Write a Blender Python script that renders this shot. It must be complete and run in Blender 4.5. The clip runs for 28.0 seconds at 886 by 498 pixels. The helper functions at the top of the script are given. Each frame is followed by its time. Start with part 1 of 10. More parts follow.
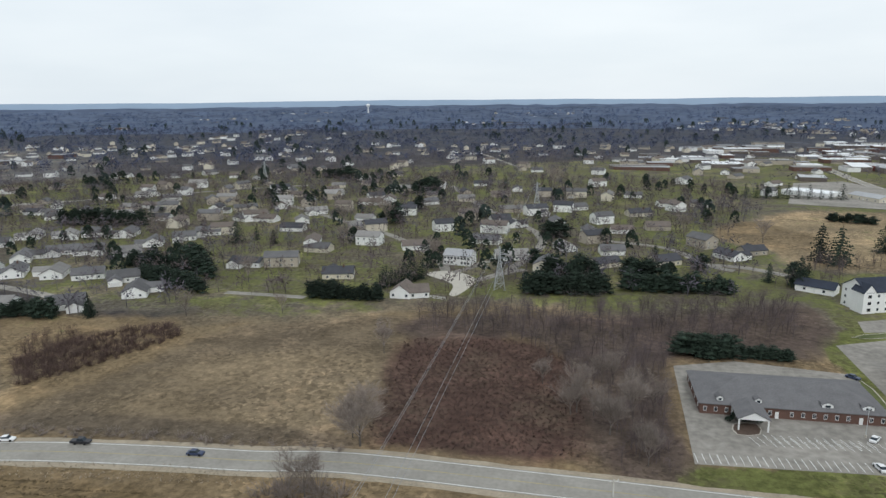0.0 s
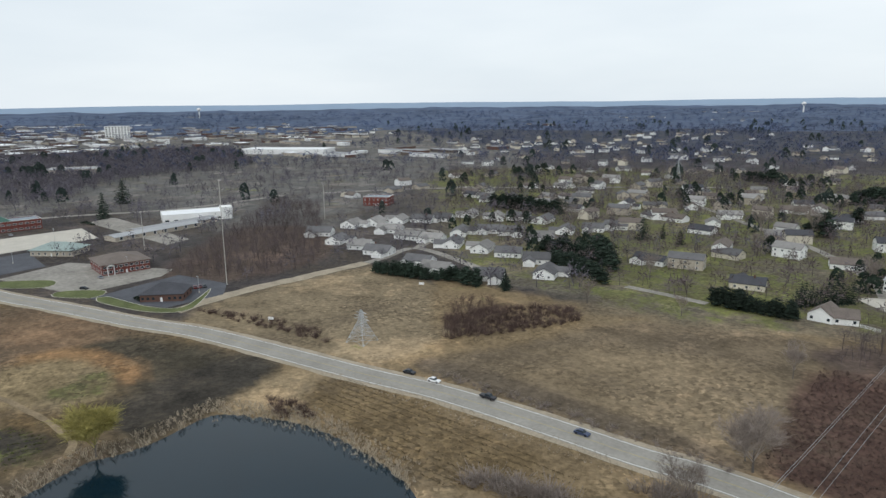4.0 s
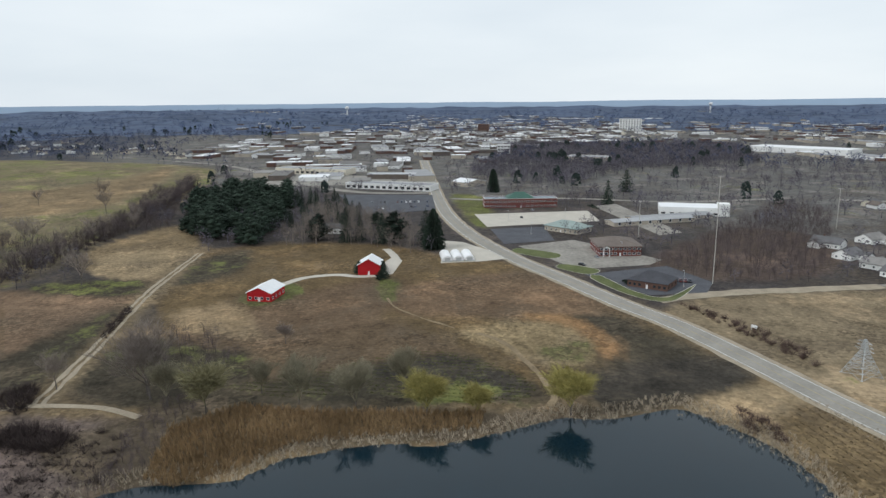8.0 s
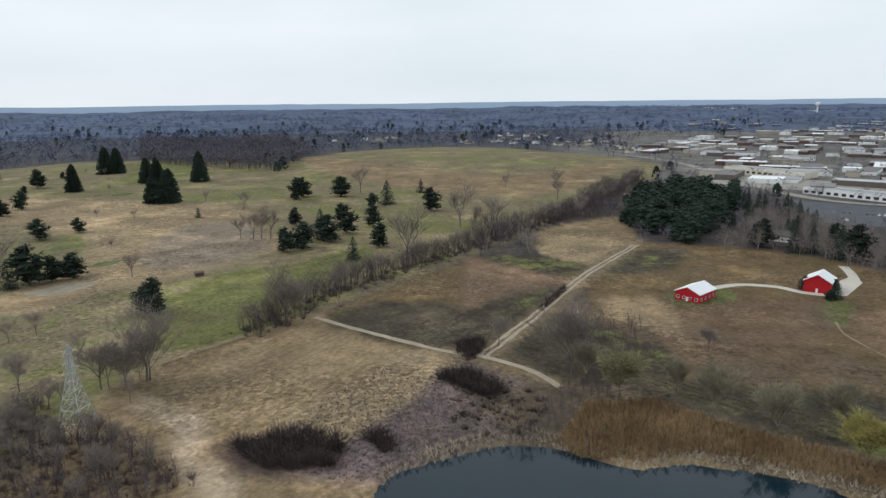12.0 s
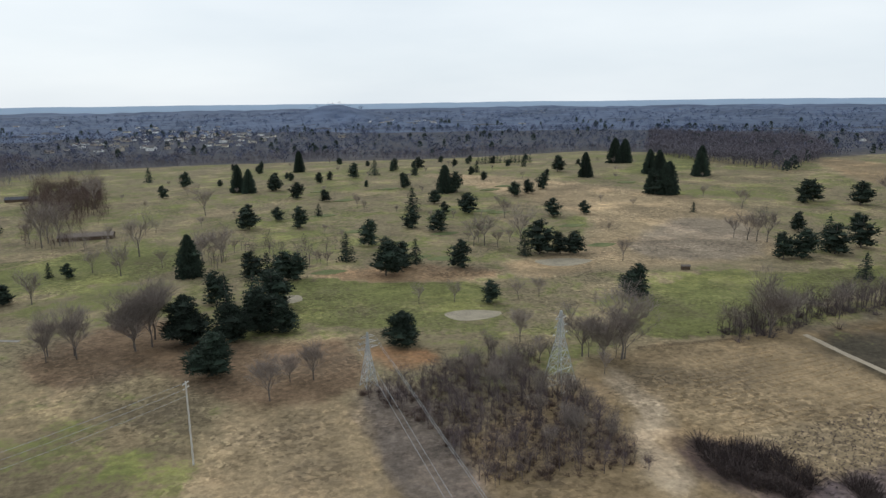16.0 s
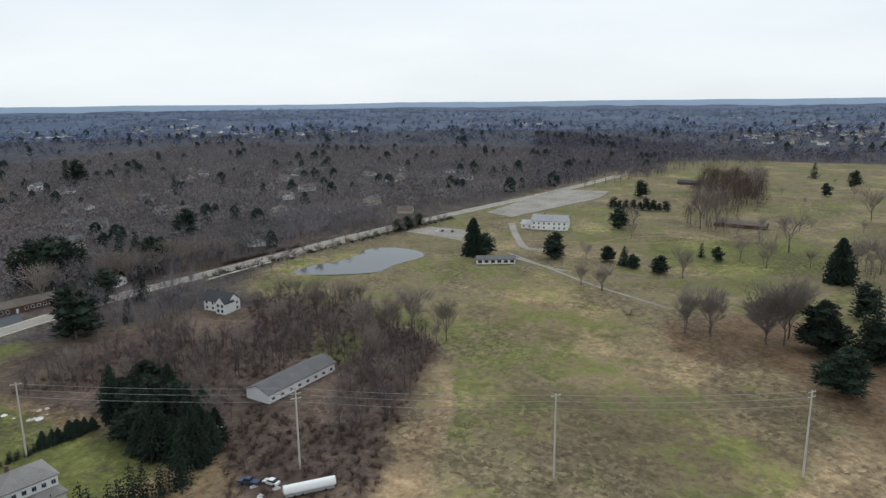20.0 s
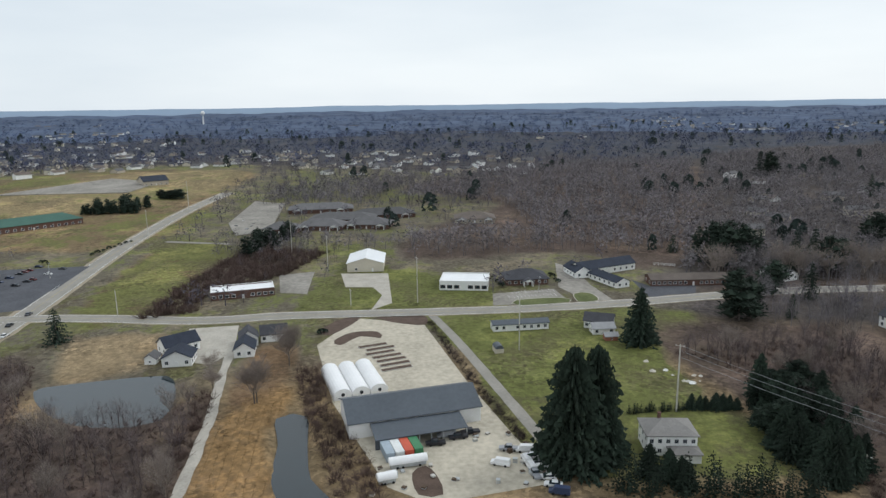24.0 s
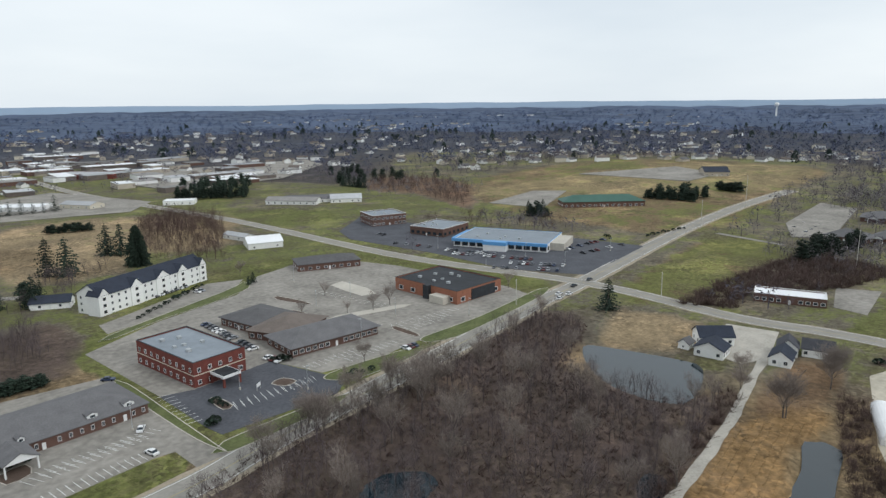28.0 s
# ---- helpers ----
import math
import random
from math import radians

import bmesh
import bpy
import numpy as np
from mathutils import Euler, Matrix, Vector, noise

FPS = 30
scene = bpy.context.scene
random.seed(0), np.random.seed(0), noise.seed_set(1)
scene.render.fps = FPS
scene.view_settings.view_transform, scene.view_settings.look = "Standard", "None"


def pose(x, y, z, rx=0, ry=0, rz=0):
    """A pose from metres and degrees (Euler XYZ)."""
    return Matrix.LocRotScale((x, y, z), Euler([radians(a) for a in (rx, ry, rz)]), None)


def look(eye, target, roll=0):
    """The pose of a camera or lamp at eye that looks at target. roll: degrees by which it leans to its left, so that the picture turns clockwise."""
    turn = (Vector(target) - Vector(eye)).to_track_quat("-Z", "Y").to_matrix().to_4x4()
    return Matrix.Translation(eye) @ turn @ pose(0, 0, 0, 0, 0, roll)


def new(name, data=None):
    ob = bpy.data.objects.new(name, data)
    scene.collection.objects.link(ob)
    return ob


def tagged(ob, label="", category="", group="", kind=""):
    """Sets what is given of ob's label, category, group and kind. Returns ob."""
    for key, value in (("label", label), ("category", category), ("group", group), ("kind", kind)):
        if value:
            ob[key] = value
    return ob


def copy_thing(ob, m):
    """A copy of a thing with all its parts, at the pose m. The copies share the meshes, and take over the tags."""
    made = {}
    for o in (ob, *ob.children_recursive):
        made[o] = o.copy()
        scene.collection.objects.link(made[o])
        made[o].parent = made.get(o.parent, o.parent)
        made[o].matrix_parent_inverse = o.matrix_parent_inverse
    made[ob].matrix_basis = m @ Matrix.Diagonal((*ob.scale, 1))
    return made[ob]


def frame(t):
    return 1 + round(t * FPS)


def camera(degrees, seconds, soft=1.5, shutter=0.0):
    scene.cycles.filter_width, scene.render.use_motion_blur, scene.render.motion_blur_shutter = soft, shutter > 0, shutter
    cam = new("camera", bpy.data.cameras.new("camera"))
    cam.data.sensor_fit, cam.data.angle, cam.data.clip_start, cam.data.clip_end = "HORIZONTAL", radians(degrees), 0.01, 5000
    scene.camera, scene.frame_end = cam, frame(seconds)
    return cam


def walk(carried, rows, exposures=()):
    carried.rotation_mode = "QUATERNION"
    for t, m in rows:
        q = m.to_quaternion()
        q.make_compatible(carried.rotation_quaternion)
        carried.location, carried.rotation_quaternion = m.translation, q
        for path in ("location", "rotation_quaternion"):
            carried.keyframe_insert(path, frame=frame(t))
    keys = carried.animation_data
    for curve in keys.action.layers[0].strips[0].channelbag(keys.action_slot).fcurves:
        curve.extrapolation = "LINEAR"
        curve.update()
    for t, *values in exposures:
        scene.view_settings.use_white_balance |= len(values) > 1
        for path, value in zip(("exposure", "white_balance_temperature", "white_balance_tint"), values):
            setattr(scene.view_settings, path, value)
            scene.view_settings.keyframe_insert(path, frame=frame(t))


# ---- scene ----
# camera: a hover over the fields that turns once round
cam = camera(65.85, 28.0, soft=1.45)
# seconds, x, y, z, yaw, pitch, roll
PATH = [
    (0, -1.31, -0.01, 93.67, 12.94, -12.41, -0.53),
    (0.5, -1.44, -0.45, 93.76, 18.40, -12.37, -0.55),
    (1, -1.63, -0.92, 93.83, 24.44, -12.35, -0.63),
    (1.5, -1.87, -1.38, 93.86, 29.04, -12.34, -0.65),
    (2, -2.19, -1.57, 93.57, 31.98, -12.31, -0.66),
    (2.5, -2.45, -1.59, 93.22, 34.19, -12.30, -0.64),
    (4.5, -2.58, -1.52, 92.86, 51.66, -12.16, -0.70),
    (5, -2.55, -1.46, 92.57, 57.08, -12.13, -0.72),
    (5.5, -2.43, -1.49, 92.39, 62.48, -12.13, -0.76),
    (6, -2.14, -1.69, 92.55, 67.63, -12.13, -0.75),
    (6.5, -1.84, -1.97, 92.81, 72.57, -12.16, -0.66),
    (7, -1.61, -2.28, 93.06, 77.52, -12.18, -0.61),
    (7.5, -1.48, -2.54, 93.27, 82.08, -12.22, -0.57),
    (8, -1.36, -2.69, 93.41, 86.58, -12.24, -0.58),
    (8.5, -1.20, -2.71, 93.50, 91.06, -12.26, -0.61),
    (9, -1.04, -2.60, 93.53, 95.52, -12.29, -0.63),
    (9.5, -0.81, -2.44, 93.53, 100.01, -12.29, -0.66),
    (10, -0.50, -2.26, 93.52, 104.53, -12.29, -0.65),
    (10.5, -0.15, -2.08, 93.50, 109.04, -12.26, -0.67),
    (11, 0.13, -1.93, 93.48, 113.57, -12.24, -0.69),
    (11.5, 0.35, -1.80, 93.47, 118.10, -12.23, -0.64),
    (12, 0.60, -1.64, 93.54, 122.64, -12.21, -0.66),
    (12.5, 0.78, -1.45, 93.60, 127.17, -12.21, -0.63),
    (14.5, 0.92, -1.25, 93.62, 146.67, -12.28, -0.64),
    (15, 1.10, -1.05, 93.61, 151.89, -12.26, -0.66),
    (15.5, 1.29, -0.85, 93.60, 157.28, -12.25, -0.70),
    (16, 1.44, -0.69, 93.53, 162.84, -12.22, -0.70),
    (16.5, 1.59, -0.50, 93.47, 168.51, -12.21, -0.64),
    (17, 1.71, -0.25, 93.47, 174.23, -12.20, -0.68),
    (17.5, 1.80, 0.05, 93.55, 180.51, -12.19, -0.58),
    (18, 1.87, 0.43, 93.67, 187.26, -12.21, -0.57),
    (18.5, 1.92, 0.81, 93.81, 194.18, -12.22, -0.57),
    (19, 1.94, 1.17, 93.96, 200.96, -12.27, -0.60),
    (19.5, 2.00, 1.44, 94.04, 207.72, -12.25, -0.67),
    (20, 2.09, 1.64, 94.02, 214.55, -12.24, -0.65),
    (20.5, 2.18, 1.77, 93.91, 221.34, -12.21, -0.72),
    (21, 2.23, 1.98, 93.71, 228.19, -12.18, -0.77),
    (21.5, 2.21, 2.16, 93.50, 234.97, -12.13, -0.88),
    (23.5, 2.05, 2.33, 93.34, 261.56, -12.02, -0.84),
    (24, 1.78, 2.48, 93.24, 268.15, -12.02, -0.83),
    (24.5, 1.43, 2.64, 93.20, 274.77, -12.02, -0.89),
    (25, 1.00, 2.72, 93.29, 281.26, -12.01, -0.83),
    (25.5, 0.54, 2.79, 93.42, 287.32, -12.03, -0.76),
    (26, 0.15, 2.89, 93.59, 292.78, -12.06, -0.68),
    (26.5, -0.14, 2.97, 93.77, 298.19, -12.11, -0.60),
    (27, -0.37, 2.93, 93.94, 303.46, -12.13, -0.56),
    (27.5, -0.50, 2.87, 94.07, 308.22, -12.16, -0.63),
    (28, -0.52, 2.78, 94.14, 312.66, -12.18, -0.66),
]
walk(cam, [(t, pose(x, y, z) @ pose(0, 0, 0, 90 + p, 0, w) @ pose(0, 0, 0, 0, 0, r)) for t, x, y, z, w, p, r in PATH])

# ---- light: overcast sky, wide soft sun ----
world = bpy.data.worlds.new("overcast")
scene.world = world
world.use_nodes = True
wn, wl = world.node_tree.nodes, world.node_tree.links
bg = wn["Background"]
sky = wn.new("ShaderNodeTexSky")
sky.sky_type, sky.sun_disc = "NISHITA", False
sky.sun_elevation, sky.sun_rotation = radians(42), radians(160)
sky_dim = wn.new("ShaderNodeVectorMath")
sky_dim.operation = "SCALE"
sky_dim.inputs["Scale"].default_value = 0.09
wl.new(sky.outputs[0], sky_dim.inputs[0])
wco = wn.new("ShaderNodeTexCoord")
wmap = wn.new("ShaderNodeMapping")
wmap.inputs["Scale"].default_value = (1.0, 1.0, 4.5)
wl.new(wco.outputs["Generated"], wmap.inputs[0])
cloud = wn.new("ShaderNodeTexNoise")
cloud.inputs["Scale"].default_value, cloud.inputs["Detail"].default_value = 1.6, 5.0
wl.new(wmap.outputs[0], cloud.inputs["Vector"])
cr = wn.new("ShaderNodeValToRGB")
cr.color_ramp.elements[0].position, cr.color_ramp.elements[0].color = 0.3, (0.71, 0.79, 0.86, 1)
cr.color_ramp.elements[1].position, cr.color_ramp.elements[1].color = 0.72, (0.88, 0.94, 0.98, 1)
wl.new(cloud.outputs["Fac"], cr.inputs[0])
wmix = wn.new("ShaderNodeMix")
wmix.data_type = "RGBA"
wmix.inputs[0].default_value = 0.93
wl.new(sky_dim.outputs[0], wmix.inputs[6])
wl.new(cr.outputs[0], wmix.inputs[7])
wl.new(wmix.outputs[2], bg.inputs["Color"])
bg.inputs["Strength"].default_value = 1.05

sun = new("sun", bpy.data.lights.new("sun", "SUN"))
sun.data.energy, sun.data.angle, sun.data.color = 1.0, radians(18), (0.97, 0.98, 0.97)
sun.matrix_world = look((60, -160, 150), (0, 0, 0))
scene.view_settings.exposure = 0.0


# ---- materials ----
def mat(name, base, spread=0.25, size=1.0, rough=0.9, bump=0.0, metal=0.0, fine=0.0, tint=None, random_by=0.0, stretch=(1, 1, 1)):
    """Noise-mottled surface: two scales of variation, a fine relief, and a change from piece to piece."""
    m = bpy.data.materials.new(name)
    m.use_nodes = True
    n, l = m.node_tree.nodes, m.node_tree.links
    b = n["Principled BSDF"]
    b.inputs["Roughness"].default_value, b.inputs["Metallic"].default_value = rough, metal
    b.inputs["Specular IOR Level"].default_value = 0.25
    co = n.new("ShaderNodeTexCoord")
    mp = n.new("ShaderNodeMapping")
    mp.inputs["Scale"].default_value = stretch
    l.new(co.outputs["Object"], mp.inputs[0])
    big, small = n.new("ShaderNodeTexNoise"), n.new("ShaderNodeTexNoise")
    big.inputs["Scale"].default_value, big.inputs["Detail"].default_value = 0.3 / size, 4
    small.inputs["Scale"].default_value, small.inputs["Detail"].default_value = 2.5 / size, 5
    for t in (big, small):
        l.new(mp.outputs[0], t.inputs["Vector"])
    add = n.new("ShaderNodeMath")
    add.operation = "ADD"
    l.new(big.outputs["Fac"], add.inputs[0])
    l.new(small.outputs["Fac"], add.inputs[1])
    ramp = n.new("ShaderNodeMapRange")
    ramp.inputs["From Min"].default_value, ramp.inputs["From Max"].default_value = 0.7, 1.3
    ramp.inputs["To Min"].default_value, ramp.inputs["To Max"].default_value = 1 - spread, 1 + spread
    l.new(add.outputs[0], ramp.inputs[0])
    value = ramp.outputs[0]
    if random_by:
        info = n.new("ShaderNodeObjectInfo")
        rr = n.new("ShaderNodeMapRange")
        rr.inputs["To Min"].default_value, rr.inputs["To Max"].default_value = 1 - random_by, 1 + random_by
        l.new(info.outputs["Random"], rr.inputs[0])
        mul = n.new("ShaderNodeMath")
        mul.operation = "MULTIPLY"
        l.new(value, mul.inputs[0])
        l.new(rr.outputs[0], mul.inputs[1])
        value = mul.outputs[0]
    col = n.new("ShaderNodeMix")
    col.data_type = "RGBA"
    col.inputs[6].default_value, col.inputs[7].default_value = (*base, 1), (*(tint or base), 1)
    l.new(big.outputs["Fac"], col.inputs[0])
    sc = n.new("ShaderNodeVectorMath")
    sc.operation = "SCALE"
    l.new(col.outputs[2], sc.inputs[0])
    l.new(value, sc.inputs["Scale"])
    l.new(sc.outputs[0], b.inputs["Base Color"])
    if bump:
        bm_ = n.new("ShaderNodeBump")
        bm_.inputs["Strength"].default_value, bm_.inputs["Distance"].default_value = bump, 0.1 * size
        l.new(small.outputs["Fac"], bm_.inputs["Height"])
        l.new(bm_.outputs[0], b.inputs["Normal"])
    return m


def island(m, by=0.35):
    """Lets each loose piece of a joined mesh vary in value."""
    n, l = m.node_tree.nodes, m.node_tree.links
    b = n["Principled BSDF"]
    src = b.inputs["Base Color"].links[0].from_socket
    g = n.new("ShaderNodeNewGeometry")
    r = n.new("ShaderNodeMapRange")
    r.inputs["To Min"].default_value, r.inputs["To Max"].default_value = 1 - by, 1 + by
    l.new(g.outputs["Random Per Island"], r.inputs[0])
    s = n.new("ShaderNodeVectorMath")
    s.operation = "SCALE"
    l.new(src, s.inputs[0])
    l.new(r.outputs[0], s.inputs["Scale"])
    l.new(s.outputs[0], b.inputs["Base Color"])
    return m


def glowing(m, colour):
    """Lets a plain far backdrop carry the sky's haze as emission."""
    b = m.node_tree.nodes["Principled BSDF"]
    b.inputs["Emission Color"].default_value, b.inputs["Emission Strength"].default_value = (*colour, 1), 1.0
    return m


ASPHALT = mat("asphalt", (0.285, 0.268, 0.238), 0.16, 3, 0.95, 0.1)
ASPHALT_DARK = mat("dark_asphalt", (0.085, 0.088, 0.10), 0.25, 3, 0.95, 0.1)
ASPHALT_OLD = mat("old_asphalt", (0.265, 0.246, 0.218), 0.32, 6, 0.95, 0.1)
CONCRETE = mat("concrete", (0.49, 0.455, 0.395), 0.12, 3, 0.9, 0.1)
YARD = mat("beige_yard_surface", (0.465, 0.420, 0.338), 0.24, 5, 0.92, 0.15)
GRAVEL = mat("gravel", (0.42, 0.39, 0.34), 0.2, 2, 0.95, 0.3)
FIELD_TRACK = mat("faint_field_track", (0.225, 0.17, 0.105), 0.35, 2, 0.98, 0.3)
DIRT_TRACK = mat("dirt_track", (0.33, 0.28, 0.21), 0.25, 2, 0.98, 0.3)
PAINT = mat("road_paint", (0.75, 0.75, 0.72), 0.15, 1, 0.7)
PAINT_Y = mat("yellow_paint", (0.36, 0.31, 0.17), 0.15, 1, 0.7)
WATER = mat("water", (0.005, 0.017, 0.026), 0.1, 20, 0.04)
POND_WATER = mat("shallow_pond_water", (0.016, 0.026, 0.031), 0.15, 8, 0.05)
POND_WATER.node_tree.nodes["Principled BSDF"].inputs["Specular IOR Level"].default_value = 0.6
WATER.node_tree.nodes["Principled BSDF"].inputs["Specular IOR Level"].default_value = 0.27
WHITE = mat("white_siding", (0.82, 0.82, 0.80), 0.06, 2, 0.6, 0.05, random_by=0.06)
CREAM = mat("cream_siding", (0.62, 0.57, 0.47), 0.08, 2, 0.7, random_by=0.1)
TAN_WALL = mat("tan_wall", (0.45, 0.40, 0.33), 0.1, 2, 0.8, random_by=0.1)
BRICK = mat("brick", (0.165, 0.052, 0.042), 0.2, 0.6, 0.9, 0.1)
BRICK_O = mat("orange_brick", (0.29, 0.125, 0.08), 0.15, 0.6, 0.9, 0.1)
BRICK_D = mat("dark_brick", (0.13, 0.075, 0.06), 0.2, 0.6, 0.9, 0.1)
RED = mat("barn_red", (0.42, 0.012, 0.018), 0.12, 2, 0.7, 0.05)
SHINGLE = mat("grey_shingle", (0.125, 0.122, 0.125), 0.16, 1.2, 0.95, 0.1, random_by=0.22)
SHINGLE_L = mat("light_grey_shingle", (0.23, 0.22, 0.21), 0.16, 1.2, 0.95, 0.1, random_by=0.25)
GRASS = mat("lawn_grass", (0.085, 0.115, 0.035), 0.35, 3, 0.95, 0.2, tint=(0.13, 0.13, 0.06))
MULCH = mat("mulch", (0.10, 0.07, 0.055), 0.3, 1, 0.95, 0.2)
SAND = mat("bunker_sand", (0.27, 0.235, 0.175), 0.3, 2, 0.95)
SHINGLE_D = mat("dark_shingle", (0.065, 0.066, 0.075), 0.18, 1.2, 0.95, 0.1, random_by=0.12)
SHINGLE_B = mat("brown_shingle", (0.15, 0.125, 0.11), 0.18, 1.2, 0.95, 0.1, random_by=0.15)
SHINGLE_NAVY = mat("slate_blue_shingle", (0.035, 0.042, 0.06), 0.18, 1.2, 0.9, 0.1)
METAL_WHITE = mat("white_metal_roof", (0.78, 0.79, 0.80), 0.06, 3, 0.45, random_by=0.05)
METAL_GREY = mat("grey_metal_roof", (0.085, 0.098, 0.115), 0.1, 3, 0.5)
METAL_GREEN = mat("green_metal_roof", (0.055, 0.125, 0.10), 0.12, 3, 0.6)
METAL_TEAL = mat("pale_teal_roof", (0.27, 0.33, 0.31), 0.12, 3, 0.6)
ROOF_TAR = mat("black_membrane_roof", (0.035, 0.038, 0.043), 0.25, 6, 0.8)
ROOF_GREY = mat("grey_membrane_roof", (0.24, 0.27, 0.30), 0.12, 6, 0.8)
ROOF_PALE = mat("pale_membrane_roof", (0.39, 0.395, 0.405), 0.12, 6, 0.8, random_by=0.25)
BLUE_FASCIA = mat("blue_fascia", (0.12, 0.33, 0.62), 0.06, 2, 0.5)
TRIM = mat("white_trim", (0.76, 0.76, 0.75), 0.05, 1, 0.6)
GLASS = mat("window_glass", (0.03, 0.04, 0.05), 0.2, 1, 0.08)
GALV = mat("galvanised_steel", (0.48, 0.50, 0.51), 0.12, 1, 0.5, metal=0.4)
POLE_WOOD = mat("weathered_pole_wood", (0.52, 0.50, 0.46), 0.15, 1, 0.9)
WOOD_DK = mat("dark_wood", (0.10, 0.07, 0.05), 0.2, 1, 0.9)
WIRE = mat("cable", (0.32, 0.33, 0.34), 0.05, 1, 0.5, metal=0.5)
RUBBER = mat("rubber", (0.02, 0.02, 0.02), 0.1, 1, 0.9)
POLY = mat("white_poly_film", (0.80, 0.80, 0.80), 0.05, 2, 0.4)
BARK = mat("bark", (0.12, 0.105, 0.095), 0.25, 0.5, 0.95, 0.2, random_by=0.2)
TWIG = island(mat("bare_twigs", (0.27, 0.228, 0.198), 0.25, 2, 0.95, random_by=0.2, tint=(0.20, 0.168, 0.15)), 0.2)
TWIG_PURPLE = island(mat("purplish_twigs", (0.142, 0.113, 0.108), 0.5, 9, 0.95, tint=(0.076, 0.061, 0.066)), 0.2)
TWIG_RED = island(mat("reddish_brush", (0.128, 0.084, 0.070), 0.45, 7, 0.95, tint=(0.070, 0.050, 0.046)), 0.25)
# grey-purple twigs with a little haze blue painted into both tones
TWIG_FAR = island(mat("hazed_far_twigs", (0.150, 0.134, 0.150), 0.6, 18, 0.95, tint=(0.070, 0.066, 0.088)), 0.15)
# twigs beyond 1 km, blued to imitate haze between camera and woods
TWIG_MISTY = island(mat("misty_twigs", (0.092, 0.104, 0.165), 0.65, 34, 0.95, tint=(0.038, 0.047, 0.086)), 0.15)
# backdrop land: haze is put in as a blue tint and weak emission
DISTANCE_LAND = glowing(mat("hazed_distant_land", (0.075, 0.092, 0.122), 0.75, 150, 0.95, tint=(0.026, 0.036, 0.062)), (0.010, 0.022, 0.052))
# added strip along the horizon, its pale glow stands in for haze
SKYLINE = glowing(mat("far_haze_ridge", (0.12, 0.16, 0.21), 0.12, 300, 0.95, tint=(0.10, 0.13, 0.17)), (0.20, 0.27, 0.36))
# skyline trees: the strong blue is haze mixed into the base colour
DISTANCE = island(mat("hazed_distant_woodland", (0.085, 0.118, 0.205), 0.6, 90, 0.95, tint=(0.032, 0.050, 0.100)), 0.25)
WOOD_BROWN = island(mat("brown_woodland_twigs", (0.222, 0.203, 0.210), 0.6, 16, 0.95, tint=(0.122, 0.110, 0.120)), 0.2)
SCRUB = island(mat("dark_wet_scrub", (0.070, 0.052, 0.048), 0.4, 4, 0.95, tint=(0.045, 0.034, 0.033)), 0.25)
BRIAR_TWIG = island(mat("purple_briar", (0.122, 0.097, 0.100), 0.35, 8, 0.95, tint=(0.082, 0.065, 0.070)), 0.25)
WILLOW = island(mat("budding_willow", (0.33, 0.29, 0.10), 0.2, 2, 0.9, random_by=0.12), 0.3)
WILLOW_G = island(mat("greening_willow", (0.22, 0.20, 0.11), 0.2, 2, 0.9), 0.3)
WILLOW_N = island(mat("grey_willow_twigs", (0.245, 0.222, 0.155), 0.2, 2, 0.9, random_by=0.12), 0.2)
PINE = island(mat("conifer_needles", (0.028, 0.044, 0.029), 0.35, 1.5, 0.9, random_by=0.35, tint=(0.017, 0.027, 0.021)), 0.35)
# needles lightened and blued, so far evergreens look veiled by haze
PINE_FAR = island(mat("hazed_conifer_needles", (0.040, 0.058, 0.050), 0.35, 4, 0.9, tint=(0.024, 0.036, 0.034)), 0.35)
REED = island(mat("dry_reeds", (0.275, 0.178, 0.088), 0.35, 5, 0.95, tint=(0.31, 0.22, 0.125)), 0.3)
SEDGE = island(mat("pale_sedge", (0.42, 0.355, 0.27), 0.2, 5, 0.95), 0.3)


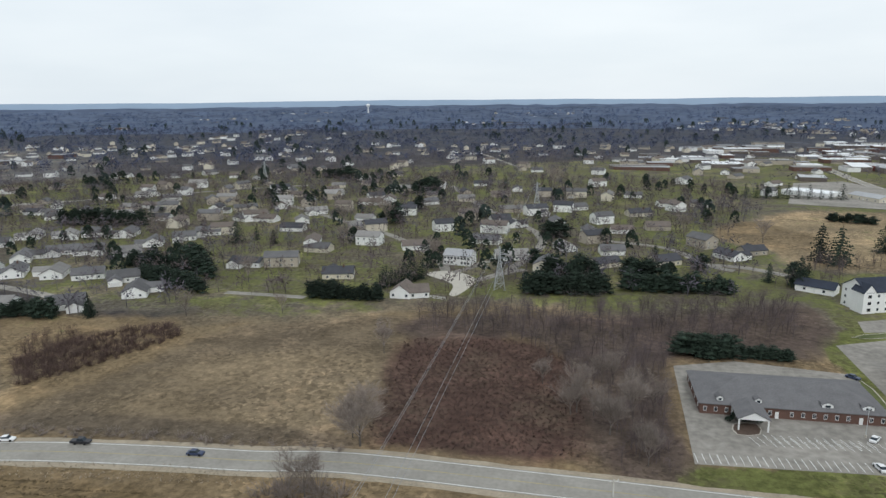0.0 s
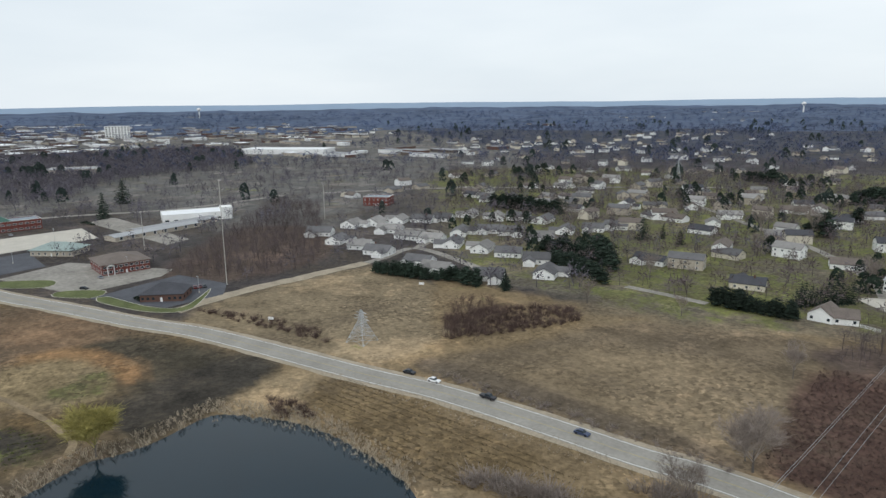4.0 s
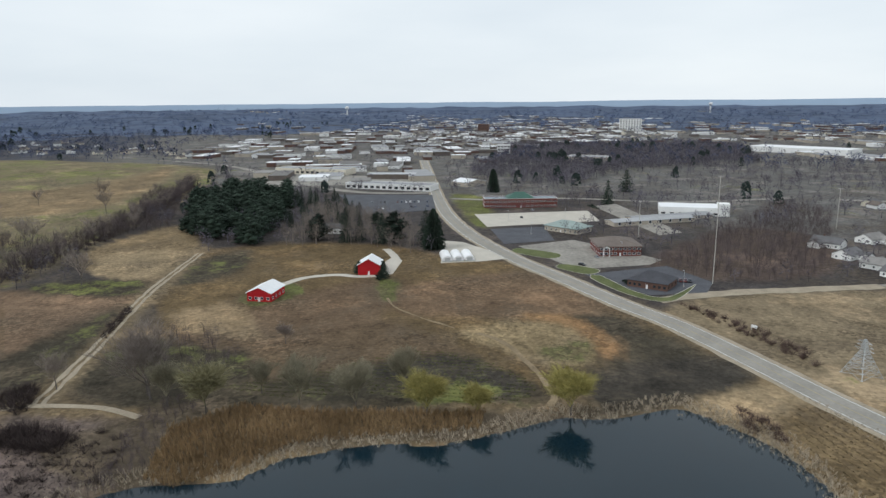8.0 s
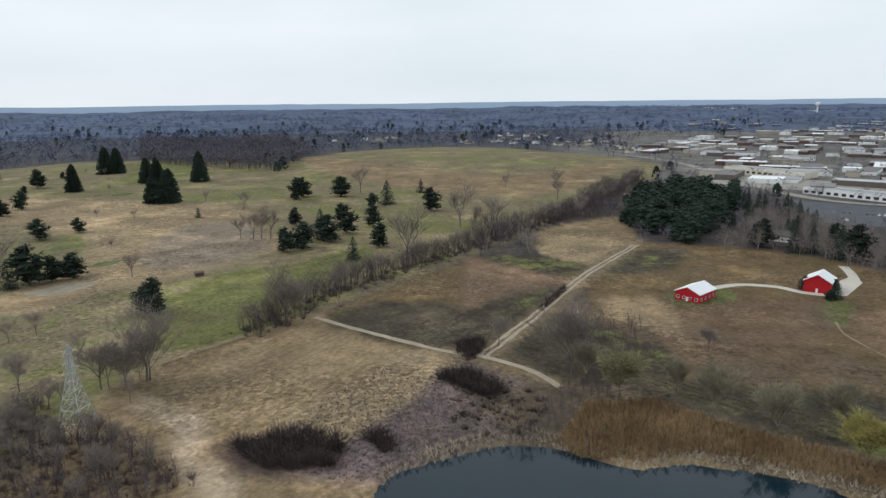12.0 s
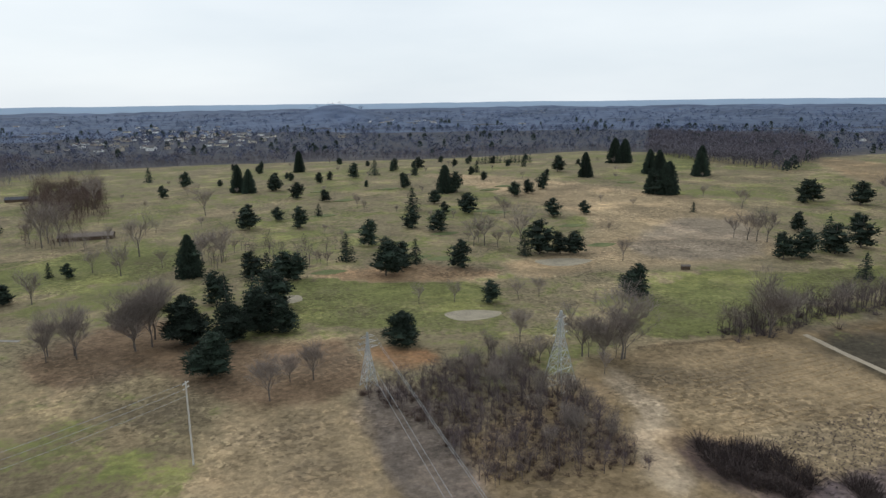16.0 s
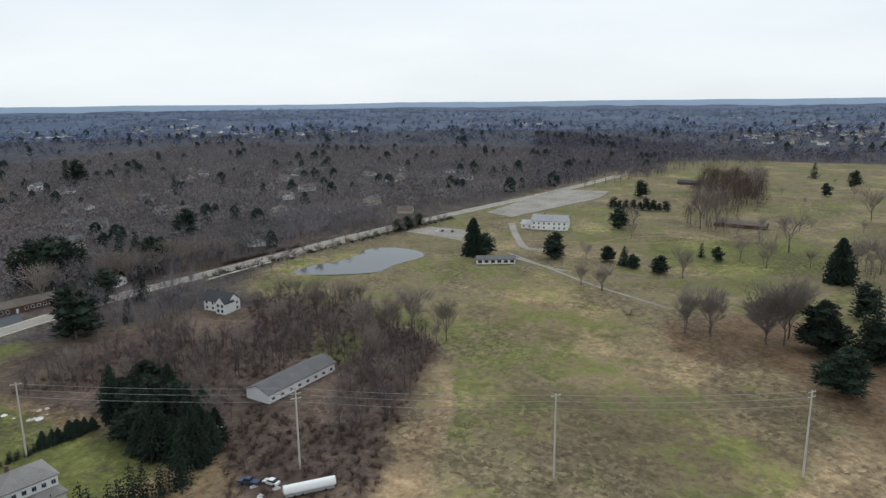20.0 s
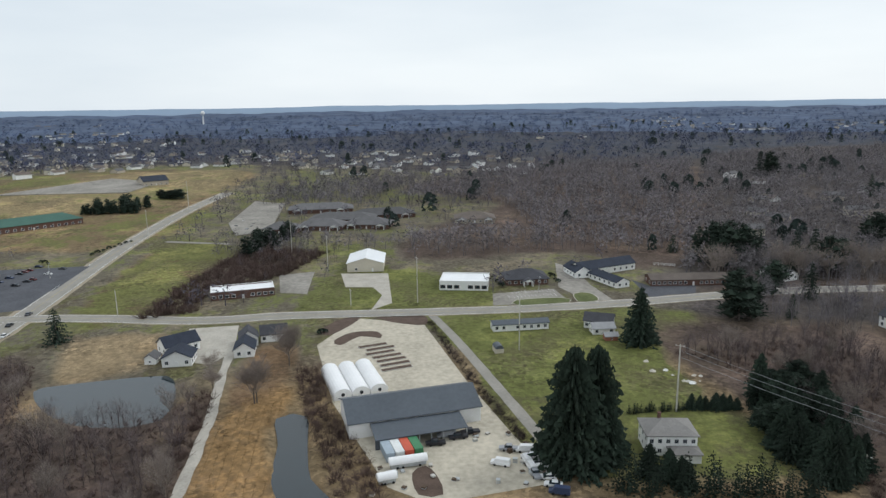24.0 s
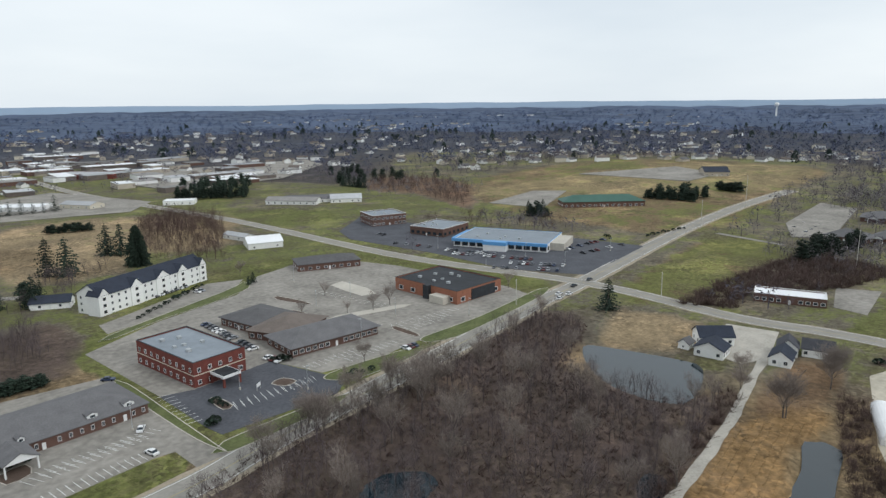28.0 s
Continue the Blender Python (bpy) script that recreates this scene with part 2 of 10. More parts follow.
# ---- mesh helpers ----
class Mesh:
    """Collects faces for one mesh."""

    def __init__(self):
        self.v, self.f, self.m = [], [], []

    def add(self, verts, faces, slot=0):
        k = len(self.v)
        self.v += [tuple(p) for p in verts]
        self.f += [tuple(i + k for i in f) for f in faces]
        self.m += [slot] * len(faces)
        return self

    def box(self, x0, y0, z0, x1, y1, z1, slot=0):
        return self.add([(x0, y0, z0), (x1, y0, z0), (x1, y1, z0), (x0, y1, z0), (x0, y0, z1), (x1, y0, z1), (x1, y1, z1), (x0, y1, z1)],
                        [(0, 3, 2, 1), (4, 5, 6, 7), (0, 1, 5, 4), (1, 2, 6, 5), (2, 3, 7, 6), (3, 0, 4, 7)], slot)

    def tube(self, a, b, r0, r1, n=6, slot=0, caps=True):
        a, b = Vector(a), Vector(b)
        d = (b - a).normalized()
        u = d.cross(Vector((0, 0, 1)) if abs(d.z) < 0.9 else Vector((1, 0, 0))).normalized()
        w = d.cross(u)
        ring = [(math.cos(2 * math.pi * i / n), math.sin(2 * math.pi * i / n)) for i in range(n)]
        vs = [a + r0 * (c * u + s * w) for c, s in ring] + [b + r1 * (c * u + s * w) for c, s in ring]
        fs = [(i, (i + 1) % n, n + (i + 1) % n, n + i) for i in range(n)]
        if caps:
            fs += [tuple(range(n))[::-1], tuple(range(n, 2 * n))]
        return self.add(vs, fs, slot)

    def pipe(self, pts, r0, r1, n=4):
        """One tube through several points."""
        k, m = len(self.v), len(pts)
        for i, p in enumerate(pts):
            r = r0 + (r1 - r0) * i / (m - 1)
            self.v += [(p[0] + r * math.cos(2 * math.pi * j / n), p[1] + r * math.sin(2 * math.pi * j / n), p[2]) for j in range(n)]
        fs = [(k + n * i + j, k + n * i + (j + 1) % n, k + n * i + n + (j + 1) % n, k + n * i + n + j) for i in range(m - 1) for j in range(n)]
        self.f += fs
        self.m += [0] * len(fs)
        return self

    def prism(self, profile, y0, y1, slot=0):
        """A profile in x and z, drawn along y."""
        n = len(profile)
        return self.add([(x, y0, z) for x, z in profile] + [(x, y1, z) for x, z in profile],
                        [tuple(range(n)), tuple(range(n, 2 * n))[::-1]] + [((i + 1) % n, i, n + i, n + (i + 1) % n) for i in range(n)], slot)

    def data(self, name, *mats):
        me = bpy.data.meshes.new(name)
        me.from_pydata(self.v, [], self.f)
        for m in mats:
            me.materials.append(m)
        if len(mats) > 1:
            me.polygons.foreach_set("material_index", self.m)
        me.update()
        return me


def part(name, shape, material, parent=None, label="", at=None):
    mats = material if isinstance(material, tuple) else (material,)
    me = shape.data(name, *mats) if isinstance(shape, Mesh) else shape
    ob = new(name, me)
    if parent:
        ob.parent = parent
    if at is not None:
        ob.matrix_basis = at
    return tagged(ob, label)


def thing(name, at, label, category, group="", kind=""):
    ob = new(name)
    ob.empty_display_size = 0.5
    ob.matrix_basis = at
    return tagged(ob, label, category, group, kind)


def on_line(p, q):
    """The pose with its origin at p on the ground and x towards q, and the distance."""
    return pose(p[0], p[1], 0, 0, 0, math.degrees(math.atan2(q[1] - p[1], q[0] - p[0]))), math.hypot(q[0] - p[0], q[1] - p[1])


def spline(pts, step=6.0, closed=False):
    """Points along a smooth line through pts."""
    p = [np.array(a, float) for a in pts]
    n, out = len(p), []
    for i in range(n if closed else n - 1):
        if closed:
            a, b, c, d = p[i - 1], p[i], p[(i + 1) % n], p[(i + 2) % n]
        else:
            a, b, c, d = p[max(i - 1, 0)], p[i], p[i + 1], p[min(i + 2, n - 1)]
        k = max(2, int(np.linalg.norm(c - b) / step))
        for j in range(k):
            t = j / k
            out.append(0.5 * (2 * b + (c - a) * t + (2 * a - 5 * b + 4 * c - d) * t * t + (3 * b - a - 3 * c + d) * t ** 3))
    if not closed:
        out.append(p[-1])
    return np.array(out)


def inside(xy, poly):
    """Which of the points lie in the polygon."""
    x, y = xy[:, 0], xy[:, 1]
    hit = np.zeros(len(xy), bool)
    for (x0, y0), (x1, y1) in zip(poly, np.roll(poly, -1, axis=0)):
        if y0 != y1:
            hit ^= ((y0 > y) != (y1 > y)) & (x < (x1 - x0) * (y - y0) / (y1 - y0) + x0)
    return hit


def ribbon(line, width, z, offset=0.0, rag=0.0):
    """A strip along a line; rag: how uneven its edges are."""
    t = np.gradient(line, axis=0)
    t /= np.linalg.norm(t, axis=1)[:, None] + 1e-9
    nrm = np.stack([-t[:, 1], t[:, 0]], 1)
    wa, wb = rag * wobble(line, 23, 1.0)[:, None], rag * wobble(line, 17, 2.0)[:, None]
    a, b = line + nrm * (offset + width / 2 + wa), line + nrm * (offset - width / 2 + wb)
    m, n = Mesh(), len(line)
    lift = np.clip(np.hypot(line[:, 0], line[:, 1]) - 450, 0, None) * 0.0006
    za, zb = ground_height(a) + z + lift, ground_height(b) + z + lift
    return m.add([(*p, k) for p, k in zip(a, za)] + [(*p, k) for p, k in zip(b, zb)], [(i, n + i, n + i + 1, i + 1) for i in range(n - 1)])


def slab(poly, z, thick=0.12):
    """A flat polygon with sides going down into the ground."""
    n = len(poly)
    area = sum(poly[i][0] * poly[(i + 1) % n][1] - poly[(i + 1) % n][0] * poly[i][1] for i in range(n))
    poly = list(poly) if area > 0 else list(poly)[::-1]
    m = Mesh()
    q = np.array(poly, float)
    g = ground_height(q) + np.clip(np.hypot(q[:, 0], q[:, 1]) - 400, 0, None) * 0.0015
    return m.add([(*p, z + k) for p, k in zip(poly, g)] + [(*p, z - thick) for p in poly],
                 [tuple(range(n))] + [(i, n + i, n + (i + 1) % n, (i + 1) % n) for i in range(n)])


LOTS = []


def paved(name, poly, material, label, z=0.05, smooth=0):
    LOTS.append(poly)
    p = spline(poly, smooth, True) if smooth else poly
    return tagged(part(name, slab([tuple(q) for q in p], z), material), label, name.replace("_", " "), kind="structure")


def wobble(xy, size, seed=0.0):
    """Smooth noise, about -1 to 1, over many points at once."""
    out, amp = np.zeros(len(xy)), 0.0
    for k, (f, a) in enumerate(((1, 1), (2.17, 0.55), (4.6, 0.3))):
        for j in range(3):
            ang = 1.1 * j + 2.3 * k + seed
            u = (xy[:, 0] * math.cos(ang) + xy[:, 1] * math.sin(ang)) * f * 2 * math.pi / size
            w = (xy[:, 0] * math.sin(ang + 0.7) - xy[:, 1] * math.cos(ang + 0.7)) * f * 2 * math.pi / size
            out += a * np.sin(u + 1.7 * np.sin(0.6 * w + seed + j) + 3 * seed)
            amp += a
    return out / amp * 2


def scatter(poly, spacing, seed, jitter=0.45, clear=()):
    """Random places in a polygon, about spacing apart."""
    poly = np.array(poly, float)
    rng = np.random.default_rng(seed)
    lo, hi = poly.min(0), poly.max(0)
    gx, gy = np.meshgrid(np.arange(lo[0], hi[0], spacing), np.arange(lo[1], hi[1], spacing))
    xy = np.stack([gx.ravel(), gy.ravel()], 1)
    xy += rng.uniform(-jitter, jitter, xy.shape) * spacing * 2
    xy = xy[inside(xy, poly)]
    for other in clear:
        xy = xy[~inside(xy, np.array(other))]
    return xy


def joined(name, template, places, sizes, turns, material, label, category, seed=0, heights=None, flare=None):
    """One mesh of many copies of a template (verts, quads or triangles) at the places: for what nobody could count."""
    tv, tf = template
    n, k = len(places), len(tv)
    c, s = np.cos(turns)[:, None], np.sin(turns)[:, None]
    sz = np.asarray(sizes)[:, None]
    hz = sz if heights is None else np.asarray(heights)[:, None]
    v = np.empty((n, k, 3), np.float32)
    v[:, :, 0] = (tv[None, :, 0] * c - tv[None, :, 1] * s) * sz + places[:, :1]
    v[:, :, 1] = (tv[None, :, 0] * s + tv[None, :, 1] * c) * sz + places[:, 1:2]
    v[:, :, 2] = tv[None, :, 2] * hz + (ground_height(places)[:, None] if len(places) else 0)
    f = (tf[None] + (np.arange(n) * k)[:, None, None]).reshape(-1, tf.shape[1])
    me = bpy.data.meshes.new(name)
    me.vertices.add(n * k)
    me.vertices.foreach_set("co", v.ravel())
    me.loops.add(f.size)
    me.loops.foreach_set("vertex_index", f.ravel().astype(np.int32))
    me.polygons.add(len(f))
    me.polygons.foreach_set("loop_start", np.arange(0, f.size, tf.shape[1], dtype=np.int32))
    me.materials.append(material)
    me.update(calc_edges=True)
    return tagged(new(name, me), label, category, kind="stuff")


def hills(xy):
    """The lie of the land: flat round the pond, low swells further off, rising towards the skyline."""
    r = np.hypot(xy[:, 0], xy[:, 1])
    z = 2.5 * np.clip((r - 500) / 900, 0, 1) * wobble(xy, 900, 0.4)
    far = np.clip((r - 1500) / 3300, 0, 1)
    z += 40 * far ** 1.3 + 5 * far * wobble(xy, 1500, 2.1) * np.clip((r - 2000) / 1500, 0, 1)
    for hx, hy, wide, high in HILLS:
        z += np.clip((r - 430) / 250, 0, 1) * high * np.exp(-((xy[:, 0] - hx) ** 2 + (xy[:, 1] - hy) ** 2) / wide ** 2)
    return z


HILLS = []


def ground_height(xy):
    return hills(np.asarray(xy, float))


# ---- plants: templates built once ----
def strips(segs):
    """Thin flat strips (a, b, width) as quads, each one turned at random."""
    rng = random.Random(5)
    vs, fs = [], []
    for a, b, w0, w1 in segs:
        a, b = Vector(a), Vector(b)
        d = (b - a).normalized()
        u = d.cross(Vector((rng.uniform(-1, 1), rng.uniform(-1, 1), rng.uniform(-0.4, 0.4)))).normalized()
        k = len(vs)
        vs += [a - u * w0, a + u * w0, b + u * w1, b - u * w1]
        fs.append((k, k + 1, k + 2, k + 3))
    return np.array([tuple(v) for v in vs], float), np.array(fs, int)


def branching(seed, height, spread, levels, kids, droop=0.0, stem=0.3, fork=0.3):
    """Limbs of a bare tree, level by level: (level, start, end, thickness)."""
    rng = random.Random(seed)
    out = []

    def grow(p, d, length, thick, level):
        bend = Vector((rng.uniform(-0.16, 0.16), rng.uniform(-0.16, 0.16), 0.10 - droop * level * 0.6))
        mid = p + d * length * 0.5
        q = mid + (d + bend).normalized() * length * 0.5
        if level >= 3:
            out.append((level, p, q, thick))
        else:
            out.append((level, p, mid, thick))
            out.append((level, mid, q, thick * 0.75))
        if level >= levels:
            return
        for i in range(kids[level]):
            t = rng.uniform(0.42, 1.0) if level == 0 else rng.uniform(fork, 1.0)
            az = 2 * math.pi * (i + rng.uniform(-0.35, 0.35)) / kids[level] + 1.3 * level
            side = Vector((math.cos(az), math.sin(az), 0))
            e = (d * rng.uniform(0.55, 1.0) + side * spread * rng.uniform(0.45, 1.15) + Vector((0, 0, 0.12 - droop * level))).normalized()
            grow(p.lerp(mid, 2 * t) if t < 0.5 else mid.lerp(q, 2 * t - 1), e, length * (rng.uniform(0.8, 1.15) if level == 0 else rng.uniform(0.5, 0.78)), thick * 0.52, level + 1)

    grow(Vector((0, 0, 0)), Vector((rng.uniform(-0.05, 0.05), rng.uniform(-0.05, 0.05), 1)), height * stem, height * 0.016, 0)
    top = max(q.z for _, _, q, _ in out)
    k = height / top
    return [(lv, p * k, q * k, th) for lv, p, q, th in out]


def sliver(rng, p, d, w):
    """A thin triangle from p along d."""
    u = d.cross(Vector((rng.uniform(-1, 1), rng.uniform(-1, 1), rng.uniform(-1, 1)))).normalized() * w
    return [tuple(p - u), tuple(p + u), tuple(p + d)]


def bare_tree_meshes(seed, spread=0.75, kids=(7, 5, 5, 4), droop=0.0, twig=TWIG, stem=0.34, thin=0.017, feather=5, long=0.85):
    limbs = branching(seed, 10.0, spread, len(kids), kids, droop, stem)
    stem_ = [s for s in limbs if s[0] == 0]
    trunk = Mesh()
    rings = [(stem_[0][1], stem_[0][3]), (stem_[1][1], stem_[1][3]), (stem_[1][2], stem_[1][3] * 0.55)]
    trunk.add([(c.x + r * math.cos(1.257 * i), c.y + r * math.sin(1.257 * i), c.z) for c, r in rings for i in range(5)],
              [(5 * k + i, 5 * k + (i + 1) % 5, 5 * k + 5 + (i + 1) % 5, 5 * k + 5 + i) for k in range(2) for i in range(5)])
    v, f = strips([(p, q, max(th, thin) if lv == 2 else thin, thin * 0.5) for lv, p, q, th in limbs if lv >= 2])
    crown = Mesh().add([tuple(a) for a in v], [tuple(int(i) for i in a) for a in f])
    for lv, p, q, th in limbs:
        if lv == 1:
            crown.tube(p, q, th, th * 0.6, 4, caps=False)
    rng = random.Random(seed)
    for lv, p, q, th in limbs:
        if lv == len(kids):
            for _ in range(feather):
                d = (q - p).normalized() + Vector((rng.uniform(-1, 1), rng.uniform(-1, 1), rng.uniform(-0.6, 0.8) - 6 * droop)) * 0.8
                crown.add(sliver(rng, p.lerp(q, rng.uniform(0.2, 1)), d * long * rng.uniform(0.5, 1.1), thin * 0.8), [(0, 1, 2)])
    return trunk.data("trunk", BARK), crown.data("crown", twig)


def conifer_meshes(seed, wide=0.3, layers=16, flat=False, ragged=0.25, bare=0.08, segs=5, around=11, fine=0.7, full=0.62):
    """A conifer 10 high: whorls of drooping boughs, each a clump of short tilted sprays."""
    rng = random.Random(seed)
    trunk = Mesh().tube((0, 0, 0), (0, 0, 9.4), 0.16, 0.03, 6)
    crown = Mesh()
    for i in range(layers):
        t = i / (layers - 1)
        z = 10 * (bare + (0.97 - bare) * t)
        reach = 10 * wide * ((1 - t) ** full if not flat else math.sqrt(max(0.04, 1 - (1.75 * t - 0.75) ** 2)))
        n = max(4, int(around * (1 - 0.6 * t)))
        for j in range(n):
            az = 2 * math.pi * (j + rng.random()) / n
            r = reach * rng.uniform(1 - ragged, 1 + ragged * 0.6)
            d, sd = Vector((math.cos(az), math.sin(az), 0)), Vector((-math.sin(az), math.cos(az), 0))
            for k in range(segs):
                s = (k + 0.6) / segs
                c = d * r * s + Vector((0, 0, z + r * (0.10 - 0.34 * s) + rng.uniform(-0.12, 0.12)))
                w, ln = fine * (r * 0.15 * (1.25 - 0.6 * s) + 0.10), fine * (r * 0.24 + 0.10)
                tip = c + d * ln + Vector((0, 0, -0.12 * ln + rng.uniform(-0.2, 0.1)))
                up = Vector((0, 0, rng.uniform(0.12, 0.3)))
                crown.add([c - sd * w - up, c + up, c + sd * w - up, tip], [(0, 1, 3), (1, 2, 3), (0, 3, 2)])
    return trunk.data("trunk", BARK), crown.data("crown", PINE)


def clump_meshes(seed, clumps=34, sprays=130, wide=0.31, low=0.10, size=0.5, fine=0.55):
    """A broad pine 10 high: needle clumps of short sprays, heaped unevenly round a stem."""
    rng = random.Random(seed)
    trunk = Mesh().tube((0, 0, 0), (0.15, 0.1, 9.0), 0.2, 0.05, 6)
    crown = Mesh()
    for i in range(clumps):
        t = (i + rng.random()) / clumps
        z = 10 * (low + (0.9 - low) * t)
        env = 10 * wide * math.sqrt(max(0.05, 1 - (1.55 * t - 0.5) ** 2))
        az, r = rng.uniform(0, 6.283), env * rng.uniform(0.25, 0.85)
        c = Vector((r * math.cos(az), r * math.sin(az), z))
        cr = size * env * rng.uniform(0.75, 1.25) + 0.35
        core = [c + Vector((cr * 0.8 * x, cr * 0.8 * y, cr * 0.5 * k)) for x, y, k in ((1, 0, 0), (0, 1, 0), (-1, 0, 0), (0, -1, 0), (0, 0, 1), (0, 0, -1))]
        crown.add(core, [(0, 1, 4), (1, 2, 4), (2, 3, 4), (3, 0, 4), (1, 0, 5), (2, 1, 5), (3, 2, 5), (0, 3, 5)])
        for _ in range(sprays):
            a, u = rng.uniform(0, 6.283), rng.uniform(-0.6, 1)
            k = math.sqrt(1 - u * u)
            n = Vector((k * math.cos(a), k * math.sin(a), u * 0.66))
            d = (n + Vector((rng.uniform(-1, 1), rng.uniform(-1, 1), rng.uniform(-0.4, 0.9))) * 0.75) * cr * rng.uniform(0.35, 0.6) * (0.4 + 0.6 * fine)
            crown.add(sliver(rng, c + n * cr * rng.uniform(0.62, 0.95), d, cr * 0.13 * fine), [(0, 1, 2)])
    return trunk.data("trunk", BARK), crown.data("crown", PINE)


def grove(name, meshes, places, heights, label, category, group, seed=0, wide=1.0):
    """Trees of their own, sharing meshes."""
    rng = random.Random(seed)
    gz = ground_height(np.array(places, float).reshape(-1, 2)) if len(places) else []
    for i, (x, y) in enumerate(places):
        h = heights[i] if isinstance(heights, (list, tuple)) else rng.uniform(*heights_range(heights))
        k = rng.randrange(len(meshes))
        trunk, crown = meshes[k]
        if math.hypot(x, y) > 300:
            trunk, crown = LIGHTER.get(crown.name, (trunk, crown))
        w = wide * rng.uniform(0.85, 1.15)
        root = thing(name, pose(x, y, float(gz[i]) - 0.05, 0, 0, rng.uniform(0, 360)) @ Matrix.Diagonal((h / 10 * w, h / 10 * w, h / 10, 1)), label, category, group)
        part("trunk", trunk, None, root)
        part("crown", crown, None, root)


def heights_range(h):
    return (0.8 * h, 1.2 * h)


BARE = [bare_tree_meshes(s, 0.58) for s in (1, 2, 3)]
BARE_TALL = [bare_tree_meshes(s, 0.45, (6, 5, 4, 3), stem=0.42) for s in (11, 12, 13)]
BARE_WIDE = [bare_tree_meshes(s, 0.7, (9, 6, 5, 4), stem=0.24) for s in (21, 22)]
WILLOWS = [bare_tree_meshes(s, 0.52, (10, 6, 5, 4), 0.05, WILLOW, stem=0.16, thin=0.05, feather=6, long=1.3) for s in (31, 32)]
WILLOWS_G = [bare_tree_meshes(s, 0.55, (9, 6, 5, 4), 0.05, WILLOW_G, stem=0.16, thin=0.04, feather=5, long=1.1) for s in (33, 34)]
WILLOWS_N = [bare_tree_meshes(s, 0.5, (10, 6, 5, 4), 0.02, WILLOW_N, stem=0.12, thin=0.024, feather=6, long=1.0) for s in (35, 36)]
PINES = [clump_meshes(s) for s in (41, 42, 43)]
SPRUCE_BIG = [conifer_meshes(s, 0.27, 52, False, 0.55, 0.0, 10, 22, 0.45, 0.42) for s in (56, 57)]
SPRUCES = [conifer_meshes(s, 0.27, 26, False, 0.38, 0.03, 6, 15, 0.65) for s in (51, 52, 53)]


def far_tree(seed, limbs, n, w, reach=3.4, size=1.0, stem=0.10):
    """A light bare tree 10 high: stem, forking limbs, and fine twigs all through a rounded crown."""
    rng = random.Random(seed)
    vs = sliver(rng, Vector((0, 0, 0)), Vector((0.2, 0.1, 6.6)), stem) + sliver(rng, Vector((0, 0, 0)), Vector((-0.2, 0.2, 6.0)), stem)

    def shell(lo, hi):
        az, up = rng.uniform(0, 6.283), rng.uniform(-0.75, 1.0)
        c, k = math.sqrt(1 - up * up), rng.uniform(lo, hi)
        lump = 1 + 0.22 * math.sin(3 * az + seed) + 0.12 * math.sin(5 * az + 2.1 * seed)
        return Vector((reach * lump * c * math.cos(az) * k, reach * lump * c * math.sin(az) * k, 4.1 * up * k))

    for _ in range(limbs):
        q = shell(0.7, 0.9)
        base = Vector((0, 0, rng.uniform(1.4, 4.2)))
        vs += sliver(rng, base, Vector((0, 0, 5.6)) + Vector((q.x, q.y, abs(q.z))) - base, 0.55 * stem)
    for _ in range(n):
        q = shell(0.35, 1.0)
        d = q.normalized() * 0.8 + Vector((rng.uniform(-1, 1), rng.uniform(-1, 1), rng.uniform(-0.3, 1.3))) * 0.55
        vs += sliver(rng, Vector((0, 0, 5.7)) + q - d * 0.7, d * size * rng.uniform(0.9, 1.7), w)
    return np.array(vs, float), np.arange(len(vs)).reshape(-1, 3)


LIGHTER = {}
for full, light in ((BARE + BARE_TALL + BARE_WIDE, [bare_tree_meshes(s, 0.6, (7, 5, 4), stem=0.34, thin=0.03, feather=5, long=1.2) for s in (61, 62, 63)]),
                    (PINES, [clump_meshes(s, 24, 44, fine=0.8) for s in (64, 65)]), (SPRUCES, [conifer_meshes(s, 0.27, 15, False, 0.3, 0.03, 4, 9) for s in (66, 67)])):
    for i, meshes in enumerate(full):
        LIGHTER[meshes[1].name] = light[i % len(light)]


def far_conifer():
    """A rough dark evergreen 10 high: ragged sprays on an egg-shaped crown."""
    rng = random.Random(15)
    vs, fs = [], []
    for i in range(70):
        u, a = rng.uniform(-0.9, 1), rng.uniform(0, 6.283)
        k = 0.12 + 1.05 * math.sqrt((1 - u) / 2) * min(1.0, 2.2 * (u + 1.12))
        n = Vector((2.6 * k * math.cos(a), 2.6 * k * math.sin(a), 5 + 4.6 * u))
        d = Vector((rng.uniform(-1, 1), rng.uniform(-1, 1), rng.uniform(-0.5, 0.5))).normalized() * 1.1
        vs += [tuple(n - d), tuple(n + d), tuple(n + Vector((0, 0, rng.uniform(0.9, 1.8))))]
        fs.append((3 * i, 3 * i + 1, 3 * i + 2))
    return np.array(vs, float), np.array(fs, int)


def shrub(seed, n=38, w=0.011):
    """A bush 1 high of bare stems from one root."""
    rng = random.Random(seed)
    segs = []
    for _ in range(n):
        az, r, z = rng.uniform(0, 6.283), rng.uniform(0.15, 0.95), rng.uniform(0.4, 1.0)
        segs.append(((0.1 * math.cos(az), 0.1 * math.sin(az), 0), (r * math.cos(az), r * math.sin(az), z), w, w * 0.8))
    return strips(segs)


def tuft(seed, n=7, w=0.05):
    rng = random.Random(seed)
    return strips([((rng.uniform(-0.3, 0.3), rng.uniform(-0.3, 0.3), 0), (rng.uniform(-0.5, 0.5), rng.uniform(-0.5, 0.5), rng.uniform(0.6, 1.05)), w, w * 0.4) for _ in range(n)])


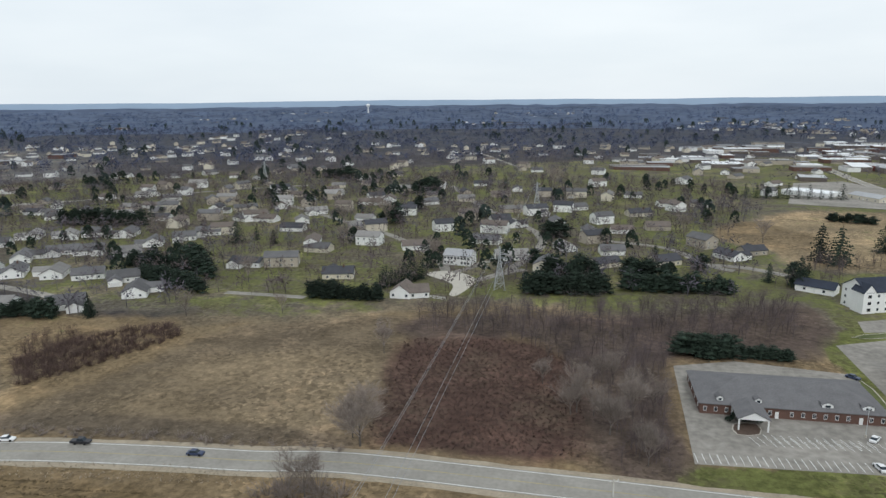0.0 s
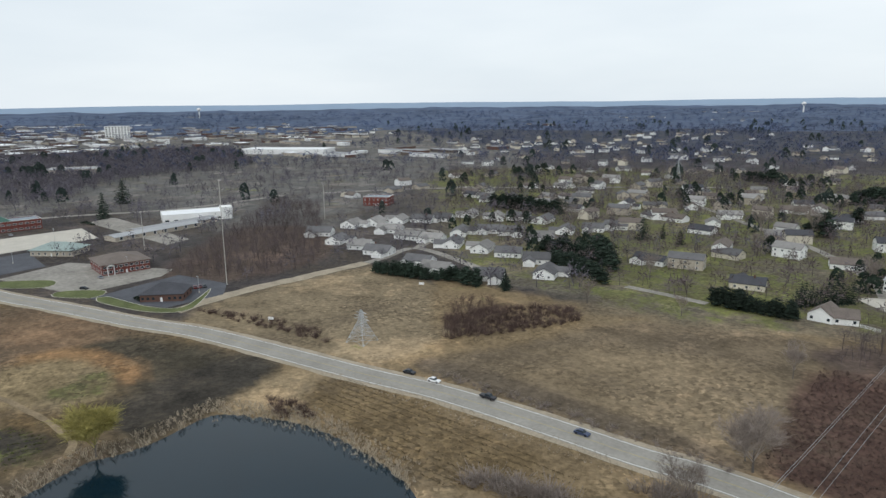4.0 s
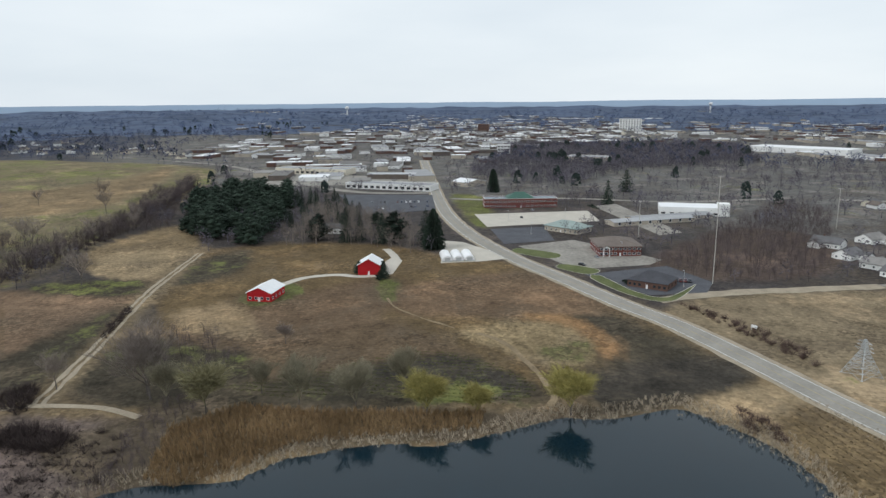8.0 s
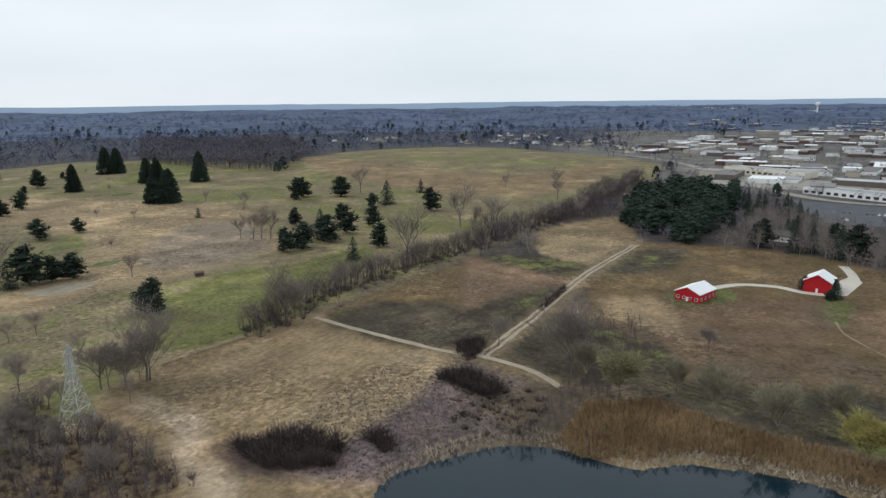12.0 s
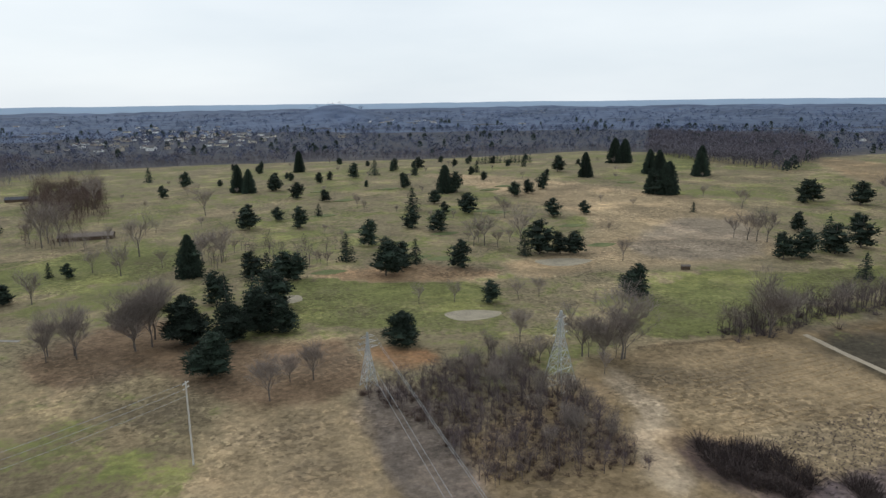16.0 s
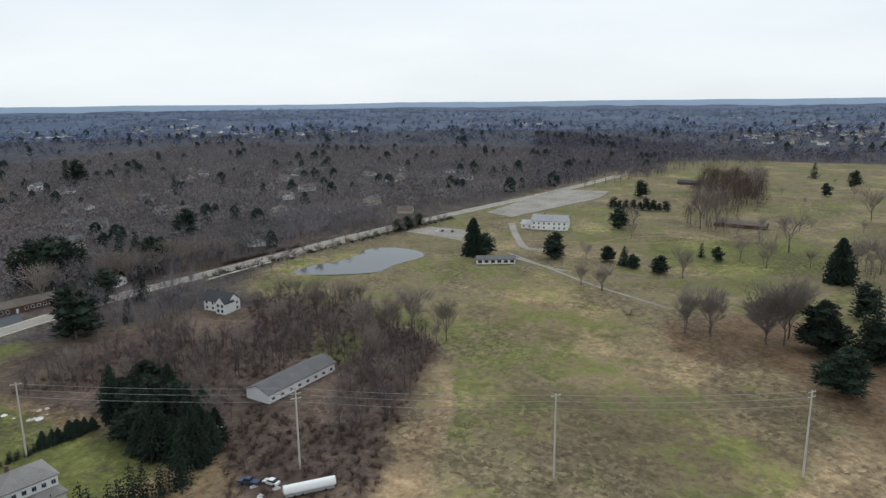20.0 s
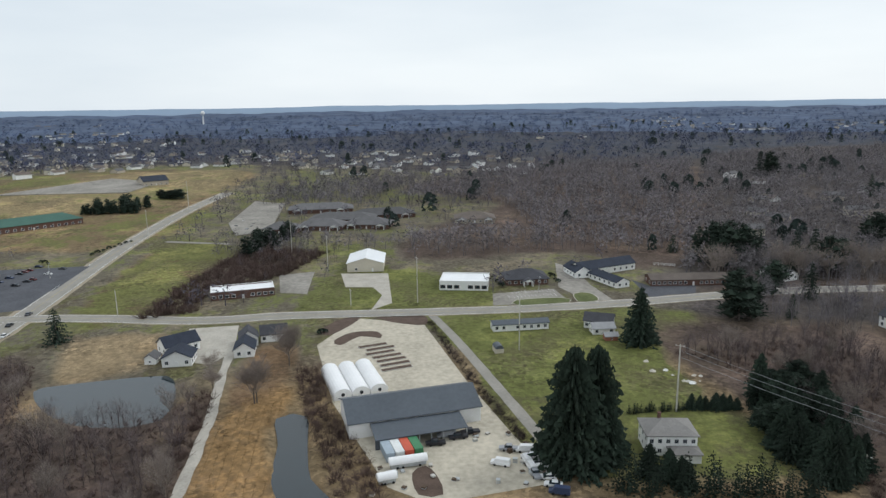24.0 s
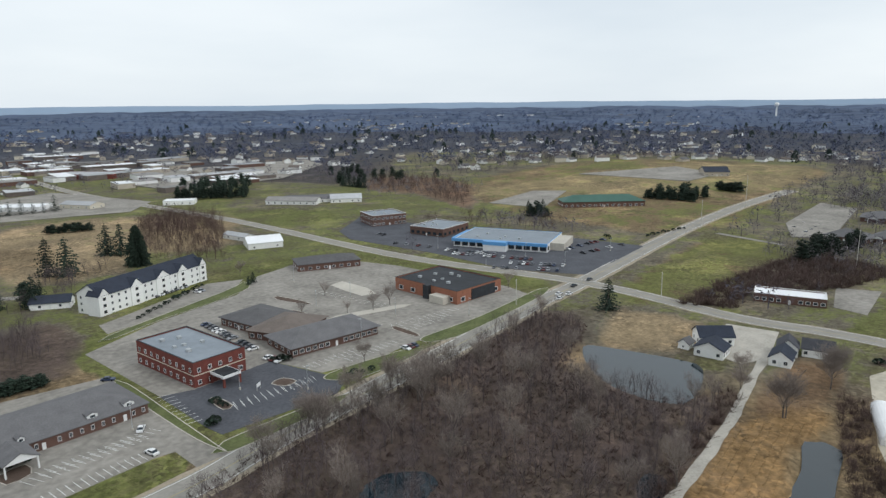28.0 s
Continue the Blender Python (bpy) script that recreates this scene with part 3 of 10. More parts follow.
FAR_TREE, FAR_TREE_MID, FAR_TREE_LITE, FAR_CONIFER = far_tree(3, 9, 150, 0.032), far_tree(8, 2, 34, 0.27, 4.2, 1.1, 0.16), far_tree(4, 0, 16, 0.62, 4.2, 1.4, 0.2), far_conifer()
SHRUB, TUFT = shrub(6), tuft(7)


def wood(name, places, height, label, material=TWIG_PURPLE, template=None, category="woods", seed=1):
    rng = np.random.default_rng(seed)
    places = off_buildings(places)
    n = len(places)
    h = height * rng.uniform(0.55, 1.3, n) / 10
    return joined(name, template or FAR_TREE, np.asarray(places), h * rng.uniform(0.85, 1.25, n), rng.uniform(0, 6.28, n), material, label, category, heights=h)


def brush(name, places, height, label, material=TWIG_RED, template=None, category="brush", seed=1, wide=1.6):
    rng = np.random.default_rng(seed)
    n = len(places)
    h = height * rng.uniform(0.5, 1.3, n)
    return joined(name, template or SHRUB, np.asarray(places), h * wide, rng.uniform(0, 6.28, n), material, label, category, heights=h)


def as_template(me):
    """Corners and triangles of a mesh made of triangles."""
    v, f = np.empty(3 * len(me.vertices)), np.empty(3 * len(me.polygons), int)
    me.vertices.foreach_get("co", v)
    me.loops.foreach_get("vertex_index", f)
    return v.reshape(-1, 3), f.reshape(-1, 3)


PINE_T = as_template(clump_meshes(44, 14, 26, 0.27, 0.07, 0.6, 0.8)[1])
SPRUCE_T = as_template(conifer_meshes(54, 0.29, 11, False, 0.3, 0.03, 3, 9)[1])


# ---- ground: one sheet to the skyline, with its land cover ----
TAN, STRAW, BROWN = (0.212, 0.155, 0.090), (0.285, 0.215, 0.130), (0.165, 0.128, 0.096)
SOIL, RED_SOIL, LAWN = (0.056, 0.048, 0.034), (0.128, 0.090, 0.047), (0.14, 0.135, 0.066)
LITTER, GOLF, FOREST = (0.100, 0.074, 0.062), (0.212, 0.174, 0.106), (0.060, 0.053, 0.052)
TOWN_GROUND = (0.135, 0.13, 0.125)
PURPLE, BRIAR, FLATS = (0.098, 0.077, 0.079), (0.090, 0.055, 0.044), (0.150, 0.132, 0.098)

POND = [(-120, -98), (-134, -94), (-152, -83), (-160, -69), (-161, -45), (-170, -36), (-176, -9), (-174, 5), (-181, 26), (-188, 44), (-186, 57), (-192, 80), (-185, 86), (-168, 96), (-146, 99), (-118, 96), (-98, 80), (-86, 40), (-84, -20), (-98, -75)]
# cover: colour, share of green, softness of the edge in metres, outline
COVERS = [
    (TAN, 0.2, 25, [(310 * math.cos(k * 0.524), 310 * math.sin(k * 0.524)) for k in range(12)]),
    (TOWN_GROUND, 0.3, 60, [(-1058.3, -0.4), (-5680.5, 55.1), (-3078.4, 1713.8), (-971.9, 1057.3), (-560.1, 520.8), (-761.6, 271)]),
    (TOWN_GROUND, 0.3, 60, [(-805.2, -269.7), (-1543.6, -627.3), (-2207.2, -372.5), (-2062.4, 1497.7), (-476.5, 352.7), (-741.3, 176.6)]),
    (FLATS, 0.54, 30, [(-343.6, 323.6), (-670.5, 648.6), (-350.1, 885), (418.5, 1158.4), (143.4, 378.9), (-65.7, 297.8), (-185.7, 256.8)]),
    (FLATS, 0.48, 30, [(258.5, 263.1), (942.9, 912.1), (981.8, 21), (404.8, -164.2), (317.5, -130.3)]),
    (FLATS, 0.54, 15, [(73.2, 320.9), (244.1, 953.7), (408.4, 855.6), (541, 520.9), (495.6, 377.8), (290, 311.3), (194.8, 317), (134.2, 296.5)]),
    (STRAW, 0.3, 8, [(101.9, 427.3), (146.3, 591.6), (197.4, 565.7), (210.5, 495.7), (167.3, 410.7), (122.4, 403)]),
    ((0.075, 0.064, 0.062), 0.08, 20, [(338.8, -130), (1139.1, -473.4), (1255, -980.9), (435.2, -1192.8), (334.8, -818.2), (334.4, -415.4), (323.1, -224.3)]),
    # golf course and meadow
    (GOLF, 0.485, 14, [(98.2, -114), (136.6, -187.9), (198.7, -219), (294.4, -228.1), (312.1, -387.2), (317.2, -695), (299, -1044.4), (56.1, -1134.1), (-297.3, -1048.2), (-614.5, -1120.9), (-717.6, -898.4), (-731.3, -642.4), (-766.9, -742.5), (-1117.3, -701.6), (-1028, -336.7), (-843.9, -231.7), (-401.8, -212.2), (-189.4, -213.6), (-141.3, -216.5), (-25, -158.2), (-3.9, -150.7)]),
    (STRAW, 0.1, 10, [(-223.5, -787.5), (-408.2, -505.2), (-275, -336), (-164.5, -352.6), (-265.2, -477.7)]),
    (STRAW, 0.05, 8, [(-319.9, -493.6), (-340.9, -377.8), (-305.4, -326.1), (-217.9, -343.5)]),
    (TAN, 0.15, 10, [(-771.8, -725.9), (-731, -382.1), (-981.7, -321.5), (-609.9, -282), (-620.3, -544.1)]),
    (STRAW, 0.02, 13, [(14.7, -202.3), (-14.9, -216.2), (-33.1, -209.1), (-33.5, -145.4), (17.9, -151.6)]),
    ((0.255, 0.19, 0.115), 0.0, 3, [(97.9, -113.6), (114.6, -137), (119.6, -170), (141.5, -191.2), (133.2, -190.1), (113.4, -164), (92.2, -117.4)]),
    (BROWN, 0.0, 6, [(-33.5, -209.1), (-46.8, -211), (-52.3, -143.1), (-33.5, -145.4)]),
    # near field west of the pond
    (TAN, 0.1, 6, [(-128.8, -212.5), (-182.3, -206.2), (-212.1, -202.5), (-206.1, -122.8), (-196.6, -79), (-168.8, -73.4), (-134.4, -93.8), (-118, -104.1), (-94.3, -161.7)]),
    (PURPLE, 0.0, 6, [(-127.4, -140.3), (-181.9, -147.6), (-188.9, -98.1), (-172.5, -78.6), (-135.1, -94.2), (-117.5, -105.3), (-108.9, -140.6)]),
    (STRAW, 0.1, 4, [(-144.6, -151.8), (-190.1, -155.8), (-205.7, -132), (-161.1, -120.8), (-119.4, -125.1)]),
    # tilled fields
    (RED_SOIL, 0.2, 7, [(-215.9, -202.9), (-336.9, -200.9), (-363.9, -137.2), (-323.8, -128.6), (-219, -130.2)]),
    (SOIL, 0.3, 10, [(-212.2, -196.5), (-248.4, -198.1), (-273.4, -145.9), (-320.6, -136.9), (-217.4, -129.2)]),
    (TAN, 0.1, 6, [(-446.8, -207.6), (-538.2, -176.8), (-450.5, -135.8), (-367.9, -138.6), (-386.9, -176.3)]),
    (RED_SOIL, 0.2, 5, [(-363.3, -130.6), (-448.6, -122.4), (-456.9, -30.6), (-407.8, 27.1), (-389.5, 59), (-274.9, 101.9), (-208.1, 112.3), (-203.7, 57.5), (-198.9, 39.9), (-216.7, -43.8), (-271.4, -98.1)]),
    (SOIL, 0.15, 12, [(-302.7, 71.9), (-271.2, 100.6), (-207.1, 112.7), (-203.6, 59.3), (-232.3, 67.6)]),
    (SOIL, 0.50, 10, [(-218.1, -113.7), (-272.9, -114.4), (-261, -55.5), (-248.5, 15.1), (-209.5, 42.1), (-199, 38.1), (-212.2, -43)]),
    (SOIL, 0.35, 8, [(-351.6, -126.8), (-416.4, -127.8), (-446.6, -103.7), (-384.5, -93.7)]),
    ((0.175, 0.125, 0.072), 0.52, 6, [(-266.3, 35), (-279.1, 56.4), (-232.7, 63.5), (-229.1, 42)]),
    (TAN, 0.1, 4, [(-302.2, -108), (-317.2, -81.5), (-267.9, -59), (-261.8, -64.5)]),
    ((0.17, 0.115, 0.075), 0.05, 8, [(-309.4, -185.5), (-354.3, -210.2), (-342.3, -140.4), (-331.2, -129.5), (-282.4, -143.3), (-251.6, -153.6)]),
    (SOIL, 0.45, 8, [(-251.6, -153.6), (-290.1, -146.8), (-331.3, -130.9), (-260.9, -124.8), (-223.7, -127.4), (-222.3, -137.5)]),
    (STRAW, 0.1, 4, [(-396.1, -181.3), (-441.9, -188.4), (-438.2, -137.6), (-373.9, -140.2), (-379.3, -169.6)]),
    (SOIL, 0.5, 5, [(-364.2, -198.3), (-370.7, -169), (-367.8, -139.5), (-336.7, -135.6), (-347.1, -189.6)]),
    (SOIL, 0.35, 8, [(-211.5, -112.5), (-248.2, -115.3), (-251.4, -85.4), (-212.9, -52.3), (-206.1, -71.9)]),
    ((0.14, 0.11, 0.095), 0.0, 5, [(-157.5, -101.9), (-204.7, -127.9), (-201.3, -109.3), (-195.3, -81.9), (-169.4, -79.8), (-155.9, -81.1)]),
    ((0.19, 0.145, 0.09), 0.3, 3, [(-213.6, -122.2), (-281.1, -129), (-403, -140.4), (-450.4, -139.3), (-449.3, -129.1), (-374.9, -125.3), (-287.6, -119.9), (-210.5, -114.6)]),
    (LAWN, 0.9, 4, [(-326.8, -83.7), (-357, -66.9), (-339, -52.7), (-315.6, -65.4)]),
    (LAWN, 0.6, 4, [(-352, -16), (-363.3, -10.2), (-319.2, -4.2), (-324.8, -11)]),
    # shore and roadside
    (STRAW, 0.0, 4, [(-188.8, -3.7), (-189.2, 25.8), (-195.6, 49.4), (-199.1, 84.1), (-205.7, 118.6), (-183, 132.6), (-101.7, 143.3), (-78.9, 148.2), (-114.8, 95.4), (-169.8, 97), (-190.2, 80.1), (-183.7, 54), (-177, 20.7)]),
    (TAN, 0.35, 5, [(-187.4, 112.4), (-131.5, 134.7), (-85.8, 130.1), (-79.3, 124.7), (-124.2, 98.4), (-157.4, 97.1)]),
    (TAN, 0.05, 4, [(-158.8, 140), (-63.3, 148.5), (-46, 141.2), (-140, 121.3)]),
    ((0.112, 0.088, 0.062), 0.1, 4, [(-154.8, -67.4), (-174.8, -36.8), (-179.5, 26.1), (-192.6, 80.9), (-201.8, 80.9), (-194.4, 21.5), (-212.2, -43), (-206.5, -77.3), (-180.3, -105.4)]),
    # field across the road
    ((0.215, 0.168, 0.108), 0.2, 5, [(-301.9, 122.3), (-312, 232.4), (-249.1, 231.2), (-194.7, 241.8), (-193.1, 179.1), (-189.2, 142.3), (-237.9, 127.1)]),
    ((0.150, 0.115, 0.076), 0.12, 5, [(-176.2, 157.3), (-167.2, 184.9), (-147.9, 248.7), (-101.4, 273.6), (-81.7, 277.5), (-71.7, 219.8), (-65.6, 162.9), (-134.9, 155)]),
    ((0.208, 0.158, 0.100), 0.08, 7, [(-160, 172), (-146.8, 210), (-104.4, 230.4), (-75.4, 224.6), (-71, 168.4), (-109.8, 167.4)]),
    (TAN, 0.35, 5, [(-261.2, 241.8), (-220.8, 249.8), (-173.6, 251.2), (-202.7, 198.6), (-197.7, 178.7)]),
    (BRIAR, 0.0, 5, [(-73.8, 249.4), (-34.1, 257.4), (-6.9, 238.5), (-1.4, 170.1), (-53.3, 165.4), (-63.1, 170)]),
    (LITTER, 0.0, 6, [(-76.8, 278.4), (34.5, 300.6), (91.4, 328.8), (91.9, 282.8), (72.6, 254.7), (27, 245.5), (24.6, 161.8), (0.1, 164.7), (-8.9, 238.1), (-34.5, 260.7), (-69.4, 250.3)]),
    # thicket below the far road and the strips beside the gravel drive
    (LITTER, 0.0, 6, [(64.7, 154.8), (139.5, 167), (250.9, 172.9), (243.3, 144.8), (199.6, 128), (201.7, 102.6), (207.8, 81.8), (219.4, 75.2), (144.8, 64.2)]),
    (TAN, 0.0, 4, [(142.6, 58.9), (202.7, 61.3), (235.5, 46.6), (210.1, 43.9), (195.9, 50.2), (146.1, 38.6)]),
    (STRAW, 0.0, 3, [(240, 136), (276.2, 145.3), (277.2, 105.2), (243.5, 105.1), (229.6, 129.4)]),
    (LAWN, 0.75, 3, [(294.3, -3), (303.9, -92.8), (231.2, -85.4), (211, -89), (165, -71.1), (159, -36), (235.2, -19.9)]),
    (TAN, 0.65, 4, [(301.6, 160.8), (471.8, 178.7), (466.2, 134), (379, 127.3), (305.7, 132.9)]),
    (LAWN, 0.8, 3, [(306.4, 62.3), (382.7, 47), (381.2, 8.5), (339.2, -28.1), (312.1, -26), (304.9, 59.3)]),
    (TAN, 0.5, 6, [(599.7, 520), (878.9, 484.2), (930.9, 237.7), (740.4, 209.7), (481.2, 195.6), (465.1, 332.1), (520.2, 441.8)]),
    (LAWN, 0.75, 3, [(186.4, 189.3), (283, 194.9), (272.4, 191.1), (193.4, 177.1)]),
    (LAWN, 0.75, 2, [(137.3, 191.8), (181.7, 184.7), (172.2, 176.8), (140.3, 176.8)]),
    (LAWN, 0.75, 2, [(84.7, 237), (86.1, 187.7), (87.6, 167.8), (129.1, 172), (126.2, 165.5), (85.9, 164.9), (83.5, 182.6)]),
    (LAWN, 0.85, 2, [(46.1, 175.7), (76.5, 175.6), (75.9, 164.9), (60.1, 160)]),
    (LAWN, 0.85, 2, [(26, 170.7), (71.3, 174.8), (68, 165.5), (25.2, 156.4)]),
    (TAN, 0.5, 4, [(99.6, 290.2), (169, 329.9), (177.6, 311.2), (168.3, 306.2), (99.8, 284.8)]),
    (LAWN, 0.6, 6, [(303.5, 566.9), (367.9, 512.1), (357.5, 450.8), (297.9, 461.1)]),
    (LAWN, 0.6, 4, [(-689.1, 48.1), (-664.1, 79.6), (-522.3, 66.4), (-511.6, 52.1)]),
    (LAWN, 0.6, 4, [(295.8, -35.6), (292.4, -118.5), (220.7, -76.8), (179, -101.6), (155.4, -94.5), (159.4, -48), (188.1, -17.4)]),
    (LITTER, 0.0, 6, [(277.4, -103.7), (265.9, -176.3), (228.4, -220.7), (148.2, -208.2), (138.3, -186.8), (118.9, -142.4), (101.3, -111.3), (133.6, -90.1), (155.1, -106.6), (243.9, -89.3)]),
    (TAN, 0.15, 4, [(89.2, 530.2), (172.2, 581.9), (132.1, 450.7), (82.8, 467.3)]),
    (LITTER, 0.0, 6, [(-377.8, 137.1), (-478.6, 241.3), (-433.2, 280.7), (-348.2, 228.9), (-338.1, 168.6)]),
]
LEAF, ORANGE_GRASS, DARK_SOIL = (0.165, 0.112, 0.070), (0.275, 0.170, 0.078), (0.050, 0.044, 0.036)
# fairways, leaf litter under the trees and bare ground on the golf course
COVERS += [
    (GOLF, 0.74, 6, [(-26.5, -361.1), (-80.4, -354.2), (-114.2, -329.4), (-116.5, -295.2), (-80.2, -269.9), (-47.1, -276.7), (-23.2, -298.3)]),
    (GOLF, 0.80, 6, [(-179.7, -272.6), (-242, -303.4), (-290, -285.9), (-342.4, -283.2), (-310.8, -256), (-239.9, -241.5), (-185.9, -217.5), (-153.9, -228.7)]),
    ((0.19, 0.155, 0.09), 0.58, 12, [(79.7, -246.2), (45.8, -248.5), (18.9, -225.4), (18.2, -176.8), (26.7, -165.4), (61, -176.8)]),
    (GOLF, 0.70, 8, [(137.9, -462.2), (43.5, -474.7), (27.2, -421.6), (65.9, -391.9), (121.1, -399.8)]),
    ((0.25, 0.195, 0.115), 0.5, 16, [(166.5, -308.2), (156.6, -343), (101.3, -281), (92.3, -244.1), (125.1, -230.8), (151.8, -248.9)]),
    ((0.25, 0.195, 0.115), 0.40, 18, [(104.6, -228.9), (54.8, -283.9), (20.5, -234.4), (21.4, -194.2), (53.7, -173.1), (80.8, -185.3)]),
    (GOLF, 0.78, 30, [(-618, -966.2), (-688.9, -932.1), (-598.5, -772.8), (-469.2, -685.1), (-518.1, -809.1)]),
    ((0.25, 0.165, 0.095), 0.05, 5, [(-40.7, -379.4), (-99, -375.3), (-142.1, -342.5), (-101.2, -337.8), (-49.8, -356.3)]),
    (LEAF, 0.1, 6, [(55.6, -289), (30.7, -294.7), (-8.9, -266.5), (-39.8, -262.7), (-33.1, -212.4), (-5.4, -208.2), (20.9, -230.9)]),
    (LEAF, 0.1, 6, [(82.2, -283.7), (39.1, -320.4), (24.2, -266.9), (60, -243.8)]),
    ((0.26, 0.15, 0.08), 0.1, 4, [(-44.4, -250.8), (-66.5, -239.9), (-64.4, -225.4), (-46.3, -228.8)]),
    ((0.27, 0.20, 0.12), 0.0, 4, [(-145.2, -358.4), (-176, -370.4), (-202.6, -349.4), (-172.5, -327.4), (-146.8, -330.1)]),
    ((0.23, 0.185, 0.135), 0.1, 8, [(-236.9, -373.8), (-330.4, -450.6), (-361.5, -412.2), (-301.2, -332.3), (-256.8, -332.6)]),
    ((0.15, 0.118, 0.085), 0.35, 10, [(95.6, -175.6), (69.1, -188.2), (61.7, -164.1), (76.9, -147)]),
    ((0.145, 0.118, 0.098), 0.0, 4, [(-34, -207.4), (-52.7, -205.8), (-52.1, -139.2), (-33.3, -145.4)]),
    (LAWN, 0.8, 5, [(188.1, -173.8), (193.5, -198.6), (176.1, -196.6), (167.8, -171)]),
]
# the tan field, its wet corner and the dark scrub
COVERS += [
    ((0.265, 0.195, 0.115), 0.1, 4, [(-132.2, -199.2), (-203.1, -203), (-200.9, -159.9), (-182.9, -144.6), (-138.9, -146.4), (-125.2, -158.6)]),
    ((0.33, 0.26, 0.18), 0.0, 4, [(-124.9, -203.1), (-121.8, -183.5), (-122.6, -165.9), (-107.4, -149), (-104.3, -129.5), (-93.4, -125.7), (-97.3, -149), (-112.6, -168), (-114, -190)]),
    ((0.072, 0.052, 0.045), 0.0, 4, [(-114.4, -151.8), (-125.7, -137.9), (-131, -118.6), (-120.4, -116.5), (-105.2, -132.1)]),
]
# bands of soil, stubble and young green on the tilled fields
COVERS += [
    ((0.120, 0.084, 0.052), 0.15, 8, [(-295.3, -64.5), (-308.3, -30.3), (-250.5, 20.2), (-246.2, 9.9), (-228.9, -30.2), (-224.2, -52.1)]),
    ((0.150, 0.100, 0.062), 0.2, 8, [(-341.7, -5.7), (-364.1, 72.2), (-295, 94.5), (-289, 76.4), (-287.7, 40.9), (-296.3, -4.1)]),
    ((0.135, 0.092, 0.058), 0.15, 8, [(-273.6, -98.3), (-367.6, -14), (-309.4, -6.5), (-261.5, -48.8)]),
    ((0.255, 0.185, 0.110), 0.2, 4, [(-303, -108.7), (-321.7, -88.4), (-302, -72.2), (-264.1, -60.7), (-274.1, -75.3), (-276.3, -91.3)]),
    (DARK_SOIL, 0.1, 6, [(-222.8, 61.7), (-235.4, 112.3), (-212, 116), (-194, 68), (-207, 53)]),
    ((0.235, 0.140, 0.070), 0.1, 5, [(-287.5, 43.3), (-290.8, 66.4), (-259.3, 80), (-236.7, 75.9), (-240.7, 67.1), (-274.3, 64.7)]),
    ((0.245, 0.185, 0.105), 0.3, 4, [(-274.8, 23), (-283.4, 45), (-271.8, 66.5), (-240.5, 67.5), (-228.1, 59), (-232.7, 43.6), (-249.1, 34.4), (-258.3, 21.1)]),
    ((0.20, 0.165, 0.085), 0.6, 4, [(-244.9, 46.3), (-255.2, 69.1), (-238.8, 66.9), (-230, 57.5)]),
    (DARK_SOIL, 0.36, 6, [(-220.1, -42.8), (-229.8, -22.2), (-245.3, 11.8), (-221, 35.3), (-207.4, 38.1), (-200.9, 22.9), (-217.2, 16.4), (-207.1, -13.6)]),
    (LAWN, 0.8, 3, [(-357.5, -17.1), (-352.3, -6.1), (-318.9, -7.9), (-321.7, -14.1)]),
]
# lawns round the offices, and the floor of the eastern woods
COVERS += [
    (LAWN, 0.72, 4, [(84, 163), (130, 171), (185, 178), (282, 189), (290, 300), (208, 361), (97, 290), (84, 246)]),
    (LITTER, 0.05, 10, [(409.7, 9.1), (500, 5), (640, -70), (781.5, 16.8), (990.1, -169.1), (1000, -395.2), (404.8, -164.2), (422.8, -89.8)]),
    (LITTER, 0.1, 6, [(312, -140), (335, -150), (345, -230), (330, -330), (322, -330), (320, -230)]),
]
COVERS += [
    ((0.27, 0.21, 0.115), 0.42, 12, [(530.7, 455.4), (678.1, 447), (846.3, 376.8), (946.6, 254.9), (751.3, 215), (656.3, 267.5), (560, 359.3)]),
    ((0.16, 0.105, 0.072), 0.1, 8, [(493.2, 570.7), (498, 495.3), (461.4, 397.4), (564.4, 483.5), (609.5, 577.8), (563.1, 640.6)]),
    (STRAW, 0.35, 10, [(180, 450), (230, 420), (300, 520), (262, 580), (190, 620), (120, 560)]),
]
COVERS += [
    ((0.115, 0.09, 0.064), 0.15, 4, [(-176, 148), (-150, 152), (-100, 158), (-64, 162), (-64, 169), (-110, 168), (-150, 166), (-180, 160)]),
    ((0.058, 0.050, 0.035), 0.38, 6, [(-224, -60), (-231, -28), (-213, 10), (-203, 2), (-204, -20), (-207, -58)]),
    ((0.16, 0.128, 0.078), 0.45, 14, [(40, -240), (14, -222), (16, -172), (60, -150), (100, -160), (96, -196), (70, -200)]),
]
# mown strips beside the highway and the gravel drive
COVERS += [
    ((0.165, 0.118, 0.064), 0.1, 3, [(-183.1, 108.4), (-187.9, 130.3), (-139.2, 130.7), (-104.5, 131.4), (-117.3, 102.3)]),
    (ORANGE_GRASS, 0.0, 3, [(138.4, 59.3), (204.5, 65.7), (223.9, 53.1), (211.7, 44.6), (186.5, 49.4), (146.9, 37.8)]),
    ((0.17, 0.11, 0.065), 0.1, 5, [(206.6, 60.4), (226.4, 49.6), (263, 53), (257.3, 67.8), (210, 66)]),
    ((0.13, 0.098, 0.072), 0.1, 4, [(134.4, 69.5), (185.1, 80), (201.2, 74.4), (165.2, 70.1), (136.9, 63.2)]),
]
HILLS += [(-440, -2970, 190, 60), (-900, -620, 320, 14), (-300, -800, 300, 9), (900, 420, 260, 12), (-3300, -900, 500, 30), (2600, -2300, 700, 25)]


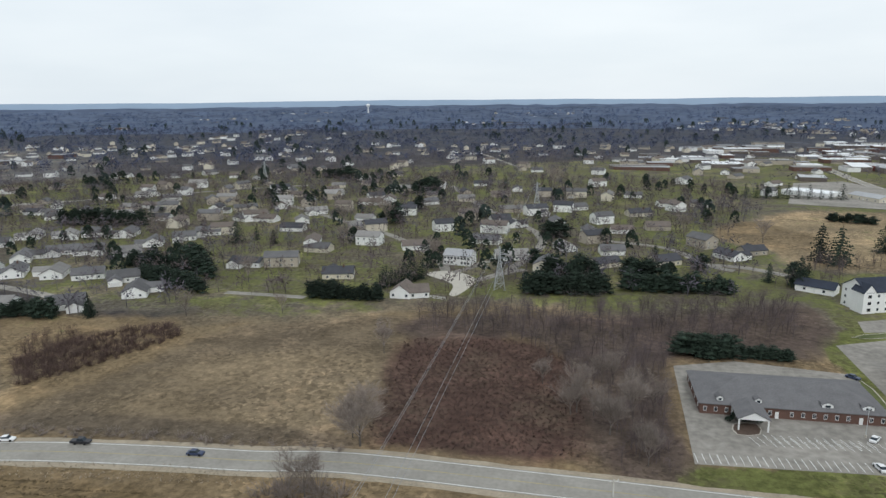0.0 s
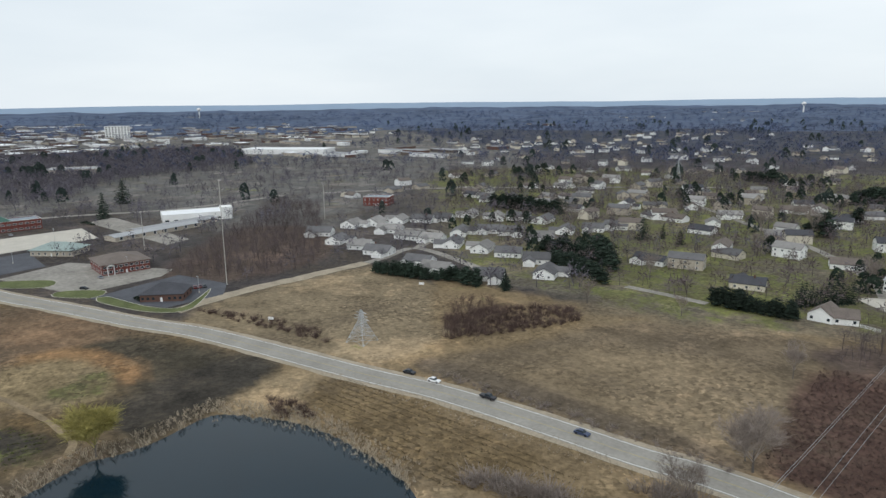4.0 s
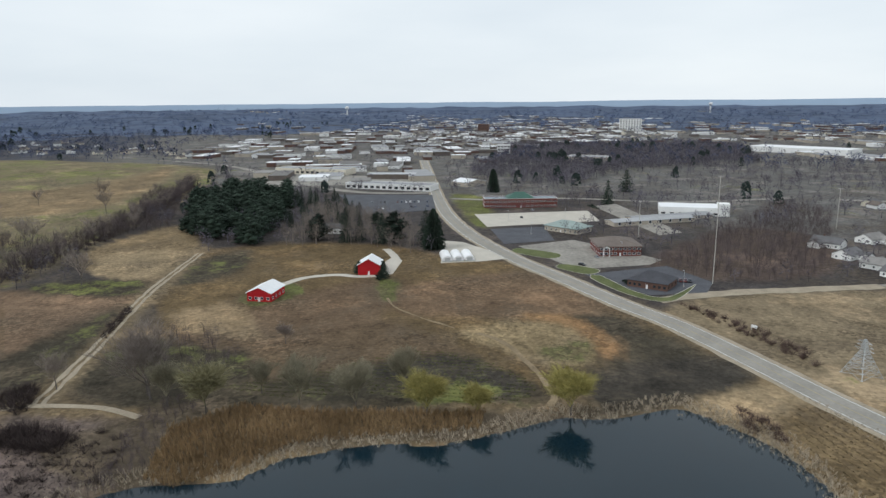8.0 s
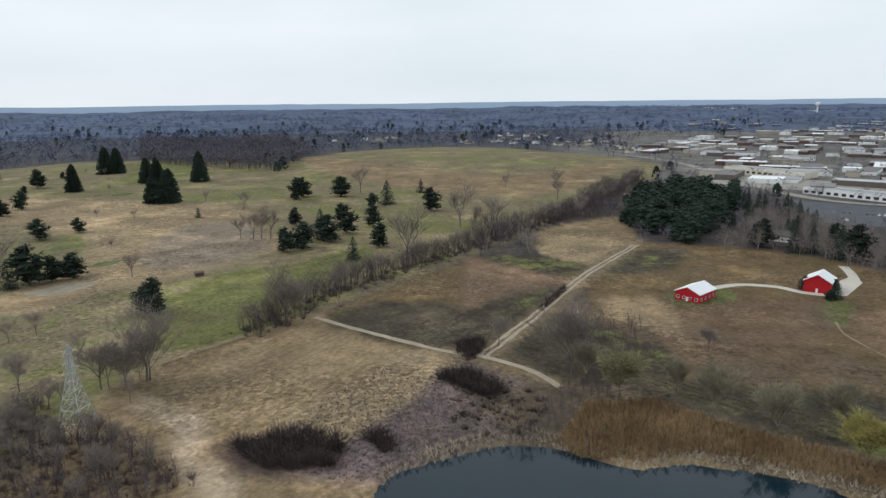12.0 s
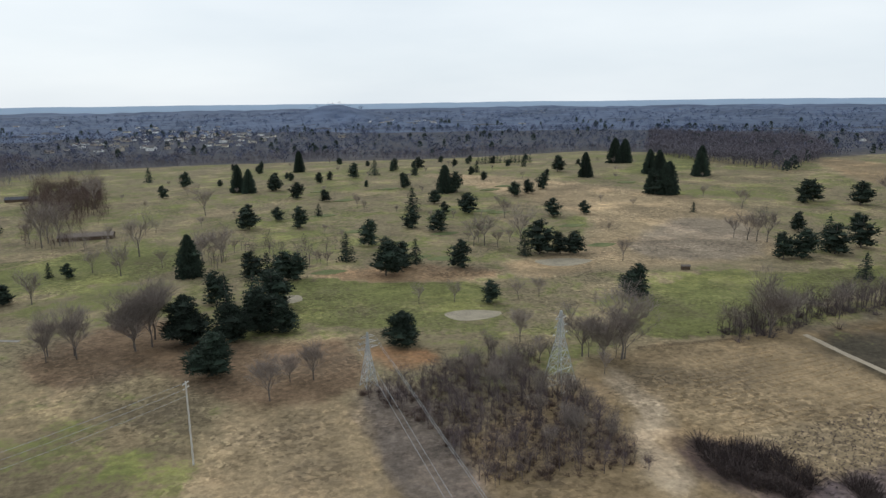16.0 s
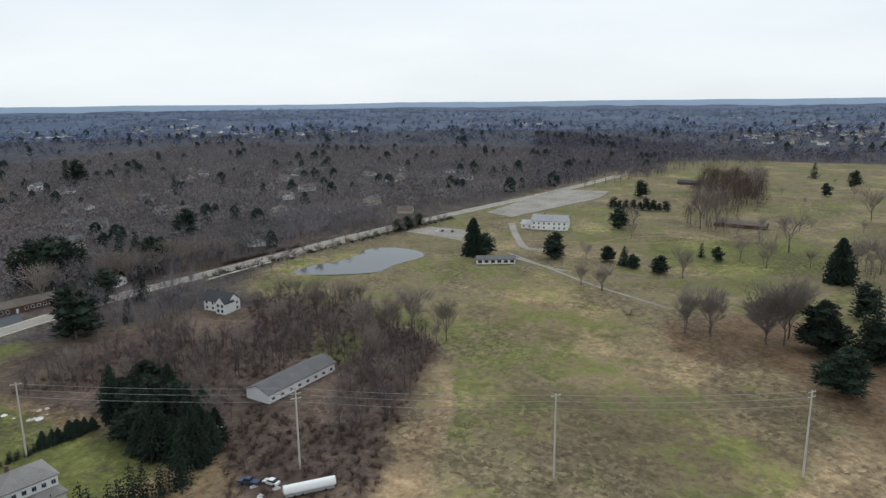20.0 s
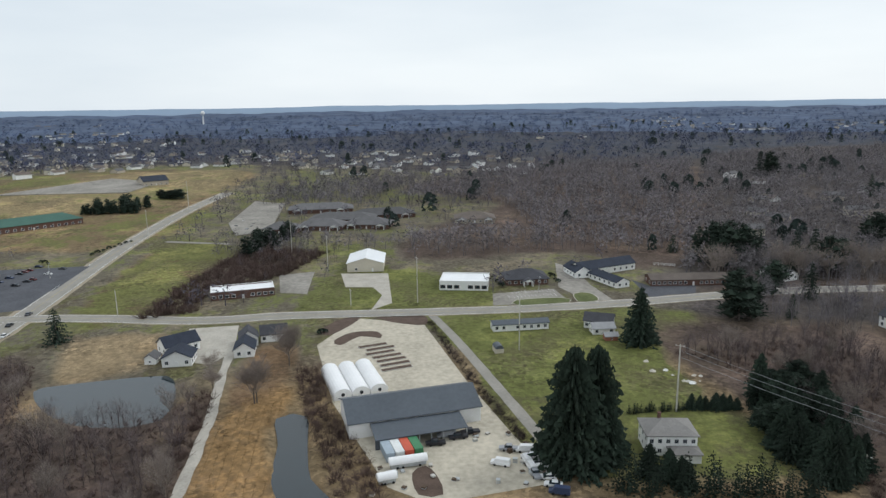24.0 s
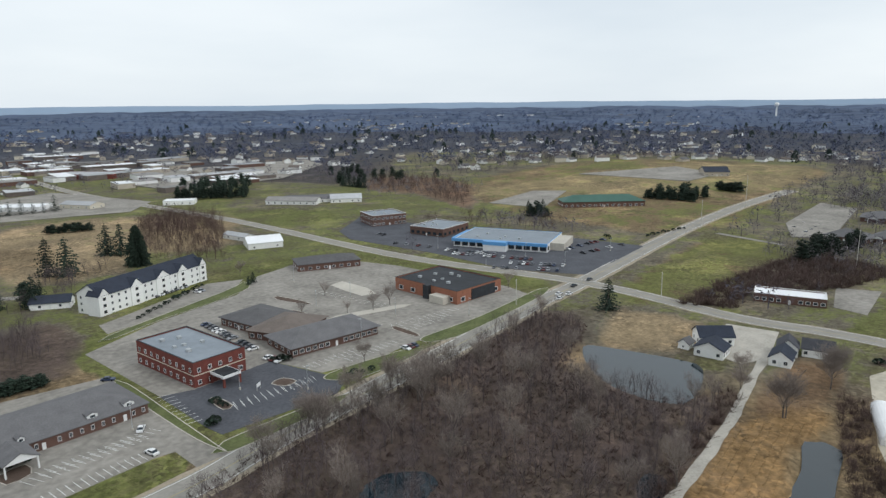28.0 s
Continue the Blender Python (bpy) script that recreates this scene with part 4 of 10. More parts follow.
def ground_sheet():
    """Rings that widen with distance, so that cells keep about one angle."""
    rings, spokes = 240, 780
    r = 30 * (4900 / 30) ** (np.arange(rings) / (rings - 1))
    a = np.arange(spokes) * 2 * np.pi / spokes
    xy = np.stack([np.outer(r, np.cos(a)), np.outer(r, np.sin(a))], -1).reshape(-1, 2)
    xy = np.vstack([xy, [[0, 0]]])
    n = len(xy)
    z = hills(xy)
    near = np.where(np.hypot(xy[:, 0], xy[:, 1]) < 700)[0]
    for poly in (POND, POND_B, POND_C, POND_D, POND_E, POND_F):
        edge, w = spline(poly, 6, True), np.zeros(len(near))
        for k in range(12):
            reach = 1.4 if k % 2 else 3.0
            w += inside(xy[near] + reach * np.array([math.cos(0.524 * k), math.sin(0.524 * k)]), edge) / 12
        z[near] -= 1.7 * w
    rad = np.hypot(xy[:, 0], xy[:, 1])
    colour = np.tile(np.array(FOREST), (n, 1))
    # distance haze painted into the cover: blue-grey from 800 m to 1600 m
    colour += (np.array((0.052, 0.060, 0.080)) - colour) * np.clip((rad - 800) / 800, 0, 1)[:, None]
    green = np.full(n, 0.1) + 0.15 * wobble(xy, 420, 1.3)
    for tint, share, soft, poly in COVERS:
        lo, hi = np.array(poly).min(0) - 3 * soft, np.array(poly).max(0) + 3 * soft
        near = np.where((xy > lo).all(1) & (xy < hi).all(1))[0]
        p = xy[near]
        w = np.zeros(len(near))
        sp = spline(poly, 15, True)
        for k in range(5):
            shift = soft * np.stack([wobble(p, soft * 6 + 8, 0.9 * k), wobble(p, soft * 6 + 8, 4 + 1.1 * k)], 1)
            shift += soft * 0.5 * np.array([math.cos(1.26 * k), math.sin(1.26 * k)])
            w += inside(p + shift * 0.6, sp) / 5
        colour[near] += (np.array(tint) - colour[near]) * w[:, None]
        green[near] += (share - green[near]) * w
    i, j = np.meshgrid(np.arange(rings - 1), np.arange(spokes), indexing="ij")
    jj = (j + 1) % spokes
    f = np.stack([i * spokes + j, (i + 1) * spokes + j, (i + 1) * spokes + jj, i * spokes + jj], -1).reshape(-1, 4)
    faces = [tuple(q) for q in f.tolist()] + [(n - 1, k, (k + 1) % spokes) for k in range(spokes)]
    me = bpy.data.meshes.new("ground")
    me.from_pydata(np.column_stack([xy, z]).tolist(), [], faces)
    col = me.color_attributes.new("cover", "FLOAT_COLOR", "POINT")
    col.data.foreach_set("color", np.column_stack([colour, np.clip(green, 0, 1)]).astype(np.float32).ravel())
    me.polygons.foreach_set("use_smooth", [True] * len(faces))
    me.update()
    return me


def ground_material():
    m = bpy.data.materials.new("land_cover")
    m.use_nodes = True
    n, l = m.node_tree.nodes, m.node_tree.links
    b = n["Principled BSDF"]
    b.inputs["Roughness"].default_value, b.inputs["Specular IOR Level"].default_value = 0.97, 0.1
    at = n.new("ShaderNodeAttribute")
    at.attribute_name = "cover"
    co = n.new("ShaderNodeTexCoord")

    def noise_at(scale, detail=5, rough=0.6):
        t = n.new("ShaderNodeTexNoise")
        t.inputs["Scale"].default_value, t.inputs["Detail"].default_value, t.inputs["Roughness"].default_value = scale, detail, rough
        l.new(co.outputs["Object"], t.inputs["Vector"])
        return t.outputs["Fac"]

    def math_(op, a, b_):
        t = n.new("ShaderNodeMath")
        t.operation = op
        for k, v in enumerate((a, b_)):
            if isinstance(v, (int, float)):
                t.inputs[k].default_value = v
            else:
                l.new(v, t.inputs[k])
        return t.outputs[0]

    broad, mid, fine = noise_at(0.012), noise_at(0.07, 8, 0.68), noise_at(0.45, 6, 0.75)
    # grass takes hold where the broad and middle mottling agree
    g = math_("ADD", math_("MULTIPLY", broad, 0.9), math_("ADD", math_("MULTIPLY", mid, 1.2), math_("MULTIPLY", fine, 0.5)))
    edge = n.new("ShaderNodeMapRange")
    l.new(math_("ADD", math_("SUBTRACT", g, 1.85), math_("MULTIPLY", at.outputs["Alpha"], 1.15)), edge.inputs[0])
    edge.inputs["From Min"].default_value, edge.inputs["From Max"].default_value = -0.04, 0.11
    grass = n.new("ShaderNodeMix")
    grass.data_type = "RGBA"
    grass.inputs[7].default_value = (0.118, 0.130, 0.040, 1)
    l.new(math_("MULTIPLY", edge.outputs[0], 0.85), grass.inputs[0])
    l.new(at.outputs["Color"], grass.inputs[6])
    v = n.new("ShaderNodeMapRange")
    v.inputs["From Min"].default_value, v.inputs["From Max"].default_value = 0.80, 1.35
    v.inputs["To Min"].default_value, v.inputs["To Max"].default_value = 0.36, 1.55
    l.new(math_("ADD", math_("MULTIPLY", broad, 0.4), math_("ADD", math_("MULTIPLY", mid, 0.9), math_("MULTIPLY", fine, 0.85))), v.inputs[0])
    s = n.new("ShaderNodeVectorMath")
    s.operation = "SCALE"
    l.new(grass.outputs[2], s.inputs[0])
    l.new(v.outputs[0], s.inputs["Scale"])
    l.new(s.outputs[0], b.inputs["Base Color"])
    # bare brown spots
    spot = n.new("ShaderNodeMapRange")
    spot.inputs["From Min"].default_value, spot.inputs["From Max"].default_value = 0.52, 0.66
    l.new(math_("ADD", math_("MULTIPLY", noise_at(0.035, 3, 0.5), 0.6), math_("MULTIPLY", noise_at(0.28, 6, 0.7), 0.45)), spot.inputs[0])
    dark = n.new("ShaderNodeMix")
    dark.data_type = "RGBA"
    dark.inputs[7].default_value = (0.085, 0.067, 0.048, 1)
    l.new(math_("MULTIPLY", spot.outputs[0], 0.6), dark.inputs[0])
    l.new(s.outputs[0], dark.inputs[6])
    pale = n.new("ShaderNodeMapRange")
    pale.inputs["From Min"].default_value, pale.inputs["From Max"].default_value = 0.53, 0.63
    l.new(math_("ADD", math_("MULTIPLY", noise_at(0.022, 4, 0.55), 0.7), math_("MULTIPLY", noise_at(0.16, 5, 0.7), 0.32)), pale.inputs[0])
    dry = n.new("ShaderNodeMix")
    dry.data_type, dry.blend_type = "RGBA", "MULTIPLY"
    dry.inputs[7].default_value = (1.62, 1.55, 1.5, 1)
    l.new(pale.outputs[0], dry.inputs[0])
    l.new(dark.outputs[2], dry.inputs[6])
    # hummocks: dark gaps between tussocks, here and there
    cell = n.new("ShaderNodeTexVoronoi")
    cell.inputs["Scale"].default_value = 0.75
    warp = n.new("ShaderNodeVectorMath")
    warp.operation = "MULTIPLY_ADD"
    wn_ = n.new("ShaderNodeTexNoise")
    wn_.inputs["Scale"].default_value, wn_.inputs["Detail"].default_value = 0.35, 4
    l.new(co.outputs["Object"], wn_.inputs["Vector"])
    warp.inputs[1].default_value = (5, 5, 0)
    l.new(wn_.outputs["Color"], warp.inputs[0])
    l.new(co.outputs["Object"], warp.inputs[2])
    l.new(warp.outputs[0], cell.inputs["Vector"])
    gap = n.new("ShaderNodeMapRange")
    gap.inputs["From Min"].default_value, gap.inputs["From Max"].default_value = 0.50, 0.62
    tone = n.new("ShaderNodeSeparateColor")
    l.new(cell.outputs["Color"], tone.inputs[0])
    l.new(tone.outputs[0], gap.inputs[0])
    patch = n.new("ShaderNodeMapRange")
    patch.inputs["From Min"].default_value, patch.inputs["From Max"].default_value = 0.44, 0.60
    l.new(noise_at(0.018, 4, 0.6), patch.inputs[0])
    tuss = n.new("ShaderNodeMapRange")
    tuss.inputs["To Min"].default_value, tuss.inputs["To Max"].default_value = -0.34, 0.46
    l.new(tone.outputs[1], tuss.inputs[0])
    level = math_("ADD", math_("MULTIPLY", tuss.outputs[0], math_("ADD", math_("MULTIPLY", patch.outputs[0], 0.75), 0.25)), 1.0)
    hum = n.new("ShaderNodeMix")
    hum.data_type = "RGBA"
    hum.inputs[7].default_value = (0.085, 0.066, 0.045, 1)
    l.new(math_("MULTIPLY", math_("MULTIPLY", gap.outputs[0], patch.outputs[0]), 0.32), hum.inputs[0])
    l.new(dry.outputs[2], hum.inputs[6])
    tuft_ = n.new("ShaderNodeVectorMath")
    tuft_.operation = "SCALE"
    l.new(hum.outputs[2], tuft_.inputs[0])
    l.new(level, tuft_.inputs["Scale"])
    l.new(tuft_.outputs[0], b.inputs["Base Color"])
    bp = n.new("ShaderNodeBump")
    bp.inputs["Strength"].default_value, bp.inputs["Distance"].default_value = 0.5, 0.4
    l.new(math_("ADD", mid, fine), bp.inputs["Height"])
    l.new(bp.outputs[0], b.inputs["Normal"])
    return m


POND_B = [(221.8, 133.3), (227.3, 128.2), (233.2, 98.7), (228.6, 90.2), (198.8, 85.2), (199.2, 111.5)]
POND_C = [(196.8, 47.6), (197.6, 38.9), (178.7, 35.7), (163.3, 33.2), (154.4, 27), (138, 20.5), (135, 31), (147.7, 35.9), (163.2, 41.1), (179.2, 43.4)]
POND_D = [(287, -262), (273, -264), (257, -276), (247, -289), (250, -305), (248, -334), (263, -343), (280, -341), (290, -330), (284, -313), (282.6, -294), (288, -280)]
POND_E = [(94.6, 118), (105, 123.4), (112.7, 118.8), (113.7, 111.6), (101.8, 109.9)]
POND_F = [(140.7, 68.8), (148.7, 72), (154.3, 71.7), (151.7, 68.6), (143.4, 65.7)]
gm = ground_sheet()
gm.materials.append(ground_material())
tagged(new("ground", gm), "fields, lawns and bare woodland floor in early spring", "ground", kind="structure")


def pond(poly, name, label, material=WATER):
    tagged(part(name, slab([tuple(q) for q in spline(poly, 5, True)], -0.45, 0.6), material), label, "water", kind="structure")


# bigger outlines under the shore, so the water meets the bank
def grown(poly, by):
    p = np.array(poly)
    c = p.mean(0)
    d = p - c
    return [tuple(q) for q in c + d * (1 + by / np.linalg.norm(d, axis=1))[:, None]]


pond(grown(POND, 2.5), "water", "dark still pond with reed banks")
pond(grown(POND_B, 1.5), "water", "small dark pond beside the thicket", POND_WATER)
pond(grown(POND_C, 1.5), "water", "narrow dark pond beside the nursery yard", POND_WATER)
pond(grown(POND_D, 1.5), "water", "pale reflecting pond on the golf course", POND_WATER)

pond(grown(POND_E, 2), "water", "dark flooded hollow in the thicket")
pond(grown(POND_F, 2), "water", "dark ditch water beside the gravel drive")

# ---- roads ----
MAIN = [(-1094.4, 33.4), (-788.8, 32.7), (-597.8, 33.8), (-489.5, 43.5), (-404, 63), (-348, 82.7), (-302, 98.4), (-263.6, 113.6), (-186.2, 132.5), (-152.9, 141.6), (-113.7, 147.3), (-87.2, 150.1), (-62.4, 154.3), (-6.6, 154.6), (64.7, 154.8), (101.6, 160.9), (179.8, 170.7), (264.4, 182.2), (305.6, 185.4), (469.3, 205.6), (597.3, 212.2), (727.2, 204.4)]
CROSS = [(287.4, 1017.6), (278.5, 784.4), (292.2, 518.7), (287.7, 308.9), (305.6, 185.4), (297.1, 103.4), (301.1, 64.4), (301.9, -5.8), (302.8, -37), (305.1, -63.7), (308.4, -91.1), (313.6, -120), (319, -150), (323, -185), (323.5, -226), (324.6, -290), (325.5, -396.2), (307.9, -620.6), (298, -838.1)]


def road(name, pts, width, label, lanes=True, shoulder=2.2, up=0.0):
    line = spline(pts, 6)
    if shoulder:
        tagged(part("road_shoulder", ribbon(line, width + 2 * shoulder, 0.05 + up, 0.0, 0.5), DIRT_TRACK), "pale gravel shoulder along the road", "road shoulder", kind="structure")
    tagged(part(name, ribbon(line, width, 0.10 + up), ASPHALT), label, "road", kind="structure")
    if lanes:
        for k, off in (("edge", width / 2 - 0.6), ("edge", 0.6 - width / 2)):
            tagged(part("edge_line", ribbon(line, 0.22, 0.115 + up, off), PAINT), "white edge line on the road", "road marking", kind="structure")
        tagged(part("centre_line", ribbon(line, 0.3, 0.115 + up), PAINT_Y), "worn yellow centre line", "road marking", kind="structure")
    return line


MAIN_LINE = road("road", MAIN, 11.0, "two-lane asphalt highway with pale worn surface")
CROSS_LINE = road("road", CROSS, 10.5, "asphalt cross road through the junction", up=0.025, shoulder=0.7)
walkway = spline([(312.8, -221.8), (315.2, -259), (317.2, -311), (318, -385), (316, -430)], 4)
tagged(part("sidewalk", ribbon(walkway, 2.0, 0.12), CONCRETE), "narrow pale concrete sidewalk beside the road", "sidewalk", kind="structure")
for k, (pts, w, material, label) in enumerate((
    ([(-305.9, 116.7), (-314.3, 149.7), (-317.2, 193), (-318.9, 237.6)], 9, DIRT_TRACK, "wide pale dirt road along the field"),
    ([(-214.1, -207.4), (-210.6, -177.8), (-208.1, -136.2), (-210.8, -120.2), (-207.2, -98.2), (-199.5, -84.2)], 2.8, DIRT_TRACK, "grassy farm track at the field edge"),
    ([(-349.4, -68), (-365.1, -56.6), (-370.3, -39.6), (-365.3, -26.3), (-370.5, -12.8), (-402.9, -6.9), (-435.5, -13.5)], 5, CONCRETE, "pale concrete farm drive"),
    ([(140, 62.9), (164.5, 64.4), (201.5, 68.7), (231.2, 73.9), (255.9, 77.2)], 3.3, GRAVEL, "straight gravel drive beside the thicket"),
    ([(296.6, -1.8), (261.6, -11.3), (216.3, -21.9), (176.1, -31.1), (161.6, -34)], 4, ASPHALT, "narrow grey lane beside the lawn"),
    ([(199.1, -358.3), (173.3, -348.4), (156.6, -343)], 3, ASPHALT_OLD, "grey golf cart path"),
    ([(217.7, -407.9), (187.4, -419.6), (155.9, -430.1), (112.2, -472), (86.7, -528)], 2.4, FIELD_TRACK, "pale golf cart path"),
    ([(-98.2, 919.2), (-228.3, 1199.9), (-213.1, 986.1)], 7, ASPHALT_OLD, "suburban street"),
    ([(-322, -10.9), (-307.4, -7.3), (-291.3, 3.4), (-274.1, 18.1)], 1.1, FIELD_TRACK, "worn tractor track across the tilled field"),
    ([(-267, 27.5), (-252.4, 37.1), (-227.5, 42.5), (-206.7, 45), (-196.5, 42)], 2.2, FIELD_TRACK, "pale worn track down to the pond"),
    ([(-10, -590), (14.4, -571.9), (85.2, -519.2), (108.1, -486.1), (157.4, -456.2), (178.6, -399.8)], 2.0, FIELD_TRACK, "pale golf cart path"),
    ([(206.1, -367.2), (158.2, -339), (131.8, -323.2), (88.4, -304.1)], 2.2, ASPHALT_OLD, "grey golf cart path"),
    ([(256.4, -462.2), (225.8, -414.8), (201.8, -385.6), (184.7, -396)], 5, ASPHALT_OLD, "grey drive round the clubhouse"),
)):
    tagged(part("track", ribbon(spline(pts, 3), w, 0.03 + 0.006 * k, 0.0, w * (0.1 if material is DIRT_TRACK else 0.28 if material is FIELD_TRACK else 0.12 if material is GRAVEL else 0.02)), material), label, "track", kind="structure")


lane = spline([(-210.8, -120.2), (-263.6, -123.9), (-348.7, -131.5), (-435.6, -131.3)], 3)
for off in (-1.5, 1.4):
    tagged(part("wheel_rut", ribbon(lane, 1.5, 0.028, off, 0.4), DIRT_TRACK), "pale wheel rut of the farm lane", "track", kind="structure")


# the far distance: haze-blue wooded land, then a painted pale haze ridge as skyline
def distance_ring():
    rings, spokes = 45, 480
    r = 1900 * (4840 / 1900) ** (np.arange(rings) / (rings - 1))
    a = np.arange(spokes) * 2 * np.pi / spokes
    xy = np.stack([np.outer(r, np.cos(a)), np.outer(r, np.sin(a))], -1).reshape(-1, 2)
    rr = np.hypot(xy[:, 0], xy[:, 1])
    grow = np.clip((rr - 1900) / 1300, 0, 1)
    z = hills(xy) - 1.0 + grow * (7 + 3 * wobble(xy, 160, 0.3) + 4 * wobble(xy, 620, 1.9))
    m = Mesh()
    return m.add(np.column_stack([xy, z]).tolist(), [(i * spokes + j, (i + 1) * spokes + j, (i + 1) * spokes + (j + 1) % spokes, i * spokes + (j + 1) % spokes) for i in range(rings - 1) for j in range(spokes)])


def skyline_haze_ridge():
    spokes = 720
    a = np.arange(spokes) * 2 * np.pi / spokes
    xy = 4860 * np.stack([np.cos(a), np.sin(a)], 1)
    top = 82 + 3.5 * wobble(xy, 2400, 0.7) + 1.2 * wobble(xy, 500, 1.4)
    return Mesh().add([(*p, 10.0) for p in xy] + [(*p, k) for p, k in zip(xy, top)], [(i, (i + 1) % spokes, spokes + (i + 1) % spokes, spokes + i) for i in range(spokes)])


tagged(part("backdrop", distance_ring(), DISTANCE_LAND), "wooded distance below the skyline, haze painted in as blue and glow", "backdrop", kind="structure")
tagged(part("backdrop", skyline_haze_ridge(), SKYLINE), "pale glowing ridge added on the skyline as painted haze", "backdrop", kind="structure")


# ---- car parks, yards and pads ----
paved("car_park", [(27, 241.1), (25.9, 172.4), (70.8, 176.3), (76.5, 175.6), (76.3, 163.2), (85.9, 163.5), (85.3, 185.8), (86.3, 212.5), (85.9, 244.7), (48.9, 249.9)], ASPHALT_OLD, "worn grey car park of the clinic", 0.06)
paved("car_park", [(89.4, 274.5), (127, 292.4), (173.6, 304.6), (200.7, 328.9), (252.7, 343.7), (268.8, 289.1), (273.6, 209.5), (267.4, 189.2), (201.6, 184.4), (185, 187.9), (158.6, 185.5), (138.6, 190.3), (132.9, 213.5), (101.1, 211), (90.5, 214.2)], ASPHALT_OLD, "wide worn car park between the offices", 0.055)
paved("car_park", [(90.4, 214.3), (101.1, 211), (121.8, 212.9), (132.6, 213.8), (140.3, 179.1), (130.8, 172.1), (90.4, 174.8), (89.6, 182.5)], ASPHALT_DARK, "dark new asphalt car park with painted bays", 0.075)
paved("car_park", [(316.6, 400.3), (373.3, 440.3), (376.4, 364), (404.1, 258.9), (410.8, 202.6), (321.1, 191.3), (303.6, 232.3), (307.3, 298.2), (302.4, 370.4)], ASPHALT_DARK, "dark asphalt lot full of cars for sale", 0.06)
paved("car_park", [(107.3, 307), (174.1, 336.2), (192.1, 329.5), (171.9, 309.8), (105.1, 292.5)], ASPHALT_OLD, "grey car park in front of the hotel", 0.06)
paved("yard", [(260.9, 44.7), (294.9, 31.7), (284.8, 2.2), (217.1, -13.1), (182.4, -22.5), (156.1, -30.4), (148.3, 1.1), (156.2, 12.1), (175.3, 19.7), (207.5, 32.1)], YARD, "pale gravel and concrete nursery yard", 0.06)
paved("driveway", [(285.9, 102.9), (289, 82.5), (256.1, 76), (243.3, 81.6), (245.9, 89.9)], GRAVEL, "pale gravel forecourt of the cottages", 0.05)
paved("car_park", [(329.8, -32.6), (336.4, -64.5), (314, -67.6), (309.3, -30.7)], ASPHALT_OLD, "grey car park of the small office", 0.06)
paved("car_park", [(392.8, -76.3), (381.1, -84.1), (342.4, -84.9), (311.3, -89.2), (311.1, -76.4), (339.9, -67.7)], ASPHALT_OLD, "grey car park of the motel", 0.065)
paved("car_park", [(350.9, -108.8), (337, -114.5), (337.7, -138.2), (321, -131.7), (314, -107.1)], ASPHALT_DARK, "dark asphalt strip of the motel", 0.06)
paved("driveway", [(378.5, 48.1), (376.7, 21.5), (317.7, 17), (307.1, 26.3), (331.9, 22.5), (347.5, 28.1), (349, 42.5)], GRAVEL, "pale gravel drive of the storage hall", 0.05)
paved("car_park", [(551, 157.4), (665.6, 162.6), (652.3, 131.1), (509.7, 116.6), (499.7, 138.8)], ASPHALT_OLD, "car park of the care home", 0.5)
paved("car_park", [(377.9, 82.6), (384.7, 63.8), (337.2, 60.7), (340.9, 74.9)], ASPHALT_OLD, "grey lot behind the market hall", 0.05)
paved("car_park", [(305.7, -391.1), (301.4, -415.1), (267.4, -419.3), (253, -384.1)], ASPHALT_OLD, "pale car park of the golf club", 0.05)
paved("car_park", [(298.7, -494.4), (312.8, -663.9), (258.3, -673.7), (247.6, -622.5), (269, -485.2)], ASPHALT_OLD, "long pale car park of the golf club", 0.055)
paved("car_park", [(-564, 57.7), (-570, 155.2), (-519.8, 151.4), (-505.8, 60.9)], CONCRETE, "pale concrete car park of the red office", 0.05)
paved("car_park", [(-496.3, 62.2), (-500.9, 102.9), (-450.1, 100.1), (-442.7, 64.3)], ASPHALT_DARK, "dark asphalt car park with kerbs", 0.055)
paved("car_park", [(-434.6, 72.7), (-450.6, 113), (-387.3, 150.3), (-375.6, 138.6), (-369.3, 94.2)], ASPHALT_OLD, "pale car park of the brick office", 0.05)
paved("car_park", [(-357.6, 95.9), (-372, 147.1), (-334.9, 157.2), (-316.6, 146), (-314.5, 116.4)], ASPHALT_DARK, "dark asphalt car park of the restaurant", 0.06)
paved("farm_pad", [(-458.5, 24.3), (-451.2, 37.9), (-400.9, 63.5), (-394.1, 42.8), (-392.2, 19.2)], CONCRETE, "pale concrete pad of the farm tunnels", 0.05)
paved("farm_pad", [(-390.2, -16.5), (-416.2, -7.5), (-400.4, -3.3), (-369.4, -8.7), (-366.3, -15.2)], CONCRETE, "pale concrete turning place by the barn", 0.05)
paved("car_park", [(-700.3, -66.7), (-687.5, 27.9), (-592.2, 27), (-569.7, -36.7)], ASPHALT_DARK, "dark car park of the shopping strip", 0.05)
paved("car_park", [(-594.1, 166.8), (-604.7, 190.6), (-467.8, 195.5), (-459.5, 176.3)], ASPHALT_OLD, "lane between the storage rows", 0.045)
paved("car_park", [(-763.7, -158.7), (-899.4, -171), (-842.1, 31.7), (-762.7, 27), (-775.3, -60.4)], ASPHALT, "grey retail car park", 0.045)
paved("driveway", [(-91.5, 351.6), (-79.1, 360.3), (-63, 344.9), (-66, 315), (-70.6, 314.1), (-73.4, 333.7)], CONCRETE, "pale turning circle at the end of the street", 0.05, 4)
paved("car_park", [(347.8, 817.2), (413.5, 966.3), (693.4, 954.6), (657.3, 862), (505.5, 747.2), (355.9, 722.3)], ASPHALT_OLD, "wide pale car park of the shopping centre", 0.3)
